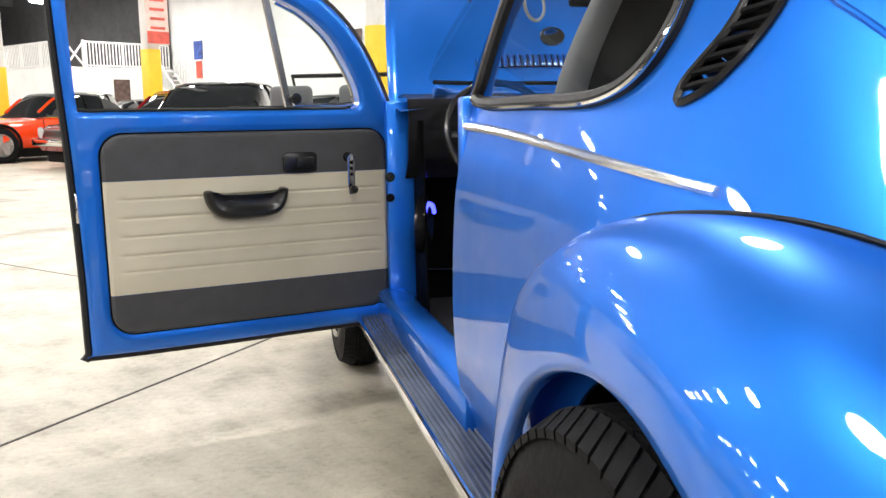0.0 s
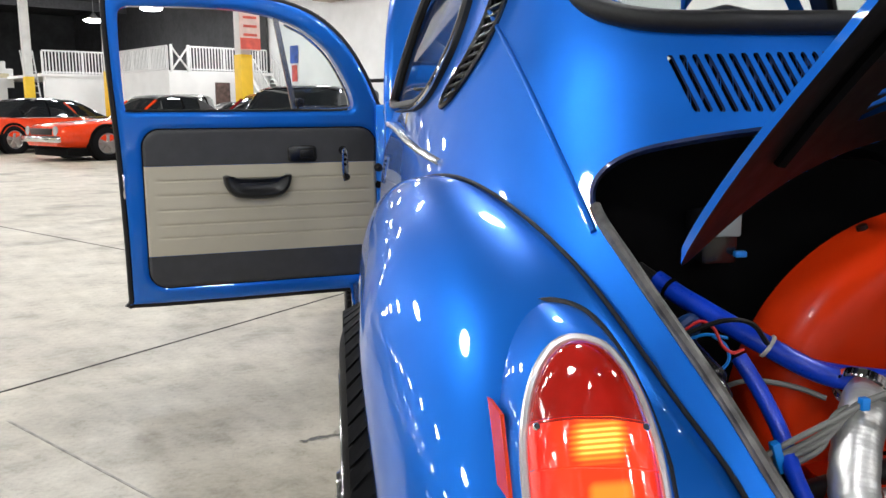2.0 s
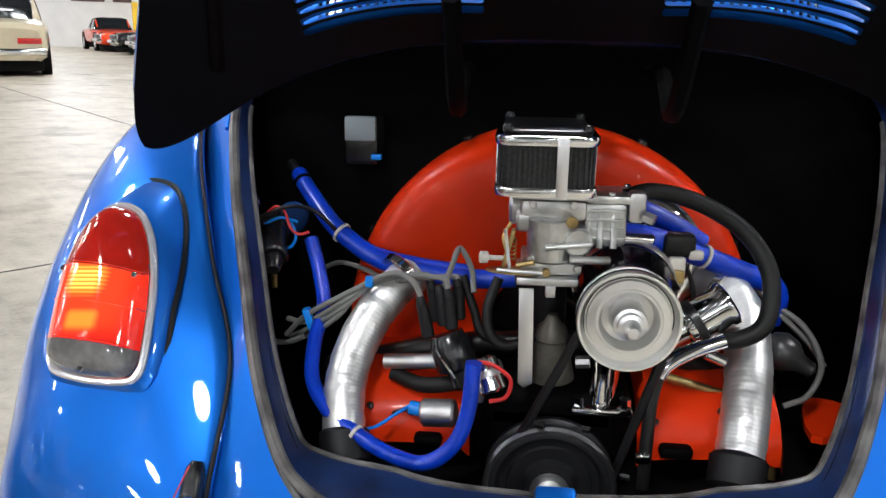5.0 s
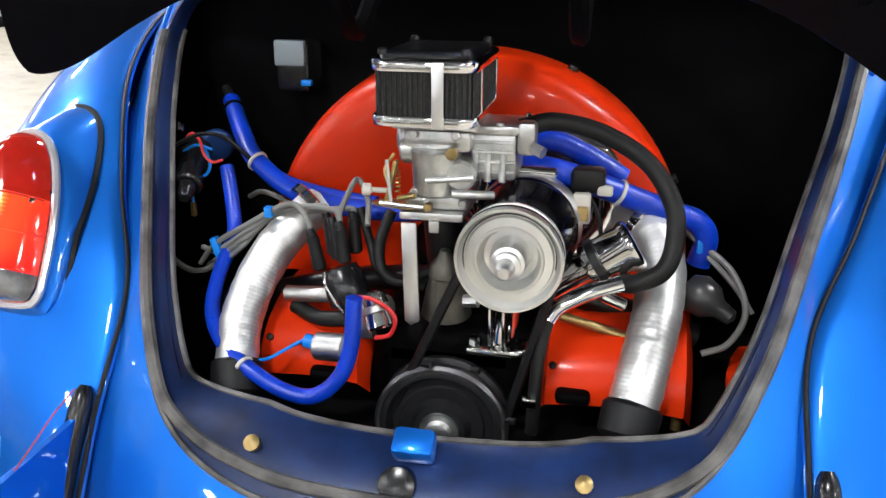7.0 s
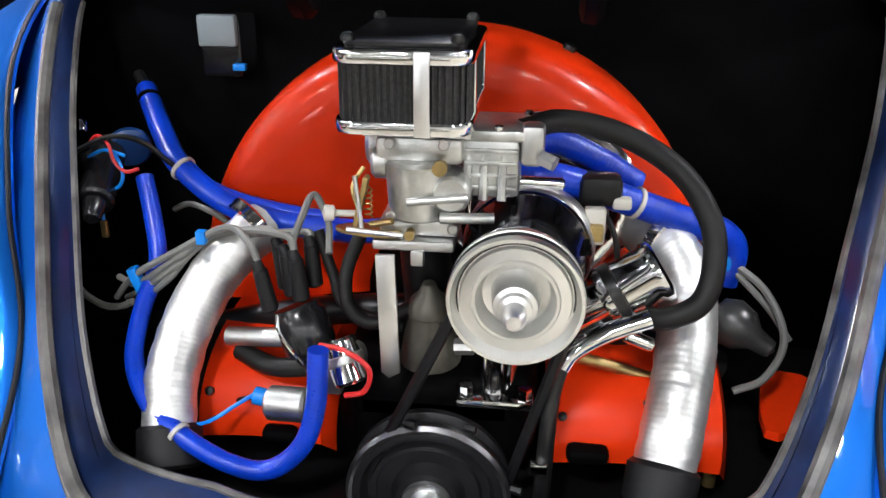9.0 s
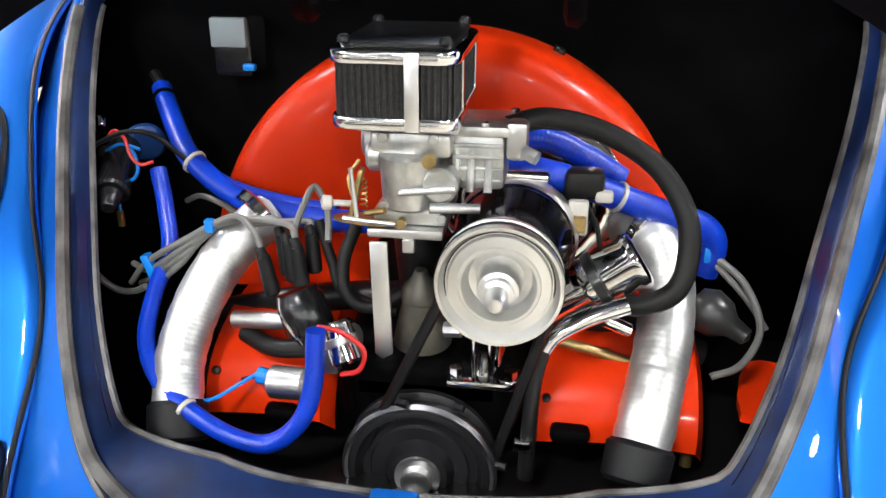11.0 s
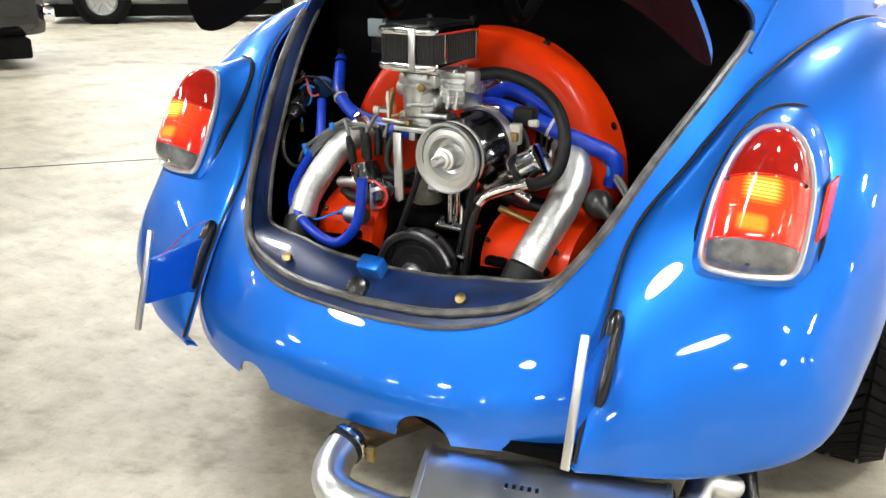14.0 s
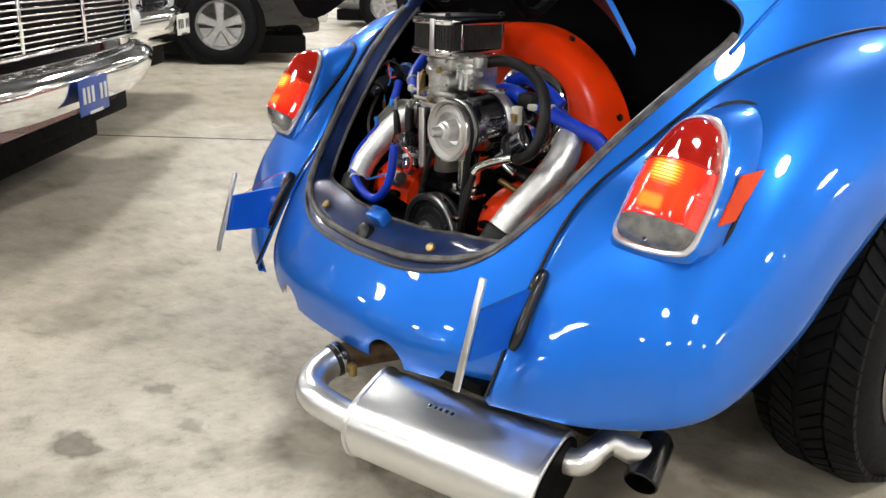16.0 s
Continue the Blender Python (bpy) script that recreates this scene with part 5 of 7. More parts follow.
def door_face(a, z):
    """The painted inner face: pressed in round the trim, rounded off at the rim."""
    n = 0.0
    edge = -f_dout(a, z)
    if edge < 0.014:
        n -= 0.012 * (1 - max(edge, 0) / 0.014) ** 2
    w = f_dwin(a, z)
    if w < 0.012:
        n -= 0.010 * (1 - max(w, 0) / 0.012) ** 2
    pn = f_panel(a, z)
    if pn < 0.012:
        n -= 0.006 * min(1, (0.012 - pn) / 0.010)
    return at_door(a, z, n)


g = cut_grid(lambda a, z: Vector((a, z, 0)), np.linspace(-0.04, 0.95, 110), np.linspace(0.275, 1.365, 118), lambda p: min(-f_dout(p.x, p.y), f_dwin(p.x, p.y)))
for v in g.verts:
    v.co = door_face(v.co.x, v.co.y)
door = part("driver_door", g, BLUE, beetle, "open blue driver door with charcoal and cream trim panel", angle=50)
outer = cut_grid(lambda a, z: Vector((a, z, 0)), np.linspace(-0.04, 0.95, 40), np.linspace(0.275, 1.365, 44), lambda p: min(-f_dout(p.x, p.y), f_dwin(p.x, p.y)))
for v in outer.verts:
    a, z = v.co.x, v.co.y
    v.co = at_door(a, z, -0.055 - 0.025 * max(0, 1 - abs(z - 0.62) / 0.4))
part("outer_skin", outer, BLUE, door)
part("shut_edge", loft([[*[at_door(a, z, n) for a, z in DOOR_OUT], at_door(*DOOR_OUT[0], n)] for n in (-0.011, -0.056)]), BLUE, door)
part("window_edge", loft([[*[at_door(a, z, n) for a, z in DOOR_WIN], at_door(*DOOR_WIN[0], n)] for n in (-0.009, -0.056)]), BLUE, door)
part("weather_seal", sweep([at_door(0.447 + (a - 0.447) * 1.012, 0.82 + (z - 0.82) * 1.008, -0.030) for a, z in DOOR_OUT], 0.013, 8, closed=True), RUBBER, door, "black rubber weather seal")


def trim(name, z0, z1, material, label, grooves=()):
    g = cut_grid(lambda a, z: Vector((a, z, 0)), np.linspace(0.015, 0.857, 60), sorted(set(np.round(np.linspace(z0, z1, 28), 5)) | {round(c + d, 5) for c in grooves for d in (-0.006, -0.003, 0.0, 0.003, 0.006)}), lambda p: -f_panel(p.x, p.y))
    for v in g.verts:
        a, z = v.co.x, v.co.y
        e = min(max(-f_panel(a, z), 0), 0.012) / 0.012
        n = 0.001 + 0.006 * math.sqrt(1 - (1 - e) ** 2)
        for c in grooves:
            if 0.045 < a < 0.805:
                n -= 0.0035 * max(0.0, 1 - abs(z - c) / 0.006)
                n += 0.0012 * max(0.0, 1 - abs(z - c - 0.012) / 0.012)
        v.co = at_door(a, z, n)
    part(name, g, material, door, label, angle=30)


part("trim_gap", sweep([at_door(a, z, -0.003) for a, z in [(0.436 + (a - 0.436) * 1.004, 0.6165 + (z - 0.6165) * 1.006) for a, z in PANEL]], 0.0030, 6, closed=True), BLACK, door)
trim("upper_trim", 0.769, 0.90, VINYL, "charcoal vinyl upper trim")
trim("cream_trim", 0.452, 0.768, CREAM, "cream vinyl trim with stitched pleats", (0.716, 0.664, 0.612, 0.560, 0.514))
trim("lower_trim", 0.33, 0.451, VINYL, "charcoal vinyl lower trim")

# pull pocket: a deep black half-moon cup
CUP = [(0.342, 0.722), (0.346, 0.730), (0.362, 0.731), (0.376, 0.722), (0.42, 0.719), (0.464, 0.718), (0.51, 0.719), (0.552, 0.722), (0.566, 0.731), (0.582, 0.730), (0.587, 0.722), (0.580, 0.690), (0.560, 0.662), (0.53, 0.648), (0.464, 0.644), (0.40, 0.648), (0.368, 0.662), (0.349, 0.690)]
CUP = ring2(CUP, 4)
rows = []
for n, k, dz in ((0.005, 1.0, 0.0), (0.018, 0.99, 0.0), (0.034, 0.95, 0.001), (0.044, 0.88, 0.003), (0.048, 0.78, 0.006), (0.047, 0.68, 0.008), (0.040, 0.60, 0.010), (0.038, 0.02, 0.012)):
    rows.append([at_door(0.464 + (a - 0.464) * (0.5 + 0.5 * k), 0.690 + (z - 0.690) * k + dz, n) for a, z in CUP])
part("pull_pocket", loft([[*r, r[0]] for r in rows]), BLACK_METAL, door, "black plastic pull pocket", angle=60)
# release handle in a black cup
hd = part("release_plate", prism(ring2([(0.253, 0.775), (0.248, 0.80), (0.253, 0.828), (0.30, 0.832), (0.347, 0.828), (0.352, 0.80), (0.347, 0.775), (0.30, 0.771)], 4), D_D, UP, D_O + D_N * 0.006, D_N * 0.010, 0.003), BLACK_GLOSS, door, "black door release")
part("lever", box(at_door(0.285, 0.802, 0.020), (0.05, 0.012, 0.030), 0.004, D_D.to_track_quat("X", "Z").to_matrix().to_4x4()), BLACK_METAL, hd)
# window winder
wn = part("winder_arm", prism(ring2([(0.132, 0.71), (0.131, 0.80), (0.136, 0.818), (0.143, 0.822), (0.150, 0.818), (0.155, 0.80), (0.154, 0.71), (0.143, 0.698)], 3), D_D, UP, D_O + D_N * 0.020, D_N * 0.006, 0.0015), CHROME, door, "chrome window winder")
part("boss", lathe(at_door(0.147, 0.812, 0.004), D_N, [(0, 0.016), (0.015, 0.014), (0.018, 0)], 16), BLACK_GLOSS, wn)
for z in (0.796, 0.778, 0.760):
    part("hole", lathe(at_door(0.143, z, 0.0262), D_N, [(0, 0.0055), (0.0006, 0.0055), (0.0006, 0)], 12), BLACK, wn)
part("knob", lathe(at_door(0.143, 0.714, 0.022), D_N, [(0, 0.008), (0.01, 0.012), (0.026, 0.013), (0.032, 0.009), (0.033, 0)], 16), BLACK_GLOSS, wn)
# glazing: scraper rail, quarter-light pillar, bright frame, panes
part("sill_scraper", sweep([at_door(a, 0.959, -0.012) for a in np.linspace(0.14, 0.90, 8)], 0.006, 6), RUBBER, door)
part("quarter_light_pillar", loft([[at_door(a, z, n) for a, n in ((0.315 + 0.06 * t - 0.009, -0.02), (0.315 + 0.06 * t + 0.009, -0.02), (0.315 + 0.06 * t + 0.009, -0.040), (0.315 + 0.06 * t - 0.009, -0.040), (0.315 + 0.06 * t - 0.009, -0.02))] for t in np.linspace(0, 1, 4) for z in (0.957 + 0.33 * t,)]), mat("dull_chrome", (0.35, 0.35, 0.35), 0.25, 1.0), door, "bright quarter-light pillar")
QL = [(0.30, 0.972), (0.13, 0.972), (0.113, 0.988), (0.132, 1.048), (0.196, 1.155), (0.272, 1.225), (0.345, 1.262)]
ql = part("quarter_light", sweep(curve([at_door(a, z, -0.026) for a, z in QL], 6), 0.005, 6), CHROME, door, "quarter light with bright frame")
qp = bmesh.new()
qp.faces.new([qp.verts.new(at_door(a, z, -0.028)) for a, z in [(0.312, 0.965)] + QL + [(0.372, 1.27)]])
pn = part("pane", qp, GLASS, ql)
pn.visible_shadow = False
part("quarter_light_catch", lathe(at_door(0.300, 0.988, -0.02), D_N, [(0, 0.014), (0.02, 0.017), (0.026, 0.012), (0.027, 0)], 16), BLACK_GLOSS, ql)
part("door_lock", box(at_door(0.918, 0.70, -0.028), (0.012, 0.03, 0.085), 0.003, D_D.to_track_quat("X", "Z").to_matrix().to_4x4()), CHROME, door, "chrome lock striker")
for z in (0.43, 0.80):
    part("hinge", box(at_door(-0.03, z, -0.02), (0.05, 0.03, 0.06), 0.006, D_D.to_track_quat("X", "Z").to_matrix().to_4x4()), BLUE, door)

# footwell side: door switch, check strap hole, lit speaker
part("door_switch", lathe((-0.607, 2.458, 0.745), (0, -1, 0), [(0, 0.016), (0.008, 0.014), (0.016, 0.007), (0.03, 0.006), (0.03, 0)], 16), RUBBER, beetle, "rubber door switch")
part("strap_hole", lathe((-0.607, 2.459, 0.68), (0, -1, 0), [(0, 0.014), (0.003, 0.012), (0.003, 0)], 12), BLACK, beetle)
sp = part("kick_speaker", lathe((-0.525, 2.40, 0.60), (1, -0.45, 0), [(0, 0.09), (0.02, 0.085), (0.028, 0.075), (0.018, 0.06), (0.005, 0.02), (0.015, 0.0)], 28), BLACK_GLOSS, beetle, "black door speaker lit blue")
part("glow_ring", sweep([Vector((-0.50, 2.385, 0.61)) + Vector((0.03 * math.sin(a), 0.05 * math.sin(a), 0.055 * math.cos(a))) for a in np.linspace(-1.2, 1.2, 12)], 0.007, 6), mat("blue_led", (0.05, 0.05, 0.8), 0.4, emit=(0.05, 0.06, 1.0), power=4.0), sp, "blue light")
part("kick_panel", prism([(2.30, 0.32), (2.56, 0.32), (2.58, 0.92), (2.36, 0.92)], (0, 1, 0), (0, 0, 1), (-0.52, 0, 0), (-0.006, 0, 0)), BLACK, beetle)

# ---- cabin ----
part("cabin_floor", box((0, 1.75, 0.30), (1.10, 1.75, 0.03), 0.004), mat("dark_carpet", (0.02, 0.02, 0.022), 0.9, vary=0.3, scale=60, bump=0.5, bump_scale=500), beetle)
part("bulkhead", prism([(-0.60, 0.30), (0.60, 0.30), (0.61, 0.94), (-0.61, 0.94)], (1, 0, 0), (0, 0, 1), (0, 2.6, 0), (0, 0.02, 0)), BLACK, beetle)
part("dashboard", loft([[Vector((x, y, z)) for x in np.linspace(-0.56, 0.56, 12)] for y, z in ((2.60, 0.99), (2.46, 1.0), (2.40, 0.985), (2.385, 0.94), (2.40, 0.80), (2.45, 0.74))]), BLACK_GLOSS, beetle, "black dashboard")


def seat(cx):
    st = part("front_seat", box((cx, 1.95, 0.52), (0.46, 0.50, 0.16), 0.05, seg=4), VINYL, beetle, "charcoal high-back front seat")
    rows = []
    for t in np.linspace(0, 1, 14):
        z = 0.56 + 0.66 * t
        w = 0.205 - 0.06 * t - 0.06 * max(0, (t - 0.62) / 0.38) ** 1.6
        y = 1.70 - 0.17 * t
        d = 0.075 - 0.03 * t
        rows.append([Vector((cx + w * math.copysign(abs(math.cos(a)) ** 0.6, math.cos(a)), y + d * math.copysign(abs(math.sin(a)) ** 0.7, math.sin(a)), z)) for a in (2 * math.pi * k / 24 for k in range(25))])
    rows.append([sum(rows[-1], Vector()) / 25 + Vector((0, 0, 0.02))] * 25)
    part("backrest", loft([[p + Vector((0, 0, 1e-6 * i)) for i, p in enumerate(r)] for r in rows]), GREY_TRIM, st)
    back = []
    for t in np.linspace(0.04, 0.93, 12):
        z, w = 0.56 + 0.66 * t, 0.160 - 0.06 * t - 0.06 * max(0, (t - 0.62) / 0.38) ** 1.6
        y = 1.70 - 0.17 * t - (0.075 - 0.03 * t)
        back.append([Vector((cx + q * w, y - 0.008 + 0.006 * abs(q) ** 3, z)) for q in np.linspace(-1, 1, 9)])
    part("back_panel", loft(back), BLACK, st, "black seat back")
    return st


seat(-0.235)
seat(0.30)
part("rear_seat", box((0, 1.12, 0.50), (1.02, 0.45, 0.22), 0.06, seg=4), VINYL, beetle, "charcoal rear bench")
part("rear_backrest", prism(ring2([(0.72, 0.55), (0.86, 0.55), (0.80, 0.92), (0.70, 0.96), (0.66, 0.90)], 4), (0, 1, 0), (0, 0, 1), (-0.50, 0, 0), (1.0, 0, 0)), VINYL, beetle)
part("parcel_shelf", loft([[Vector((x, y, z)) for x in (-0.38, 0, 0.38)] for y, z in ((0.44, 0.985), (0.72, 0.95))]), BLACK, beetle)
sw = part("steering_wheel", sweep([Vector((-0.30, 2.26, 0.88)) + Vector((math.cos(a) * 0.17, math.sin(a) * 0.08, math.sin(a) * 0.15)) for a in (2 * math.pi * k / 40 for k in range(40))], 0.011, 8, closed=True), BLACK_GLOSS, beetle, "black steering wheel")
part("column_tube", cyl((-0.30, 2.26, 0.88), (-0.30, 2.52, 0.74), 0.025, n=14), BLACK_GLOSS, sw)
part("wheel_spoke", sweep([(-0.46, 2.26, 0.88), (-0.30, 2.275, 0.87), (-0.14, 2.26, 0.88)], 0.01, 6), CHROME, sw)
mr = part("mirror", box((-0.08, 2.10, 1.25), (0.17, 0.02, 0.045), 0.01), BLACK_GLOSS, beetle, "inside mirror with a hanging charm")
part("cord", sweep(curve([(-0.262, 2.10, 1.32), (-0.292, 2.10, 1.25), (-0.282, 2.10, 1.205), (-0.255, 2.10, 1.19), (-0.236, 2.10, 1.215), (-0.243, 2.10, 1.26), (-0.258, 2.10, 1.32)], 5), 0.0045, 6), PALE, mr)
part("charm", lathe((-0.214, 2.095, 1.146), (-0.3, -1, 0.9), [(0, 0.034), (0.005, 0.034), (0.005, 0.026), (0.003, 0.02), (0.003, 0)], 24), CHROME, mr, "round chrome charm")
part("headlining", cut_grid(lambda s, z: shell(s, z, 0.02), np.linspace(-1, 1, 40), np.linspace(1.36, 1.49, 10), lambda p: f_rear(p.x, p.z) if p.y < 0.9 else 1.0), mat("pale_headlining", (0.6, 0.6, 0.58), 0.8), beetle)

# ---- engine bay: black sheet metal round the engine ----
def keep_bay(p):
    return min(f_lid(p.x, p.z) + 0.012, 0.36 - p.y)


bay = part("engine_bay", cut_grid(lambda s, z: shell(s, z, 0.03), np.linspace(-0.8, 0.8, 90), np.linspace(0.30, 1.045, 40), keep_bay), BLACK, beetle, "black painted engine bay, its shade put into the colour")
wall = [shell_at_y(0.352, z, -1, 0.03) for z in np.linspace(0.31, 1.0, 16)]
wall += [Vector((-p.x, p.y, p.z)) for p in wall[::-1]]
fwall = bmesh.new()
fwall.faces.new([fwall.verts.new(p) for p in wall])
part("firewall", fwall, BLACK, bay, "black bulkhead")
part("tin_floor", prism(ring2([(-0.50, 0.36), (-0.46, 0.12), (-0.36, -0.06), (-0.20, -0.125), (0, -0.135), (0.20, -0.125), (0.36, -0.06), (0.46, 0.12), (0.50, 0.36), (0, 0.37)], 4), (1, 0, 0), (0, 1, 0), (0, 0, 0.40), (0, 0, 0.008)), BLACK_METAL, bay, "black engine tin")
part("relay_bracket", box((-0.286, 0.325, 0.79), (0.05, 0.06, 0.07), 0.006), BLACK_GLOSS, bay)
part("relay", box((-0.286, 0.290, 0.811), (0.046, 0.012, 0.036), 0.003), mat("pale_grey_casing", (0.22, 0.26, 0.275), 0.45), bay, "pale grey relay")
part("relay_plug", box((-0.262, 0.288, 0.770), (0.016, 0.01, 0.008), 0.002), WIRE_BLUE, bay)

engine = thing("engine", (0, 0.08, 0.41), "air-cooled rear engine with red shroud, chrome parts and blue hoses", "engine")

# fan shroud: an arched housing
SC = Vector((-0.003, 0, 0.549))
rows = []
for k in range(49):
    a = radians(-3 + 186 * k / 48)
    d = Vector((math.cos(a), 0, math.sin(a)))
    if d.z < 0:
        d = Vector((math.copysign(1.0, d.x), 0, d.z * 1.2))
    prof = [(0.088, 0.176), (0.16, 0.166), (0.230, 0.163), (0.256, 0.166), (0.269, 0.174), (0.277, 0.187), (0.281, 0.205), (0.283, 0.235), (0.281, 0.275)]
    rows.append([SC + d * r * (1.0 if d.z > -0.3 else 1) + Vector((0, y + 0.02 * d.x * r, 0)) for r, y in prof])
shroud = part("fan_shroud", loft(rows), RED, engine, "orange-red fan shroud", angle=45)
part("shroud_hub", lathe((0.03, 0.20, 0.62), (0, -1, 0), [(0, 0.15), (0.005, 0.10), (0.02, 0.07), (0.02, 0)], 32), BLACK_METAL, shroud)
for a in (25, 65, 115, 155):
    d = Vector((math.cos(radians(a)), 0, math.sin(radians(a))))
    part("bolt", lathe(SC + d * 0.284 + Vector((0, 0.245, 0)), d, [(-0.01, 0.008), (0.004, 0.007), (0.005, 0)], 8), BLACK_METAL, shroud)

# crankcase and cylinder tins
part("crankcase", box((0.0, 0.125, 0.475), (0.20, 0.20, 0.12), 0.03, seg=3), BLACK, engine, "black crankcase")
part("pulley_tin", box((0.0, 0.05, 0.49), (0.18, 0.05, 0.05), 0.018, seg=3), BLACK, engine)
for sd, x0, x1 in ((-1, -0.245, -0.100), (1, 0.108, 0.285)):
    rows = []
    for t in np.linspace(0, 1, 12):
        a = t * math.pi * 0.62
        y, z = 0.165 - 0.155 * math.sin(a * 0.80) ** 0.9, 0.447 + 0.088 * math.cos(a * 0.8) ** 0.8
        rows.append([Vector((x0, y + 0.02, z - 0.02))] + [Vector((x, y, z + 0.006 * math.sin((x - x0) / (x1 - x0) * math.pi))) for x in np.linspace(x0 + 0.01, x1 - 0.01, 8)] + [Vector((x1, y + 0.02, z - 0.02))])
    part("cylinder_tin", loft(rows), RED, engine, "orange-red cylinder tin", angle=50)
part("side_tin", prism(ring2([(0.325, 0.06), (0.375, 0.08), (0.40, 0.16), (0.35, 0.17)], 3), (1, 0, 0), (0, 1, 0), (0, 0, 0.462), (0, 0, 0.01)), RED, engine)

for x, y, z, w, h in ((0.150, 0.012, 0.466, 0.04, 0.016), (0.232, 0.018, 0.464, 0.030, 0.014), (-0.150, 0.012, 0.464, 0.035, 0.014)):
    part("tin_opening", box((x, y, z), (w, 0.03, h), 0.006), BLACK, engine)
for x, y, z in ((0.125, 0.020, 0.497), (0.252, 0.022, 0.497), (-0.225, 0.022, 0.497), (0.205, 0.030, 0.512)):
    part("tin_screw", lathe((x, y, z), (0, -0.8, 0.6), [(-0.006, 0.0045), (0.002, 0.0045), (0.003, 0.002), (0.003, 0)], 10), BLACK_METAL, engine)
# crank pulley with belt groove
cp = part("crank_pulley", lathe((0.0, 0.02, 0.420), (0, -1, 0), [(0, 0.03), (0, 0.074), (0.005, 0.079), (0.012, 0.079), (0.020, 0.062), (0.028, 0.079), (0.036, 0.079), (0.040, 0.074), (0.040, 0.066), (0.034, 0.063), (0.030, 0.060), (0.030, 0.052), (0.033, 0.050), (0.032, 0.036), (0.044, 0.030), (0.046, 0.0)], 48), mat("dark_turned_steel", (0.022, 0.022, 0.024), 0.36, 0.4, vary=0.15, scale=30), engine, "black crank pulley with worn steel rim")
part("rim_band", lathe((0.0, -0.008, 0.420), (0, -1, 0), [(0, 0.0795), (0.009, 0.0805), (0.013, 0.077), (0.013, 0.0735)], 48), mat("worn_steel_rim", (0.30, 0.30, 0.31), 0.34, 1.0, vary=0.3, scale=30), cp, "worn machined rim")
part("hub_bolt", lathe((0.0, -0.024, 0.420), (0, -1, 0), [(0, 0.024), (0.004, 0.0235), (0.0045, 0.016), (0.014, 0.0155), (0.016, 0.012), (0.016, 0)], 24), BRUSHED, cp)

# alternator, its pulley, stand and belt
alt = part("alternator", lathe((0.077, -0.008, 0.645), (0.10, 1, 0.06), [(0, 0.02), (0, 0.040), (0.008, 0.052), (0.022, 0.056), (0.06, 0.056), (0.064, 0.058), (0.072, 0.058), (0.076, 0.055), (0.13, 0.055), (0.15, 0.048), (0.155, 0.0)], 36), mat("dark_chrome", (0.25, 0.25, 0.27), 0.16, 1.0, vary=0.2), engine, "chromed alternator")
for k in range(9):
    a = radians(20 + 40 * k)
    part("cooling_slot", box((0.081 + 0.0563 * math.cos(a), 0.032, 0.647 + 0.0563 * math.sin(a)), (0.012, 0.03, 0.004), 0.001, Matrix.Rotation(-a, 4, "Y")), BLACK, alt)
part("alternator_strap", lathe((0.084, 0.062, 0.649), (0.10, 1, 0.06), [(0, 0.060), (0.003, 0.062), (0.02, 0.062), (0.023, 0.060)], 36), BRUSHED, alt)
part("strap_bolt", cyl((0.06, 0.066, 0.715), (0.115, 0.072, 0.712), 0.006, n=10, bevel=0.002), CHROME, alt)
ap = part("alternator_pulley", lathe((0.077, -0.012, 0.643), (0, -1, 0), [(0, 0.02), (0, 0.054), (0.004, 0.058), (0.009, 0.058), (0.015, 0.044), (0.021, 0.058), (0.026, 0.0585), (0.0295, 0.0575), (0.0295, 0.0545), (0.024, 0.0535), (0.019, 0.0500), (0.019, 0.0480), (0.0235, 0.0465), (0.0245, 0.0380), (0.0265, 0.0365), (0.0265, 0.0340), (0.018, 0.0325), (0.008, 0.0290), (0.006, 0.0215), (0.030, 0.0195), (0.036, 0.0185), (0.038, 0.014)], 48), POLISHED, engine, "polished alternator pulley")
part("nut", lathe((0.077, -0.046, 0.643), (0, -1, 0), [(0, 0.015), (0.010, 0.0145), (0.012, 0.010), (0.026, 0.0095), (0.031, 0.006), (0.032, 0)], 20), POLISHED, ap)
belt = []
for k in range(24):
    a = radians(-8 + 205 * k / 23)
    belt.append(Vector((0.077 + 0.053 * math.cos(a), -0.027, 0.643 + 0.053 * math.sin(a))))
for k in range(24):
    a = radians(190 + 172 * k / 23)
    belt.append(Vector((0.0 + 0.073 * math.cos(a), -0.004, 0.420 + 0.073 * math.sin(a))))
part("fan_belt", sweep(belt, 0.0058, 6, closed=True), RUBBER, engine, "black fan belt")
std = part("alternator_stand", loft([[Vector((cx + hw * math.cos(a), cy + hd * math.sin(a), z)) for a in (2 * math.pi * k / 20 for k in range(21))] for z, hw, hd, cx, cy in ((0.512, 0.022, 0.02, 0.060, 0.045), (0.53, 0.019, 0.018, 0.061, 0.045), (0.565, 0.019, 0.018, 0.065, 0.045), (0.592, 0.034, 0.03, 0.072, 0.045))]), CHROME, engine, "chrome alternator stand")
part("base_plate", box((0.060, 0.040, 0.508), (0.074, 0.055, 0.009), 0.003), CHROME, std)
for x in (0.032, 0.088):
    part("stud_nut", cyl((x, 0.022, 0.510), (x, 0.022, 0.524), 0.007, n=6), CHROME, std)
for x in (0.050, 0.066):
    part("web", box((x, 0.022, 0.545), (0.003, 0.012, 0.06), 0.001), CHROME, std)
part("backing_plate", lathe((0.095, 0.165, 0.655), (0, -1, 0), [(0, 0.105), (0.006, 0.104), (0.016, 0.09), (0.02, 0.07), (0.01, 0.05)], 40), CHROME, engine, "chrome alternator backing plate")

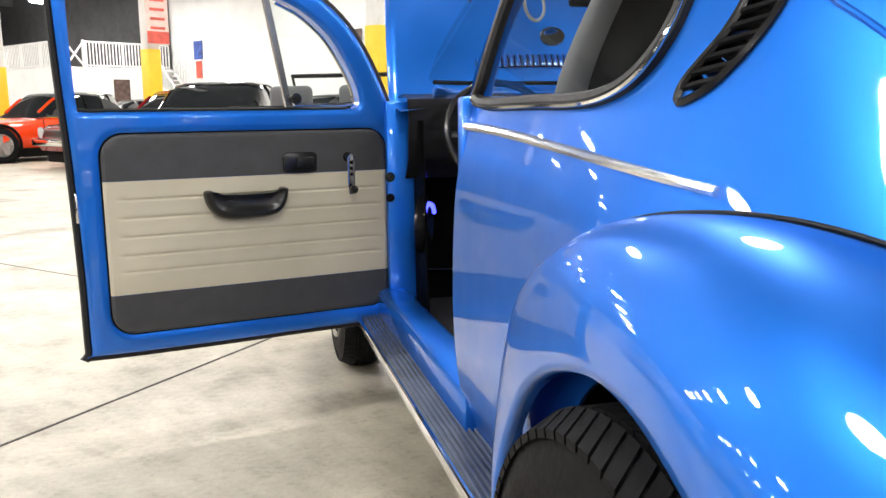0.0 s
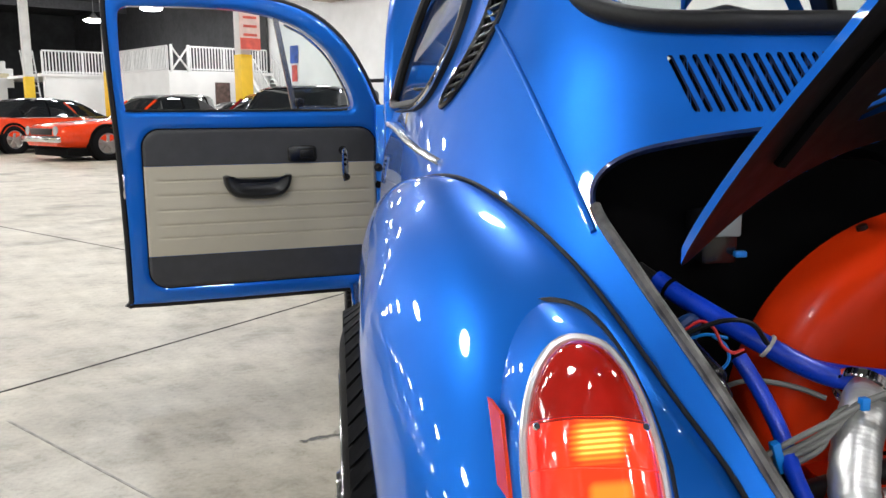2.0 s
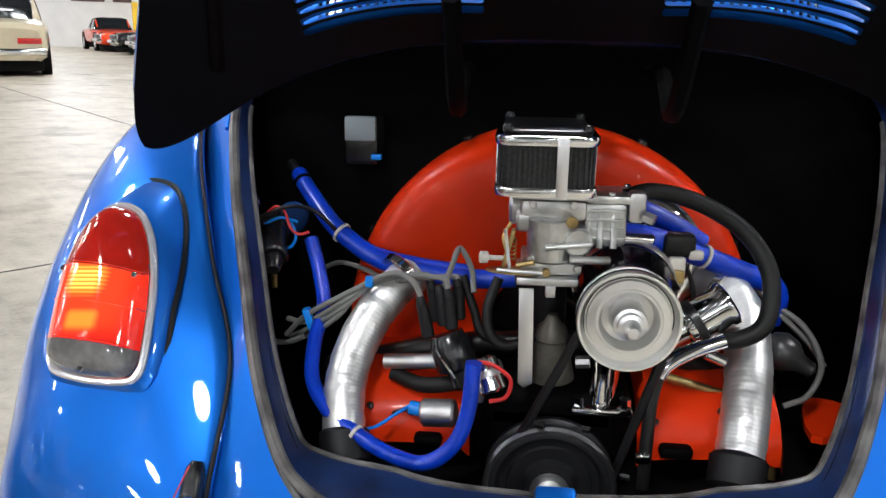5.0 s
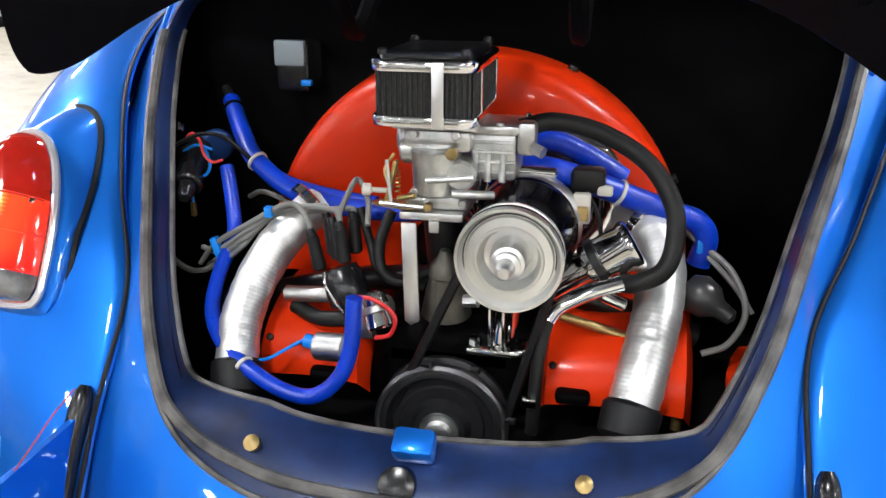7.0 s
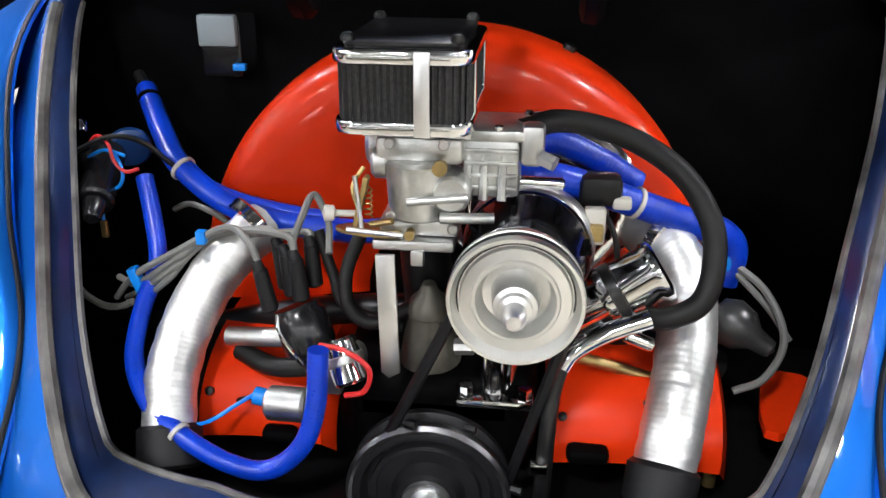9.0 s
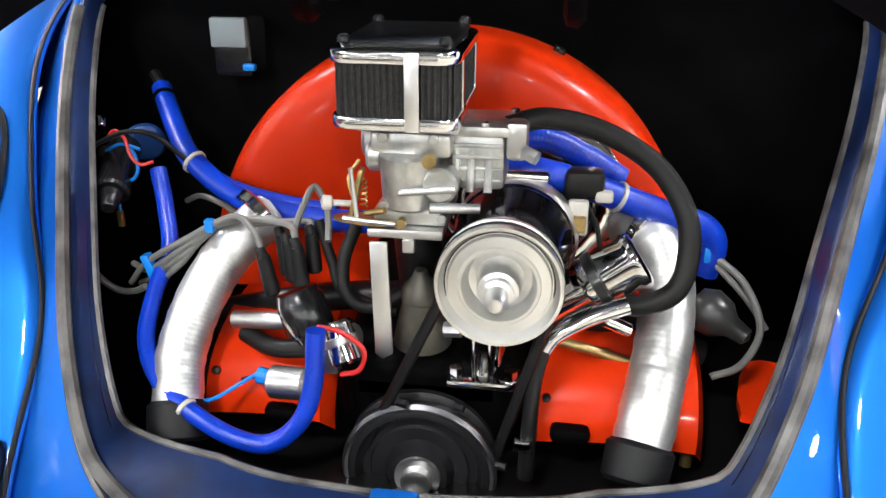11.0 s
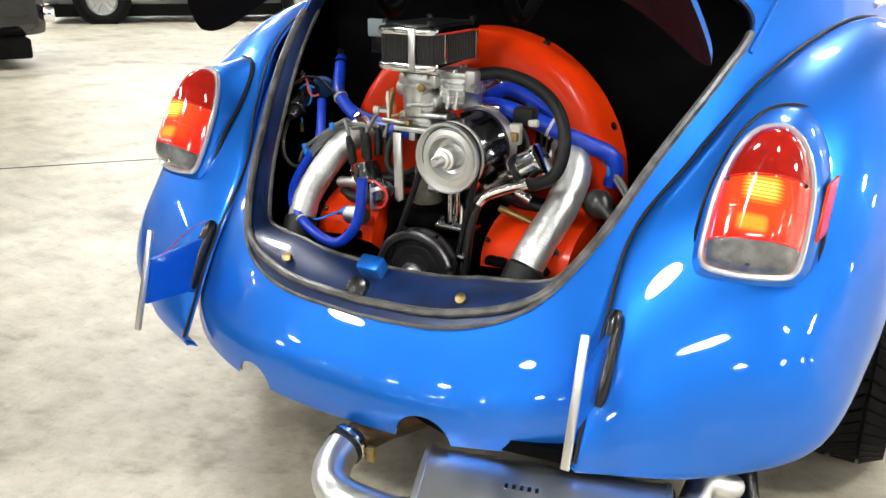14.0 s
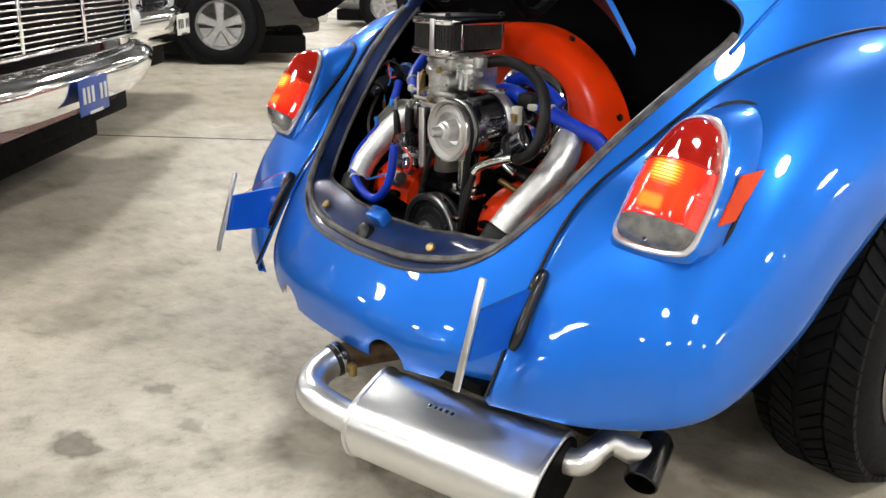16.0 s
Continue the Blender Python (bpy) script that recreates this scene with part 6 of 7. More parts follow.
# carburettor with a chrome-framed gauze filter
FX0, FX1, FY0, FY1 = -0.077, 0.035, -0.013, 0.150
fc = Vector(((FX0 + FX1) / 2, (FY0 + FY1) / 2, 0))


def round_rect(hx, hy, r, n=6):
    pts = []
    for cx, cy, a0 in ((hx - r, hy - r, 0), (-hx + r, hy - r, 90), (-hx + r, -hy + r, 180), (hx - r, -hy + r, 270)):
        pts += [(cx + r * math.cos(radians(a0 + 90 * k / n)), cy + r * math.sin(radians(a0 + 90 * k / n))) for k in range(n + 1)]
    return pts


HX, HY = (FX1 - FX0) / 2, (FY1 - FY0) / 2
flt = part("air_filter", prism(round_rect(HX - 0.004, HY - 0.004, 0.016), (1, 0, 0), (0, 1, 0), fc + UP * 0.782, (0, 0, 0.052)), MESH_BLACK, engine, "chrome-framed air filter with black gauze")
for z, lab in ((0.774, "lower chrome frame"), (0.831, "upper chrome frame")):
    part("filter_frame", prism(round_rect(HX + 0.002, HY + 0.002, 0.019), (1, 0, 0), (0, 1, 0), fc + UP * z, (0, 0, 0.012), 0.003), CHROME, flt, lab)
part("filter_lid", prism(round_rect(HX - 0.006, HY - 0.006, 0.016), (1, 0, 0), (0, 1, 0), fc + UP * 0.8425, (0, 0, 0.006), 0.003), BLACK_METAL, flt, "black filter lid")
outline = round_rect(HX - 0.003, HY - 0.003, 0.017, 4)
pleats = []
for i in range(len(outline)):
    p, q = Vector((*outline[i], 0)), Vector((*outline[(i + 1) % len(outline)], 0))
    n = max(1, round((q - p).length / 0.0056))
    pleats += [p + (q - p) * (j / n) for j in range(n)]
for p in pleats:
    part("pleat", cyl(fc + p + UP * 0.784, fc + p + UP * 0.834, 0.0019, n=5), MESH_BLACK, flt)
part("strap", box((-0.004, FY0 - 0.003, 0.808), (0.013, 0.003, 0.068), 0.001), BRUSHED, flt, "bright clamp strap")
for x, y in ((FX1 - 0.0005, FY0 + 0.040), (FX1 - 0.0005, FY1 - 0.018), (FX0 + 0.0005, FY0 + 0.040), (FX0 + 0.0005, FY1 - 0.018)):
    part("filter_post", box((x, y, 0.8085), (0.003, 0.006, 0.050), 0.001), CHROME, flt, "thin chrome post")
for x, y in ((FX0 + 0.012, FY0 + 0.012), (FX1 - 0.012, FY0 + 0.012), (FX1 - 0.012, FY1 - 0.012), (FX0 + 0.012, FY1 - 0.012)):
    part("lid_nut", lathe((x, y, 0.848), (0, 0, 1), [(0, 0.006), (0.003, 0.006), (0.006, 0.004), (0.007, 0)], 8), BLACK_METAL, flt)

carb = part("carburettor", box((-0.010, 0.050, 0.756), (0.075, 0.085, 0.024), 0.006), ZINC, engine, "cast zinc twin-choke carburettor")
part("top_flange", box((-0.012, 0.052, 0.7715), (0.092, 0.10, 0.005), 0.002), ZINC, carb)
part("barrel", cyl((-0.012, 0.020, 0.695), (-0.012, 0.020, 0.748), 0.026, 0.029, 24, 0.003), ZINC, carb)
part("barrel", cyl((-0.012, 0.078, 0.695), (-0.012, 0.078, 0.748), 0.026, 0.029, 24, 0.003), ZINC, carb)
part("float_chamber", box((0.050, 0.055, 0.738), (0.050, 0.065, 0.052), 0.006), ZINC, carb)
part("float_cover", box((0.056, 0.055, 0.768), (0.058, 0.072, 0.010), 0.003), ZINC, carb)
part("fuel_boss", box((0.085, 0.030, 0.760), (0.020, 0.024, 0.036), 0.005), ALLOY, carb)
part("pump_housing", cyl((0.018, -0.004, 0.722), (0.018, 0.03, 0.722), 0.017, n=16, bevel=0.003), ZINC, carb)
part("cross_rod", cyl((-0.018, -0.008, 0.716), (0.034, -0.008, 0.722), 0.0034, n=10), ZINC, carb)
part("vacuum_rod", cyl((0.010, -0.008, 0.703), (0.055, 0.000, 0.702), 0.0048, n=10), ZINC, carb)
part("jet", cyl((0.010, -0.012, 0.747), (0.010, -0.004, 0.747), 0.0065, n=10), BRASS, carb)
part("jet", cyl((-0.016, -0.012, 0.687), (-0.016, -0.002, 0.687), 0.0045, n=10), BRASS, carb)
part("throttle_body", box((-0.010, 0.045, 0.688), (0.070, 0.080, 0.016), 0.004), ZINC, carb)
part("throttle_plate", prism(ring2([(-0.085, 0.010), (-0.070, -0.002), (-0.030, -0.006), (-0.030, 0.02), (-0.07, 0.02)], 3), (1, 0, 0), (0, 1, 0), (0, 0, 0.682), (0, 0, 0.003)), BRASS, carb, "yellow zinc throttle plate")
part("throttle_lever", box((-0.060, 0.004, 0.710), (0.005, 0.012, 0.05), 0.002, Matrix.Rotation(radians(14), 4, "Y")), BRASS, carb)
part("throttle_spring", sweep([(-0.054 + 0.0034 * math.cos(k * 0.9), 0.006 + 0.0034 * math.sin(k * 0.9), 0.696 + 0.0007 * k) for k in range(42)], 0.0008, 5), BRASS, carb)
part("choke_rod", sweep(curve([(-0.058, 0.01, 0.74), (-0.066, 0.0, 0.725), (-0.060, -0.004, 0.705)], 4), 0.002, 6), BRASS, carb)
part("cable_end", lathe((-0.082, 0.002, 0.700), (-1, -0.3, 0.1), [(-0.02, 0.003), (0, 0.003), (0.002, 0.007), (0.010, 0.007), (0.012, 0)], 12), PALE, carb)
part("choke_unit", lathe((-0.045, 0.05, 0.752), (-1, 0, 0), [(0, 0.020), (0.012, 0.022), (0.016, 0.018), (0.017, 0)], 16), ALLOY, carb)
for x, y in ((0.032, 0.026), (0.080, 0.026), (0.032, 0.084), (0.080, 0.084), (0.056, 0.024)):
    part("cover_screw", lathe((x, y, 0.773), (0, 0, 1), [(0, 0.0045), (0.003, 0.0042), (0.004, 0.002), (0.004, 0)], 10), CHROME, carb)
for z in (0.722, 0.733, 0.744, 0.755):
    part("chamber_rib", box((0.050, 0.0215, z), (0.046, 0.004, 0.0035), 0.001), ZINC, carb)
for x in (0.030, 0.044, 0.060):
    part("chamber_boss", cyl((x, 0.018, 0.712), (x, 0.026, 0.750), 0.0042, n=8), ZINC, carb)
for x, z in ((-0.034, 0.764), (0.012, 0.764), (-0.034, 0.700), (0.020, 0.690)):
    part("body_screw", cyl((x, -0.001, z), (x, 0.012, z), 0.0048, n=8, bevel=0.001), ALLOY, carb)
part("fuel_union", cyl((0.092, 0.018, 0.752), (0.104, 0.012, 0.748), 0.007, n=6), ALLOY, carb)
part("idle_screw", cyl((-0.050, -0.006, 0.694), (-0.030, -0.012, 0.700), 0.0032, n=8), BRASS, carb)
part("linkage_rod", cyl((-0.064, 0.000, 0.735), (-0.058, -0.006, 0.690), 0.0022, n=8), BRUSHED, carb)
part("linkage_rod", cyl((-0.072, -0.002, 0.687), (-0.020, -0.012, 0.687), 0.0026, n=8), BRUSHED, carb)
part("choke_housing", cyl((-0.052, 0.020, 0.742), (-0.036, 0.020, 0.742), 0.014, n=16, bevel=0.003), ZINC, carb)
part("base_flange", box((-0.014, 0.040, 0.6745), (0.072, 0.09, 0.010), 0.003), ALLOY, carb, "pale alloy base flange")
part("flange_lug", box((-0.010, -0.004, 0.664), (0.012, 0.008, 0.014), 0.002), ALLOY, carb)
part("manifold_pipe", cyl((-0.012, 0.05, 0.67), (-0.008, 0.08, 0.54), 0.024, n=18), BLACK_METAL, engine, "black inlet manifold")
part("support_bar", prism([(-0.046, 0.668), (-0.029, 0.668), (-0.026, 0.552), (-0.036, 0.546), (-0.043, 0.552)], (1, 0, 0), (0, 0, 1), (0, -0.012, 0), (0, 0.005, 0), 0.0008), BRUSHED, engine, "flat bare metal support bar")
part("breather_tower", lathe((-0.004, 0.035, 0.545), (0, -0.1, 1), [(0, 0.03), (0.03, 0.024), (0.05, 0.019), (0.052, 0.021), (0.064, 0.018), (0.072, 0.010), (0.082, 0.006), (0.083, 0)], 20), mat("oily_alloy", (0.09, 0.085, 0.07), 0.45, 0.6, vary=0.4, scale=40), engine, "oily alloy breather tower")
part("case_bolt", cyl((0.024, -0.002, 0.578), (0.040, -0.004, 0.580), 0.008, n=8), ALLOY, engine)

# oil filler: chrome neck, can and clamp
ofl = part("oil_filler", sweep([(0.112, 0.050, 0.578), (0.135, 0.050, 0.595), (0.160, 0.050, 0.612)], 0.017, 18), CHROME, engine, "chrome oil filler")
ax = Vector((0.82, 0.10, 0.52)).normalized()
o = Vector((0.155, 0.048, 0.608))
part("filler_can", lathe(o, ax, [(0, 0.018), (0.002, 0.025), (0.006, 0.027), (0.050, 0.027), (0.054, 0.030), (0.060, 0.030), (0.063, 0.026), (0.063, 0)], 28), CHROME, ofl)
part("clamp_band", lathe(o + ax * 0.010, ax, [(0, 0.0275), (0.001, 0.030), (0.010, 0.030), (0.011, 0.0275)], 28), BLACK_METAL, ofl)
part("clamp_screw", cyl(o + Vector((0.020, -0.030, -0.018)), o + Vector((0.046, -0.026, -0.030)), 0.007, n=10, bevel=0.002), CHROME, ofl)
part("brace_tube", sweep(curve([(0.196, 0.020, 0.606), (0.160, 0.012, 0.594), (0.130, 0.0, 0.580), (0.119, -0.006, 0.566)], 5), 0.0095, 12), CHROME, ofl, "chrome brace tube")
part("dipstick_tube", sweep(curve([(0.119, -0.006, 0.566), (0.113, -0.012, 0.54), (0.110, -0.02, 0.50), (0.108, -0.03, 0.435)], 5), 0.008, 10), BLACK_METAL, engine, "black tube")
part("tube_clip", box((0.104, -0.034, 0.476), (0.016, 0.01, 0.012), 0.002), CHROME, engine)
part("gold_line", sweep(curve([(0.128, 0.055, 0.545), (0.18, 0.065, 0.527), (0.235, 0.06, 0.512), (0.262, 0.045, 0.492), (0.270, 0.03, 0.468), (0.268, 0.02, 0.43)], 6), 0.0062, 10), BRASS, engine, "yellow passivated pipe")
part("vacuum_bulb", lathe((0.270, 0.11, 0.575), (0.7, -0.35, -0.35), [(0, 0.0), (0.004, 0.017), (0.018, 0.025), (0.036, 0.022), (0.048, 0.012), (0.066, 0.009), (0.07, 0)], 24), mat("dark_glossy_casting", (0.05, 0.05, 0.05), 0.3, 0.5), engine, "dull grey bulb")

# crinkled aluminium heater hoses with rubber boots
def crinkled(points, r, label):
    path = curve(points, 40)
    b = sweep(path, lambda t: r * (1 + 0.0035 * math.sin(t * 300)), 26)
    for v in b.verts:
        v.co += v.normal * 0.0 + Vector((noise.noise(v.co * 90), noise.noise(v.co * 90 + Vector((9, 0, 0))), noise.noise(v.co * 90 + Vector((0, 9, 0))))) * 0.0012
    return part("heater_hose", b, FOIL, engine, label, angle=60)


LH = [(-0.186, 0.118, 0.640), (-0.203, 0.098, 0.630), (-0.230, 0.070, 0.598), (-0.249, 0.040, 0.558), (-0.254, 0.004, 0.518), (-0.249, -0.024, 0.482)]
RH = [(0.200, 0.165, 0.640), (0.222, 0.140, 0.632), (0.240, 0.105, 0.602), (0.238, 0.055, 0.556), (0.227, 0.010, 0.515), (0.217, -0.020, 0.478)]
h = crinkled(LH, 0.0258, "crinkled aluminium heater hose")
part("boot", cyl((-0.249, -0.022, 0.485), (-0.243, -0.044, 0.450), 0.031, n=22, bevel=0.004), RUBBER, h, "black rubber boot")
h = crinkled(RH, 0.0285, "crinkled aluminium heater hose")
part("boot", cyl((0.218, -0.016, 0.478), (0.211, -0.038, 0.444), 0.0335, 0.0325, 22, 0.005), RUBBER, h, "black rubber boot")
part("hose_clip", lathe((-0.195, 0.118, 0.646), (-0.6, -0.6, -0.5), [(0, 0.029), (0.002, 0.031), (0.012, 0.031), (0.014, 0.029)], 24), CHROME, engine)
part("hose_clip", lathe((0.215, 0.150, 0.637), (0.7, -0.6, -0.3), [(0, 0.030), (0.002, 0.032), (0.012, 0.032), (0.014, 0.030)], 24), CHROME, engine)
part("fresh_air_stub", cyl((-0.21, 0.05, 0.545), (-0.135, 0.035, 0.556), 0.010, n=12), ALLOY, engine)


def hose(name, pts, r, material, label="", n=10, parent=None):
    if material is HOSE_BLUE and r > 0.009:
        path = curve(pts, 36)
        turns = sum((b - a).length for a, b in zip(path, path[1:])) / 0.0042
        return part(name, sweep(path, lambda t: r * (1 + 0.016 * math.sin(t * turns * 2 * math.pi)), n), material, parent or engine, label, angle=60)
    return part(name, sweep(curve(pts, 8), r, n), material, parent or engine, label)


def tie(c, axis, r, material=PALE):
    part("cable_tie", lathe(c, axis, [(-0.0025, r), (-0.002, r + 0.002), (0.002, r + 0.002), (0.0025, r)], 16), material, engine)


hose("blue_hose", [(-0.377, 0.280, 0.742), (-0.358, 0.252, 0.727), (-0.325, 0.203, 0.706), (-0.292, 0.163, 0.686), (-0.235, 0.135, 0.657), (-0.17, 0.118, 0.645), (-0.10, 0.105, 0.643), (-0.05, 0.10, 0.648)], 0.0125, HOSE_BLUE, "blue ribbed loom hose", 12)
hose("blue_hose", [(-0.30, 0.165, 0.69), (-0.24, 0.145, 0.664), (-0.17, 0.125, 0.655), (-0.11, 0.115, 0.652)], 0.007, HOSE_BLUE, "thin blue loom hose")
hose("blue_hose", [(0.035, 0.115, 0.69), (0.07, 0.105, 0.708), (0.115, 0.105, 0.706), (0.186, 0.121, 0.680), (0.245, 0.140, 0.655), (0.280, 0.152, 0.641), (0.294, 0.157, 0.618), (0.288, 0.158, 0.585)], 0.0145, HOSE_BLUE, "blue ribbed loom hose", 12)
hose("blue_hose", [(0.06, 0.135, 0.72), (0.10, 0.14, 0.735), (0.15, 0.145, 0.715), (0.19, 0.15, 0.69)], 0.013, HOSE_BLUE, "blue loom hose", 12)
hose("blue_hose", [(-0.328, 0.150, 0.676), (-0.312, 0.125, 0.640), (-0.300, 0.098, 0.600), (-0.303, 0.060, 0.566), (-0.297, 0.018, 0.532), (-0.270, -0.018, 0.508), (-0.231, -0.042, 0.490), (-0.185, -0.050, 0.468), (-0.146, -0.050, 0.462), (-0.114, -0.046, 0.486), (-0.099, -0.040, 0.526), (-0.094, -0.036, 0.585)], 0.0095, HOSE_BLUE, "blue loom hose in a loop", 12)
part("loom_tail", cyl((-0.394, 0.300, 0.756), (-0.375, 0.278, 0.741), 0.007, n=8), HOSE_BLACK, engine)
tie((-0.288, 0.160, 0.684), (0.6, -0.3, -0.4), 0.0128)
tie((0.186, 0.121, 0.680), (0.8, 0.25, -0.4), 0.0148)
tie((-0.231, -0.042, 0.490), (0.8, -0.4, -0.4), 0.0098)
tie((-0.366, 0.263, 0.733), (0.5, -0.75, -0.4), 0.0128, BLACK)
hose("breather_hose", [(0.075, 0.055, 0.765), (0.11, 0.075, 0.770), (0.164, 0.078, 0.758), (0.215, 0.066, 0.730), (0.244, 0.046, 0.690), (0.248, 0.032, 0.650), (0.238, 0.022, 0.622), (0.212, 0.022, 0.606), (0.195, 0.03, 0.602)], 0.0106, HOSE_BLACK, "thick black breather hose", 14)

# distributor with leads, coil, fuel filter, pump
dst = part("distributor", lathe((-0.108, 0.014, 0.535), (-0.36, 0.20, 0.90), [(0, 0.014), (0.018, 0.015), (0.022, 0.024), (0.026, 0.0255), (0.056, 0.0250), (0.060, 0.022), (0.066, 0.021), (0.068, 0.0)], 28), BLACK_GLOSS, engine, "black distributor with grey leads")
part("cap_clip", sweep(curve([(-0.142, 0.000, 0.598), (-0.138, -0.008, 0.584), (-0.126, -0.010, 0.566), (-0.118, -0.008, 0.552)], 5), 0.0016, 6), CHROME, dst, "bright wire clip")
part("vacuum_can", lathe((-0.088, 0.004, 0.556), (0.85, -0.35, 0.2), [(0, 0.006), (0.010, 0.006), (0.011, 0.016), (0.018, 0.018), (0.024, 0.016), (0.026, 0.0)], 20), ALLOY, dst)
caps = [(-0.161, 0.018, 0.630), (-0.129, 0.028, 0.638), (-0.152, 0.050, 0.640), (-0.120, 0.050, 0.644), (-0.140, 0.034, 0.640)]
for x, y, z in caps:
    part("lead_boot", cyl((x * 0.86 - 0.014, y * 0.9, z - 0.036), (x, y, z + 0.006), 0.0082, 0.0070, 12, 0.002), RUBBER, dst)
    part("boot_tip", cyl((x, y, z + 0.004), (x - 0.003, y, z + 0.014), 0.0062, 0.0048, 10, 0.001), RUBBER, dst)
CLIP = Vector((-0.318, 0.080, 0.582))
for k, (x, y, z) in enumerate(caps[:4]):
    d = 0.0105 * k
    hose("lead", [(x, y, z + 0.01), (x - 0.012, y + 0.008, z + 0.030 - d * 0.5), (-0.205 - d, 0.055 + d, 0.660 - d * 0.9), (-0.262 - d * 0.4, 0.066, 0.628 - d), CLIP + Vector((0.0, d * 0.4, 0.010 - d)), (-0.352, 0.10 + d, 0.556 - d * 0.5 if k != 1 else 0.575)], 0.0036, WIRE_GREY, "grey ignition lead", 8)
hose("lead", [CLIP + Vector((-0.006, 0, -0.020)), (-0.345, 0.090, 0.550), (-0.372, 0.100, 0.546), (-0.404, 0.115, 0.558), (-0.420, 0.130, 0.584), (-0.422, 0.145, 0.614), (-0.419, 0.160, 0.638), (-0.408, 0.172, 0.660)], 0.0038, WIRE_GREY, "grey ignition lead", 8)
hose("lead", [caps[4], (-0.128, 0.05, 0.675), (-0.120, 0.07, 0.692), (-0.105, 0.06, 0.67), (-0.10, 0.04, 0.645)], 0.0036, WIRE_GREY, "grey ignition lead", 8)
hose("lead", [(-0.322, 0.200, 0.622), (-0.300, 0.186, 0.634), (-0.277, 0.170, 0.637), (-0.250, 0.152, 0.634), (-0.226, 0.136, 0.626)], 0.0034, WIRE_GREY, "grey ignition lead", 8)
part("lead_clip", box(CLIP + Vector((0.004, 0, 0.002)), (0.010, 0.012, 0.036), 0.002, Matrix.Rotation(radians(-18), 4, "Y")), WIRE_BLUE, engine, "blue lead clip")
part("lead_clip", box((-0.232, 0.060, 0.647), (0.010, 0.010, 0.014), 0.002), WIRE_BLUE, engine, "blue lead clip")
coil = part("coil", cyl((-0.392, 0.20, 0.69), (-0.372, 0.12, 0.655), 0.020, n=18, bevel=0.003), BLACK_GLOSS, engine, "black ignition coil")
part("coil_cap", cyl((-0.372, 0.12, 0.655), (-0.366, 0.098, 0.645), 0.013, 0.009, 14, 0.002), BLACK_GLOSS, coil)
for pts, m in (([(-0.361, 0.150, 0.702), (-0.350, 0.142, 0.694), (-0.346, 0.138, 0.680), (-0.352, 0.138, 0.668), (-0.366, 0.142, 0.662)], WIRE_BLUE),
               ([(-0.392, 0.160, 0.706), (-0.376, 0.152, 0.719), (-0.362, 0.146, 0.712), (-0.354, 0.140, 0.694), (-0.342, 0.138, 0.685), (-0.328, 0.140, 0.688)], WIRE_RED),
               ([(-0.384, 0.150, 0.648), (-0.380, 0.146, 0.632), (-0.379, 0.144, 0.618)], WIRE_BLUE),
               ([(-0.398, 0.165, 0.690), (-0.380, 0.155, 0.700), (-0.366, 0.150, 0.704), (-0.345, 0.146, 0.700)], WIRE_BLUE),
               ([(-0.395, 0.170, 0.660), (-0.388, 0.155, 0.650), (-0.372, 0.150, 0.655), (-0.360, 0.146, 0.664)], BRASS)):
    hose("wire", pts, 0.0020, m, "", 6)
part("sensor", cyl((-0.402, 0.180, 0.686), (-0.388, 0.158, 0.668), 0.016, 0.014, 18, 0.003), BLACK_GLOSS, engine, "round black sensor")
part("sensor_nut", cyl((-0.384, 0.152, 0.656), (-0.381, 0.147, 0.645), 0.0055, n=6), BRASS, engine)
part("wall_bolt", cyl((-0.424, 0.205, 0.716), (-0.416, 0.192, 0.710), 0.009, 0.007, 10, 0.002), CHROME, engine, "bright bolt")
part("plug_disc", cyl((-0.372, 0.212, 0.694), (-0.366, 0.200, 0.690), 0.024, n=22, bevel=0.004), mat("dark_blue_cap", (0.004, 0.03, 0.12), 0.4, vary=0.2), engine, "dark blue round cap")
hose("wire", [(-0.434, 0.170, 0.676), (-0.414, 0.160, 0.692), (-0.395, 0.150, 0.705), (-0.353, 0.140, 0.722), (-0.320, 0.140, 0.717), (-0.294, 0.150, 0.690)], 0.0030, HOSE_BLACK, "", 6)
part("wire_spade", box((-0.379, 0.144, 0.616), (0.008, 0.006, 0.02), 0.002), BRASS, engine)
fp = part("fuel_pump", cyl((-0.158, 0.004, 0.500), (-0.116, -0.002, 0.504), 0.017, n=20, bevel=0.003), ALLOY, engine, "bright cylindrical switch")
part("terminal", cyl((-0.174, 0.012, 0.502), (-0.158, 0.010, 0.500), 0.009, n=12), WIRE_BLUE, fp)
hose("wire", [(-0.174, 0.012, 0.504), (-0.19, 0.0, 0.497), (-0.21, -0.015, 0.488), (-0.225, -0.025, 0.487)], 0.0022, WIRE_BLUE, "", 6)
hose("wire", [(-0.174, 0.012, 0.500), (-0.195, 0.02, 0.49), (-0.215, 0.03, 0.47)], 0.0022, HOSE_BLACK, "", 6)
ff = part("fuel_filter", cyl((-0.086, 0.004, 0.575), (-0.070, -0.012, 0.538), 0.017, n=18, bevel=0.003), CHROME, engine, "chrome fuel filter")
part("band", lathe((-0.080, -0.002, 0.562), (0.4, -0.4, -0.92), [(0, 0.0172), (0.001, 0.0185), (0.008, 0.0185), (0.009, 0.0172)], 18), ALLOY, ff)
part("mount", box((-0.092, 0.0, 0.545), (0.02, 0.015, 0.05), 0.004), ALLOY, ff)
hose("wire", [(-0.10, -0.01, 0.575), (-0.075, -0.022, 0.578), (-0.052, -0.024, 0.562), (-0.056, -0.026, 0.540), (-0.075, -0.024, 0.532)], 0.0026, WIRE_RED, "", 6)
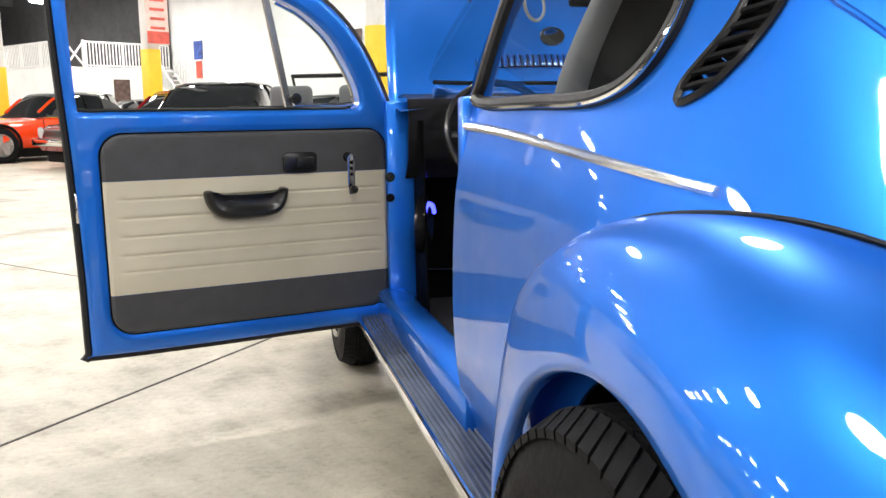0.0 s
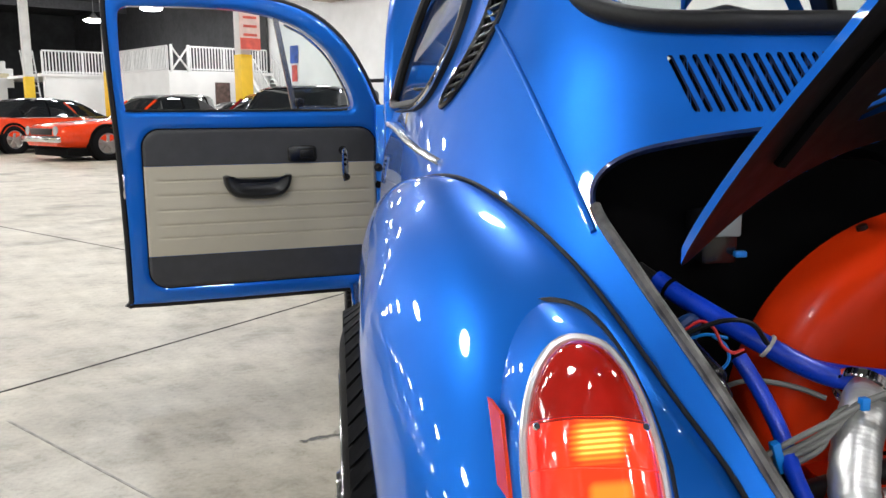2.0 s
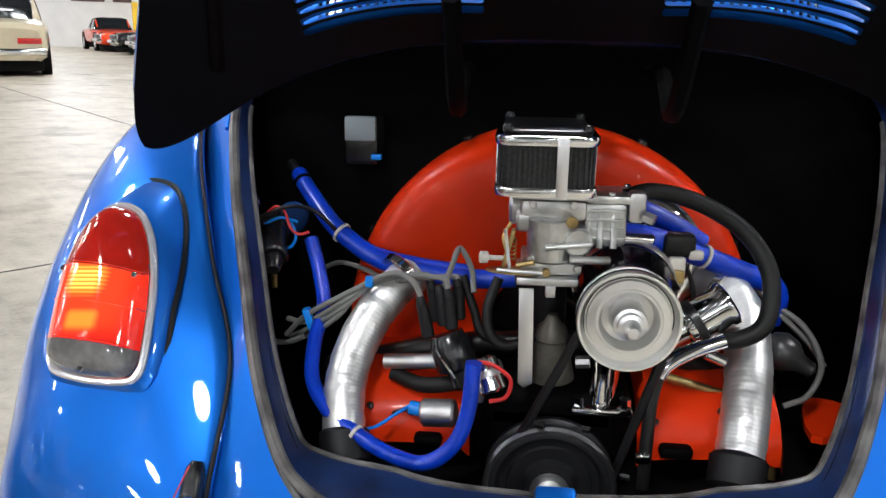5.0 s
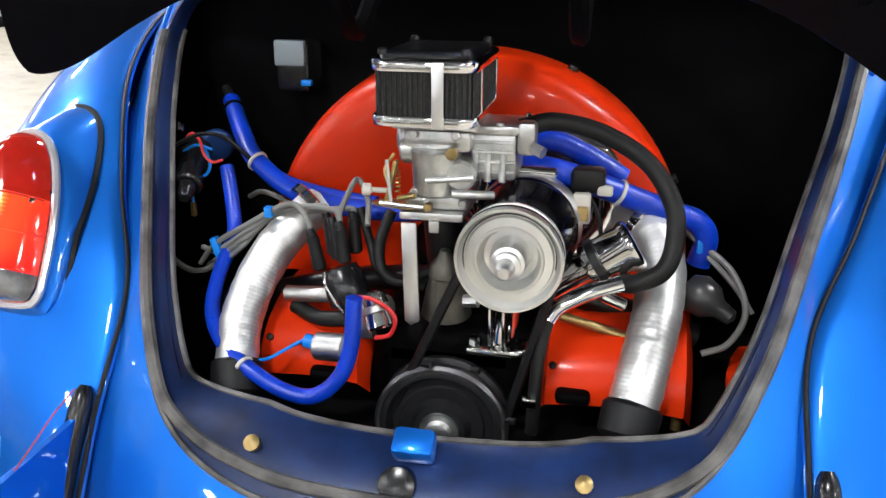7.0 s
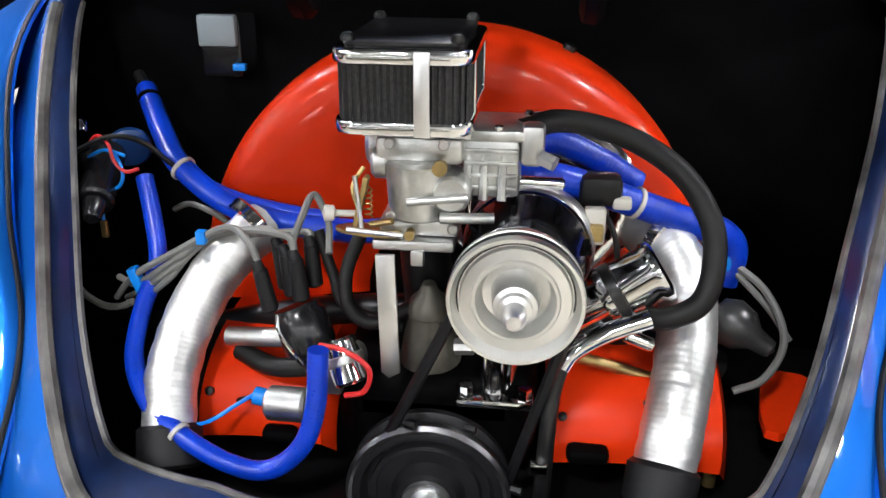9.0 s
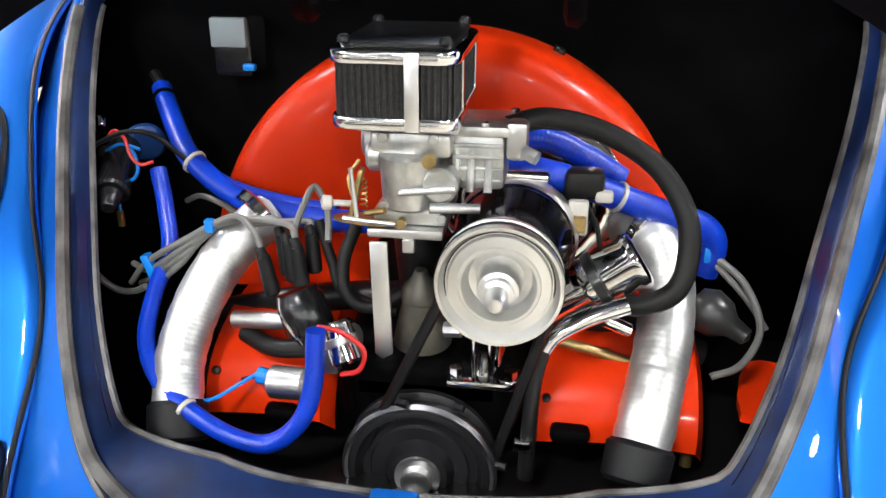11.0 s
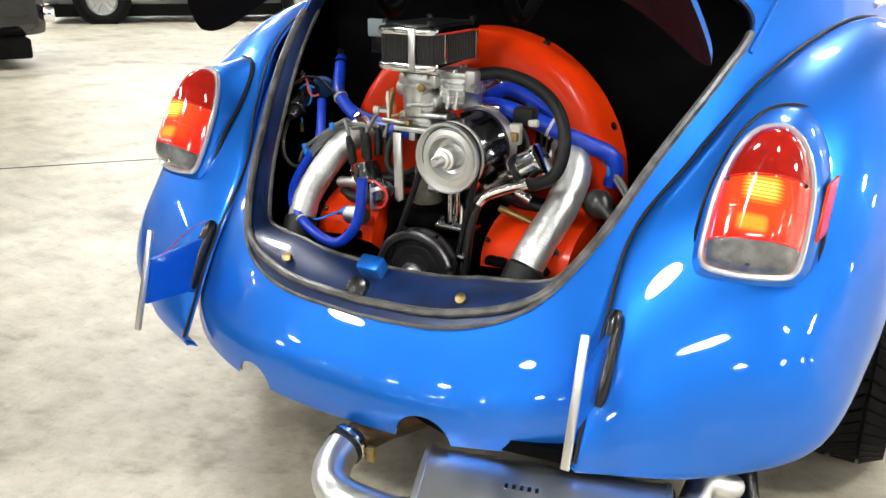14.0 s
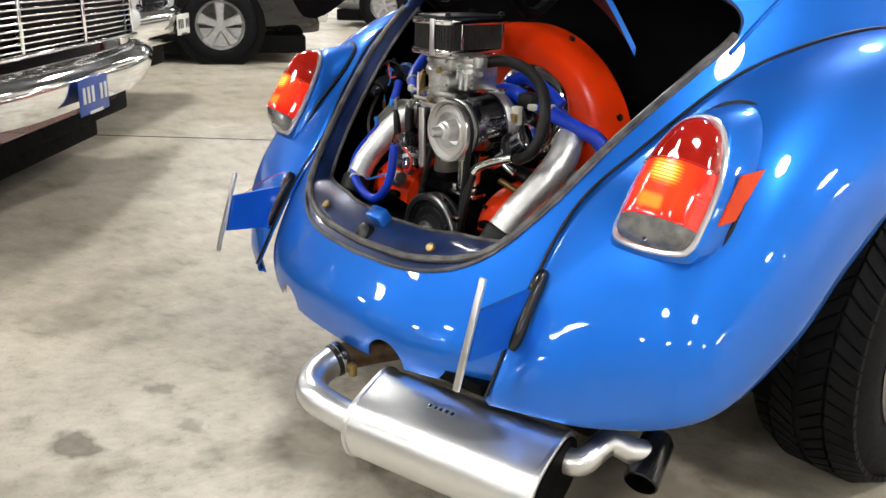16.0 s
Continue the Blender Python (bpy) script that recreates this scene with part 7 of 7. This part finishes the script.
hose("fuel_line", [(-0.070, 0.04, 0.665), (-0.082, 0.03, 0.63), (-0.078, 0.02, 0.60), (-0.055, 0.02, 0.585), (-0.02, 0.03, 0.60)], 0.0065, HOSE_BLACK, "black fuel hose")
hose("fuel_line", [(-0.115, 0.06, 0.66), (-0.10, 0.05, 0.62), (-0.085, 0.04, 0.59), (-0.03, 0.035, 0.575)], 0.0055, HOSE_BLACK, "black fuel hose")
hose("fuel_line", [(-0.20, 0.05, 0.53), (-0.16, 0.03, 0.525), (-0.11, 0.02, 0.535)], 0.010, HOSE_BLACK, "black hose")
part("lower_manifold", sweep(curve([(-0.30, 0.13, 0.50), (-0.15, 0.11, 0.545), (0.0, 0.11, 0.56), (0.14, 0.11, 0.55), (0.29, 0.13, 0.50)], 6), 0.016, 12), BLACK_METAL, engine, "black manifold runner")
part("bracket", box((0.145, 0.075, 0.672), (0.020, 0.012, 0.036), 0.003), PALE, engine, "pale terminal block")
part("terminal", box((0.146, 0.066, 0.668), (0.014, 0.01, 0.016), 0.002), BRASS, engine)
part("terminal", box((0.170, 0.090, 0.690), (0.018, 0.012, 0.012), 0.003), PALE, engine)
part("harness_block", box((0.150, 0.10, 0.70), (0.04, 0.03, 0.03), 0.008), HOSE_BLACK, engine)
hose("wire", [(0.150, 0.08, 0.69), (0.165, 0.08, 0.66), (0.17, 0.07, 0.63)], 0.003, HOSE_BLACK, "", 6)
hose("lead", [(0.215, 0.155, 0.648), (0.25, 0.16, 0.640), (0.289, 0.152, 0.612), (0.325, 0.13, 0.588), (0.342, 0.105, 0.548), (0.325, 0.09, 0.512), (0.295, 0.085, 0.498)], 0.004, WIRE_GREY, "grey ignition lead", 8)
hose("lead", [(0.289, 0.152, 0.607), (0.328, 0.13, 0.572), (0.352, 0.12, 0.54)], 0.0036, WIRE_GREY, "grey ignition lead", 8)
part("lead_clip", box((0.289, 0.150, 0.611), (0.012, 0.012, 0.018), 0.002), WIRE_BLUE, engine, "blue lead clip")
for x, y, z in ((-0.02, -0.022, 0.505), (0.035, -0.01, 0.497), (0.08, -0.04, 0.455)):
    part("case_nut", cyl((x, y, z), (x + 0.010, y - 0.003, z), 0.0042, n=6), BLACK_METAL, engine)

# ---- other cars in the hall ----
GLASS_DARK = mat("dark_car_glass", (0.01, 0.012, 0.014), 0.06, vary=0.2, coat=1.0)
TAIL_RED = mat("tail_lamp_red", (0.5, 0.01, 0.01), 0.15, coat=1.0)
HEAD_GLASS = mat("headlamp_glass", (0.6, 0.62, 0.62), 0.12, 0.5)
SEAT_GREY = mat("grey_leather", (0.09, 0.09, 0.095), 0.5)
UNDERSIDE_DARK = mat("underbody", (0.006, 0.006, 0.006), 0.8, spec=0.05)


def car_wheel(t, c, r, w, side, spokes=5, name="wheel"):
    """A wheel whose outer face looks along side."""
    c, side = Vector(c), Vector(side)
    a = c - side * w
    wh = part(name, lathe(a, side, [(0, r * 0.6), (0, r * 0.85), (w * 0.15, r), (w * 0.85, r), (w, r * 0.86), (w * 1.02, r * 0.70), (w * 0.96, r * 0.64)], 32), TYRE, t)
    rim = part("rim", lathe(a, side, [(w * 0.9, r * 0.66), (w * 0.99, r * 0.62), (w * 0.85, r * 0.56), (w * 0.6, r * 0.54), (w * 0.6, 0)], 28), ALLOY, wh)
    x = UP.cross(side).normalized()
    for k in range(spokes):
        g = 2 * math.pi * (k + 0.25) / spokes
        d = x * math.cos(g) + UP * math.sin(g)
        e = x * -math.sin(g) + UP * math.cos(g)
        o = a + side * w * 0.82
        part("spoke", loft([[o + d * rr + e * ww + side * hh for ww, hh in ((-hw, 0), (-hw * 0.7, 0.02), (hw * 0.7, 0.02), (hw, 0))] for rr, hw in ((r * 0.08, r * 0.10), (r * 0.35, r * 0.11), (r * 0.57, r * 0.16))], closed=True), ALLOY, rim)
    part("hub", lathe(a + side * w * 0.8, side, [(0, r * 0.16), (0.03, r * 0.14), (0.035, 0)], 16), ALLOY, rim)
    return wh


def parked_car(pos, heading, paint_mat, roof_mat, label, L=4.75, W=1.82, H=1.32, wheel_r=0.335, open_top=False, truck=False, name="parked_car"):
    """A car with its nose towards heading (degrees), its middle over pos."""
    t = thing(name, (pos[0], pos[1], 0), label, "car", "parked cars")
    f = Vector((math.cos(radians(heading)), math.sin(radians(heading)), 0))
    s = Vector((-f.y, f.x, 0))
    o = Vector((pos[0], pos[1], 0))

    def at(x, y, z):
        return o + f * x + s * y + UP * z
    hl, hw = L / 2, W / 2
    belt = 0.66 * H
    prof = [(-1.0, 0.80, 0.86), (-0.97, 0.90, 0.95), (-0.80, 0.97, 1.0), (-0.45, 0.98, 1.0), (0.0, 0.97, 1.0), (0.25, 0.96, 1.0), (0.32, 0.94, 1.0), (0.7, 0.88, 0.99), (0.93, 0.83, 0.96), (0.985, 0.76, 0.93), (1.0, 0.66, 0.90)]
    rows = []
    for q, zt, ww in prof:
        z1, w = belt * zt, hw * ww
        z0 = 0.24 + 0.06 * abs(q) ** 6
        half = [(0.0, z0), (0.80 * w, z0), (0.95 * w, z0 + 0.10), (w, 0.52 * z1 + 0.06), (0.985 * w, z1 - 0.12), (0.93 * w, z1 - 0.03), (0.80 * w, z1), (0.4 * w, z1 + 0.018), (0.0, z1 + 0.022)]
        ring = half + [(-y, z) for y, z in half[-2:0:-1]]
        rows.append([at(q * hl, y, z) for y, z in ring])
    b = loft([[*r, r[0]] for r in rows])
    body = part("body", b, paint_mat, t, angle=35)
    for q in (-1, 1):
        r = rows[0] if q < 0 else rows[-1]
        cap = bmesh.new()
        cap.faces.new([cap.verts.new(p) for p in r])
        part("end_panel", cap, paint_mat, body)
    # cabin
    zb = belt * 0.95
    base = [(-0.46 if not truck else 0.0, 0.86), (0.30, 0.86)]
    top = [(-0.24 if not truck else 0.05, 0.68), (0.06 if not truck else 0.16, 0.68)]
    if not open_top:
        # arched cabin: dark glass all round under a roof skin, with slim front pillars and broad rear ones
        span = [(-0.62, 0.0), (-0.44, 0.52), (-0.28, 0.90), (-0.10, 1.0), (0.04, 0.98), (0.12, 0.84), (0.31, 0.0)] if not truck else [(-0.08, 0.0), (-0.07, 0.6), (-0.05, 0.95), (0.04, 1.0), (0.14, 0.97), (0.20, 0.80), (0.34, 0.0)]
        line = curve([(q, k, 0) for q, k in span], 4)
        sect = [(0.87, 0.0), (0.82, 0.35), (0.755, 0.70), (0.69, 0.90), (0.55, 0.975), (0.28, 1.0), (0.0, 1.0)]
        sect = sect + [(-y, k) for y, k in sect[-2::-1]]

        def ribs(lo, hi, i0, i1, up):
            return [[at(p.x * hl, y * hw * (1 + up * 0.6), zb + max(p.y, 0.0) * k * (H - zb) + up) for y, k in sect[i0:i1]] for p in line if lo <= p.x <= hi]
        part("glasshouse", loft(ribs(-1, 1, 0, 13, 0.0)), GLASS_DARK, t, "dark windows", angle=50)
        lo, hi = (span[2][0] - 0.01, span[5][0] + 0.005)
        roof = part("roof", loft(ribs(lo, hi, 3, 10, 0.012)), roof_mat, t, angle=50)
        for i0 in (0, 9):
            part("rear_pillar", loft(ribs(span[1][0] - 0.02, span[2][0] + 0.03, i0, i0 + 4, 0.010)), roof_mat, roof, angle=50)
        for i in (3, 9):
            part("front_pillar", sweep([r[0] for r in ribs(hi - 0.02, 0.31 if not truck else 0.34, i, i + 1, 0.004)], 0.028, 6), paint_mat, roof)
            part("door_pillar", sweep([at(-0.12 * hl if not truck else -0.04 * hl, sect[j][0] * hw * 1.006, zb + sect[j][1] * (H - zb)) for j in ((0, 1, 2, 3) if i == 3 else (12, 11, 10, 9))], 0.018, 6), BLACK, roof)
        for y in (-1, 1):
            part("belt_trim", sweep([at(q * hl, y * hw * 0.885, zb + 0.012) for q in np.linspace(-0.55, 0.30, 8)], 0.011, 6), CHROME, roof)
    else:
        part("cabin_tub", box(at(-0.08 * hl, 0, zb + 0.02), (hl * 0.75, W * 0.78, 0.06), 0.02, Matrix.Rotation(radians(heading), 4, "Z")), BLACK, t)
        for y in (-0.4, 0.4):
            part("seat_back", box(at(-0.12 * hl, y, zb + 0.16), (0.14, 0.48, 0.42), 0.06, Matrix.Rotation(radians(heading), 4, "Z"), seg=3), SEAT_GREY, t)
        ws = [at(0.30 * hl, -0.82 * hw, zb), at(0.30 * hl, 0.82 * hw, zb), at(0.12 * hl, 0.72 * hw, H), at(0.12 * hl, -0.72 * hw, H)]
        part("windscreen_frame", sweep(ws, 0.025, 6, closed=True), BLACK_METAL, t)
        part("folded_top", box(at(-0.42 * hl, 0, zb + 0.08), (0.45, W * 0.75, 0.16), 0.06, Matrix.Rotation(radians(heading), 4, "Z"), seg=3), BLACK, t)
    # wheels in dark arches
    for q in (-0.60, 0.62):
        for y in (-1, 1):
            part("wheel_arch", lathe(at(q * hl, y * (hw - 0.16), wheel_r + 0.01), s * y, [(0, 0), (0, wheel_r * 1.18), (0.168, wheel_r * 1.16), (0.166, wheel_r * 0.98)], 28), UNDERSIDE_DARK, body)
            car_wheel(t, at(q * hl, y * (hw + 0.012), wheel_r), wheel_r, 0.20, s * y)
    rot = Matrix.Rotation(radians(heading), 4, "Z")
    # dark block under the body, added to deepen the shadow on the floor
    part("underbody_shade_block", box(at(0, 0, 0.18), (L * 0.94, W * 0.86, 0.17), 0.02, rot), UNDERSIDE_DARK, body)
    part("bumper", box(at(hl + 0.03, 0, 0.44), (0.10, W * 0.95, 0.13), 0.03, rot), CHROME, t, "chrome front bumper")
    part("bumper", box(at(-hl - 0.02, 0, 0.46), (0.10, W * 0.93, 0.13), 0.03, rot), CHROME, t, "chrome rear bumper")
    part("grille", box(at(hl - 0.005, 0, 0.585), (0.05, W * 0.55, 0.13), 0.01, rot), BLACK_METAL, t, "dark grille")
    for y in (-1, 1):
        part("headlight", lathe(at(hl - 0.02, y * hw * 0.72, 0.60), f, [(0, 0.095), (0.03, 0.09), (0.05, 0)], 20), HEAD_GLASS, t)
        part("tail_lamp", box(at(-hl - 0.005, y * hw * 0.62, 0.66), (0.04, W * 0.24, 0.11), 0.015, rot), TAIL_RED, t)
        part("door_line", box(at(0.28 * hl, y * hw * 0.987, 0.56), (0.012, 0.012, 0.5), 0, rot), BLACK, body)
    return t


ORANGE = paint("orange_red_car_paint", (0.80, 0.055, 0.008), 0.0, 0.3)
MAROON = paint("maroon_car_paint", (0.22, 0.01, 0.012), 0.1, 0.3)
CAR_BLACK = paint("black_car_paint", (0.01, 0.01, 0.011), 0.0, 0.25)
CAR_WHITE = paint("white_car_paint", (0.75, 0.75, 0.72), 0.0, 0.3)
CAR_GREEN = paint("pale_green_car_paint", (0.22, 0.35, 0.28), 0.0, 0.3)
CAR_YELLOW = paint("yellow_car_paint", (0.75, 0.6, 0.04), 0.0, 0.3)
CAR_BEIGE = paint("beige_car_paint", (0.55, 0.48, 0.34), 0.0, 0.35)
CAR_SILVER = paint("silver_car_paint", (0.35, 0.36, 0.37), 0.5, 0.3)
VINYL_TOP = mat("black_vinyl_roof", (0.012, 0.012, 0.012), 0.45, vary=0.2, bump=0.2, bump_scale=200)


def at_hall(u, v):
    p = hall(u, v)
    return (p.x, p.y)


parked_car(at_hall(8.05, 14.35), 216, MAROON, MAROON, "maroon fastback coupe parked nose out")
parked_car((-4.62, 18.69), 220, ORANGE, VINYL_TOP, "orange-red coupe with a black vinyl roof", L=4.95)
ROW_A = [
         (25.0, CAR_BLACK, CAR_BLACK, "black coupe parked in the row", False), (28.3, CAR_SILVER, CAR_WHITE, "silver coupe with a pale roof", False), (31.6, CAR_BLACK, CAR_BLACK, "black coupe parked in the row", False), (35.0, ORANGE, CAR_WHITE, "orange coupe with a white roof", False)]
for v, pm, rm, lab, op in ROW_A:
    parked_car(at_hall(7.35, v), 216, pm, rm, lab, open_top=op)
rc = parked_car((-8.12, 22.03), 55, ORANGE, CAR_BLACK, "orange-red coupe with dark windows and a tail spoiler", L=4.6)
part("spoiler", box((-9.29, 20.35, 0.875), (1.62, 0.34, 0.11), 0.03, Matrix.Rotation(radians(145), 4, "Z")), ORANGE, rc, "orange tail spoiler")
parked_car((0.05, 9.15), 60, CAR_BLACK, CAR_BLACK, "black convertible with grey seats and its top down", open_top=True)
parked_car((-1.1, 13.4), 75, CAR_BLACK, CAR_BLACK, "black coupe with red tail lamps", H=1.36)
parked_car((-4.6, 22.6), 80, CAR_GREEN, CAR_WHITE, "pale green saloon with a white roof", H=1.4)
ROW_B = [(11.0, CAR_YELLOW, CAR_YELLOW, "yellow coupe by the block wall"), (14.6, CAR_BLACK, CAR_BLACK, "black coupe by the block wall"), (18.0, MAROON, VINYL_TOP, "maroon coupe with a black roof"), (24.8, CAR_SILVER, CAR_SILVER, "silver coupe by the block wall"), (28.0, MAROON, VINYL_TOP, "maroon coupe with a black roof")]
for v, pm, rm, lab in ROW_B:
    parked_car(at_hall(15.4, v), 36, pm, rm, lab)
ROW_C = [(6.0, 38.0, ORANGE, CAR_BLACK, "orange-red coupe by the partition"), (2.5, 38.5, CAR_BLACK, CAR_BLACK, "black coupe by the partition"), (-1.0, 38.5, CAR_WHITE, CAR_WHITE, "white saloon by the partition"), (-4.5, 38.5, ORANGE, ORANGE, "orange hatchback by the partition")]
for u, v, pm, rm, lab in ROW_C:
    parked_car(at_hall(u, v), 306, pm, rm, lab)
parked_car((-11.07, 16.47), 120, CAR_BEIGE, CAR_BEIGE, "beige pick-up truck with a dark tailgate", L=4.9, W=1.75, H=1.65, wheel_r=0.33, truck=True, name="pickup_truck")

# ---- the row facing the beetle's tail: chrome-grilled saloon, a second saloon, a dark van ----
RD, RN = Vector((math.cos(radians(140)), math.sin(radians(140)), 0)), Vector((math.cos(radians(50)), math.sin(radians(50)), 0))
C1 = Vector((-2.22, -0.09, 0))
BURG = paint("burgundy_car_paint", (0.16, 0.008, 0.01), 0.1, 0.28)
PLATE_BLUE = mat("blue_plate", (0.015, 0.06, 0.30), 0.4)
PLATE_WHITE = mat("white_plate", (0.7, 0.7, 0.66), 0.4)


def facing(c, x, y, z):
    """x along the row, y out of the nose."""
    return c + RD * x + RN * y + UP * z


ROWROT = Matrix.Rotation(radians(140), 4, "Z")


def saloon_front(c, paint_mat, label, plate, plate_x, low):
    t = parked_car(tuple((c - RN * 2.55)[:2]), 50, paint_mat, paint_mat, label, L=5.0, W=1.92, H=1.40, name="saloon_car")
    bm = []
    bar = []
    for x in np.linspace(-1.04, 1.04, 25):
        k = abs(x) / 1.04
        bar.append(facing(c, x, 0.10 - 0.16 * k ** 4, 0))
    prof = [(0.0, 0.385), (0.03, 0.392), (0.052, 0.44), (0.060, 0.498), (0.056, 0.506), (0.066, 0.516), (0.06, 0.530), (-0.02, 0.560), (-0.05, 0.560), (-0.06, 0.50), (-0.03, 0.385), (0.0, 0.385)]
    rise = [0.06 * (abs(x) / 0.98) ** 5 for x in np.linspace(-0.98, 0.98, 25)]
    part("wrap_bumper", loft([[p + RN * y + UP * (z + (rise[i] if z < 0.45 else 0) + low) for y, z in prof] for i, p in enumerate(bar)]), CHROME, t, "heavy chrome front bumper", angle=50)
    # dark box standing for the black shadow below the bumper
    part("bumper_shade_box", box(facing(c, 0, -0.10, 0.31), (1.70, 0.10, 0.16), 0.02, ROWROT), UNDERSIDE_DARK, t)
    part("grille_back", box(facing(c, 0, -0.04, 0.705), (1.62, 0.05, 0.22), 0.01, ROWROT), BLACK, t)
    for k in range(9):
        part("grille_bar", box(facing(c, 0, 0.0, 0.612 + 0.0235 * k), (1.60, 0.03, 0.0085), 0.003, ROWROT), CHROME, t)
    for x in (-0.81, -0.27, 0.27, 0.81):
        part("grille_post", box(facing(c, x, 0.005, 0.705), (0.02, 0.03, 0.22), 0.005, ROWROT), CHROME, t)
    part("grille_surround", box(facing(c, 0, 0.005, 0.825), (1.86, 0.05, 0.022), 0.008, ROWROT), CHROME, t)
    part("grille_surround", box(facing(c, 0, 0.005, 0.592), (1.70, 0.045, 0.020), 0.008, ROWROT), CHROME, t)
    for sg in (-1, 1):
        for z in (0.66, 0.765):
            part("headlight", lathe(facing(c, sg * 0.875, -0.02, z), RN, [(0, 0.058), (0.03, 0.056), (0.035, 0.045), (0.05, 0.03), (0.055, 0)], 20), HEAD_GLASS, t)
    pl = part("number_plate", box(facing(c, plate_x, 0.175, 0.44 + low), (0.27, 0.006, 0.135), 0.004, ROWROT), plate, t, "number plate with plain bars")
    for k in range(6):
        if k != 3:
            part("plate_bar", box(facing(c, plate_x - 0.10 + 0.04 * k, 0.180, 0.445 + low), (0.020, 0.004, 0.060), 0.001, ROWROT), PLATE_WHITE if plate is PLATE_BLUE else BAR_INK, pl)
    part("plate_bar", box(facing(c, plate_x, 0.180, 0.378 + low), (0.12, 0.004, 0.012), 0.001, ROWROT), PLATE_WHITE if plate is PLATE_BLUE else BAR_INK, pl)
    return t


saloon_front(C1, BURG, "burgundy saloon with chrome grille and blue number plate", PLATE_BLUE, -0.09, 0.0)
saloon_front(C1 + RD * 1.97 - RN * 0.45, CAR_SILVER, "silver saloon with chrome bumper and white number plate", PLATE_WHITE, 0.60, 0.08)
parked_car((-7.74, 1.69), 243, CAR_BLACK, CAR_BLACK, "dark sport utility car with five-spoke alloy wheels", L=4.7, W=1.85, H=1.75, wheel_r=0.36, name="utility_car")
parked_car((-9.4, 8.6), 228, CAR_SILVER, CAR_SILVER, "silver saloon parked behind the dark utility car", name="saloon_car")
parked_car(tuple((C1 - RD * 2.6 - RN * 2.6)[:2]), 50, CAR_WHITE, CAR_WHITE, "white saloon parked in the facing row", name="saloon_car")

SCUFF, OIL = (0.05, 0.048, 0.045), (0.11, 0.09, 0.065)
for k, (x, y, turn, r) in enumerate(((-0.85, 1.655, 0.35, 0.022), (-0.765, 1.72, 0.95, 0.026), (-0.68, 1.64, 0.7, 0.022), (-0.70, 1.76, 0.4, 0.018))):
    blot("tyre_mark", x, y, r, 3.6, turn, SCUFF, "black tyre scuff on the concrete", 11 + k, 0.95)
blot("oil_stain", -0.331, -0.662, 0.062, 1.5, 0.3, OIL, "dark oil stain on the concrete", 3, 0.8)
blot("oil_stain", -0.445, -0.434, 0.035, 1.6, 0.7, OIL, "faint brown stain on the concrete", 5, 0.55)
blot("oil_stain", -0.25, -0.45, 0.04, 1.4, 0.2, OIL, "faint brown stain on the concrete", 8, 0.5)
blot("oil_stain", 0.05, -0.22, 0.16, 1.3, 0.5, OIL, "brown oil drips on the concrete under the tail", 9, 0.45)
blot("oil_stain", 0.35, 0.0, 0.30, 1.4, 0.2, OIL, "brown oil drips on the concrete under the tail", 14, 0.5)
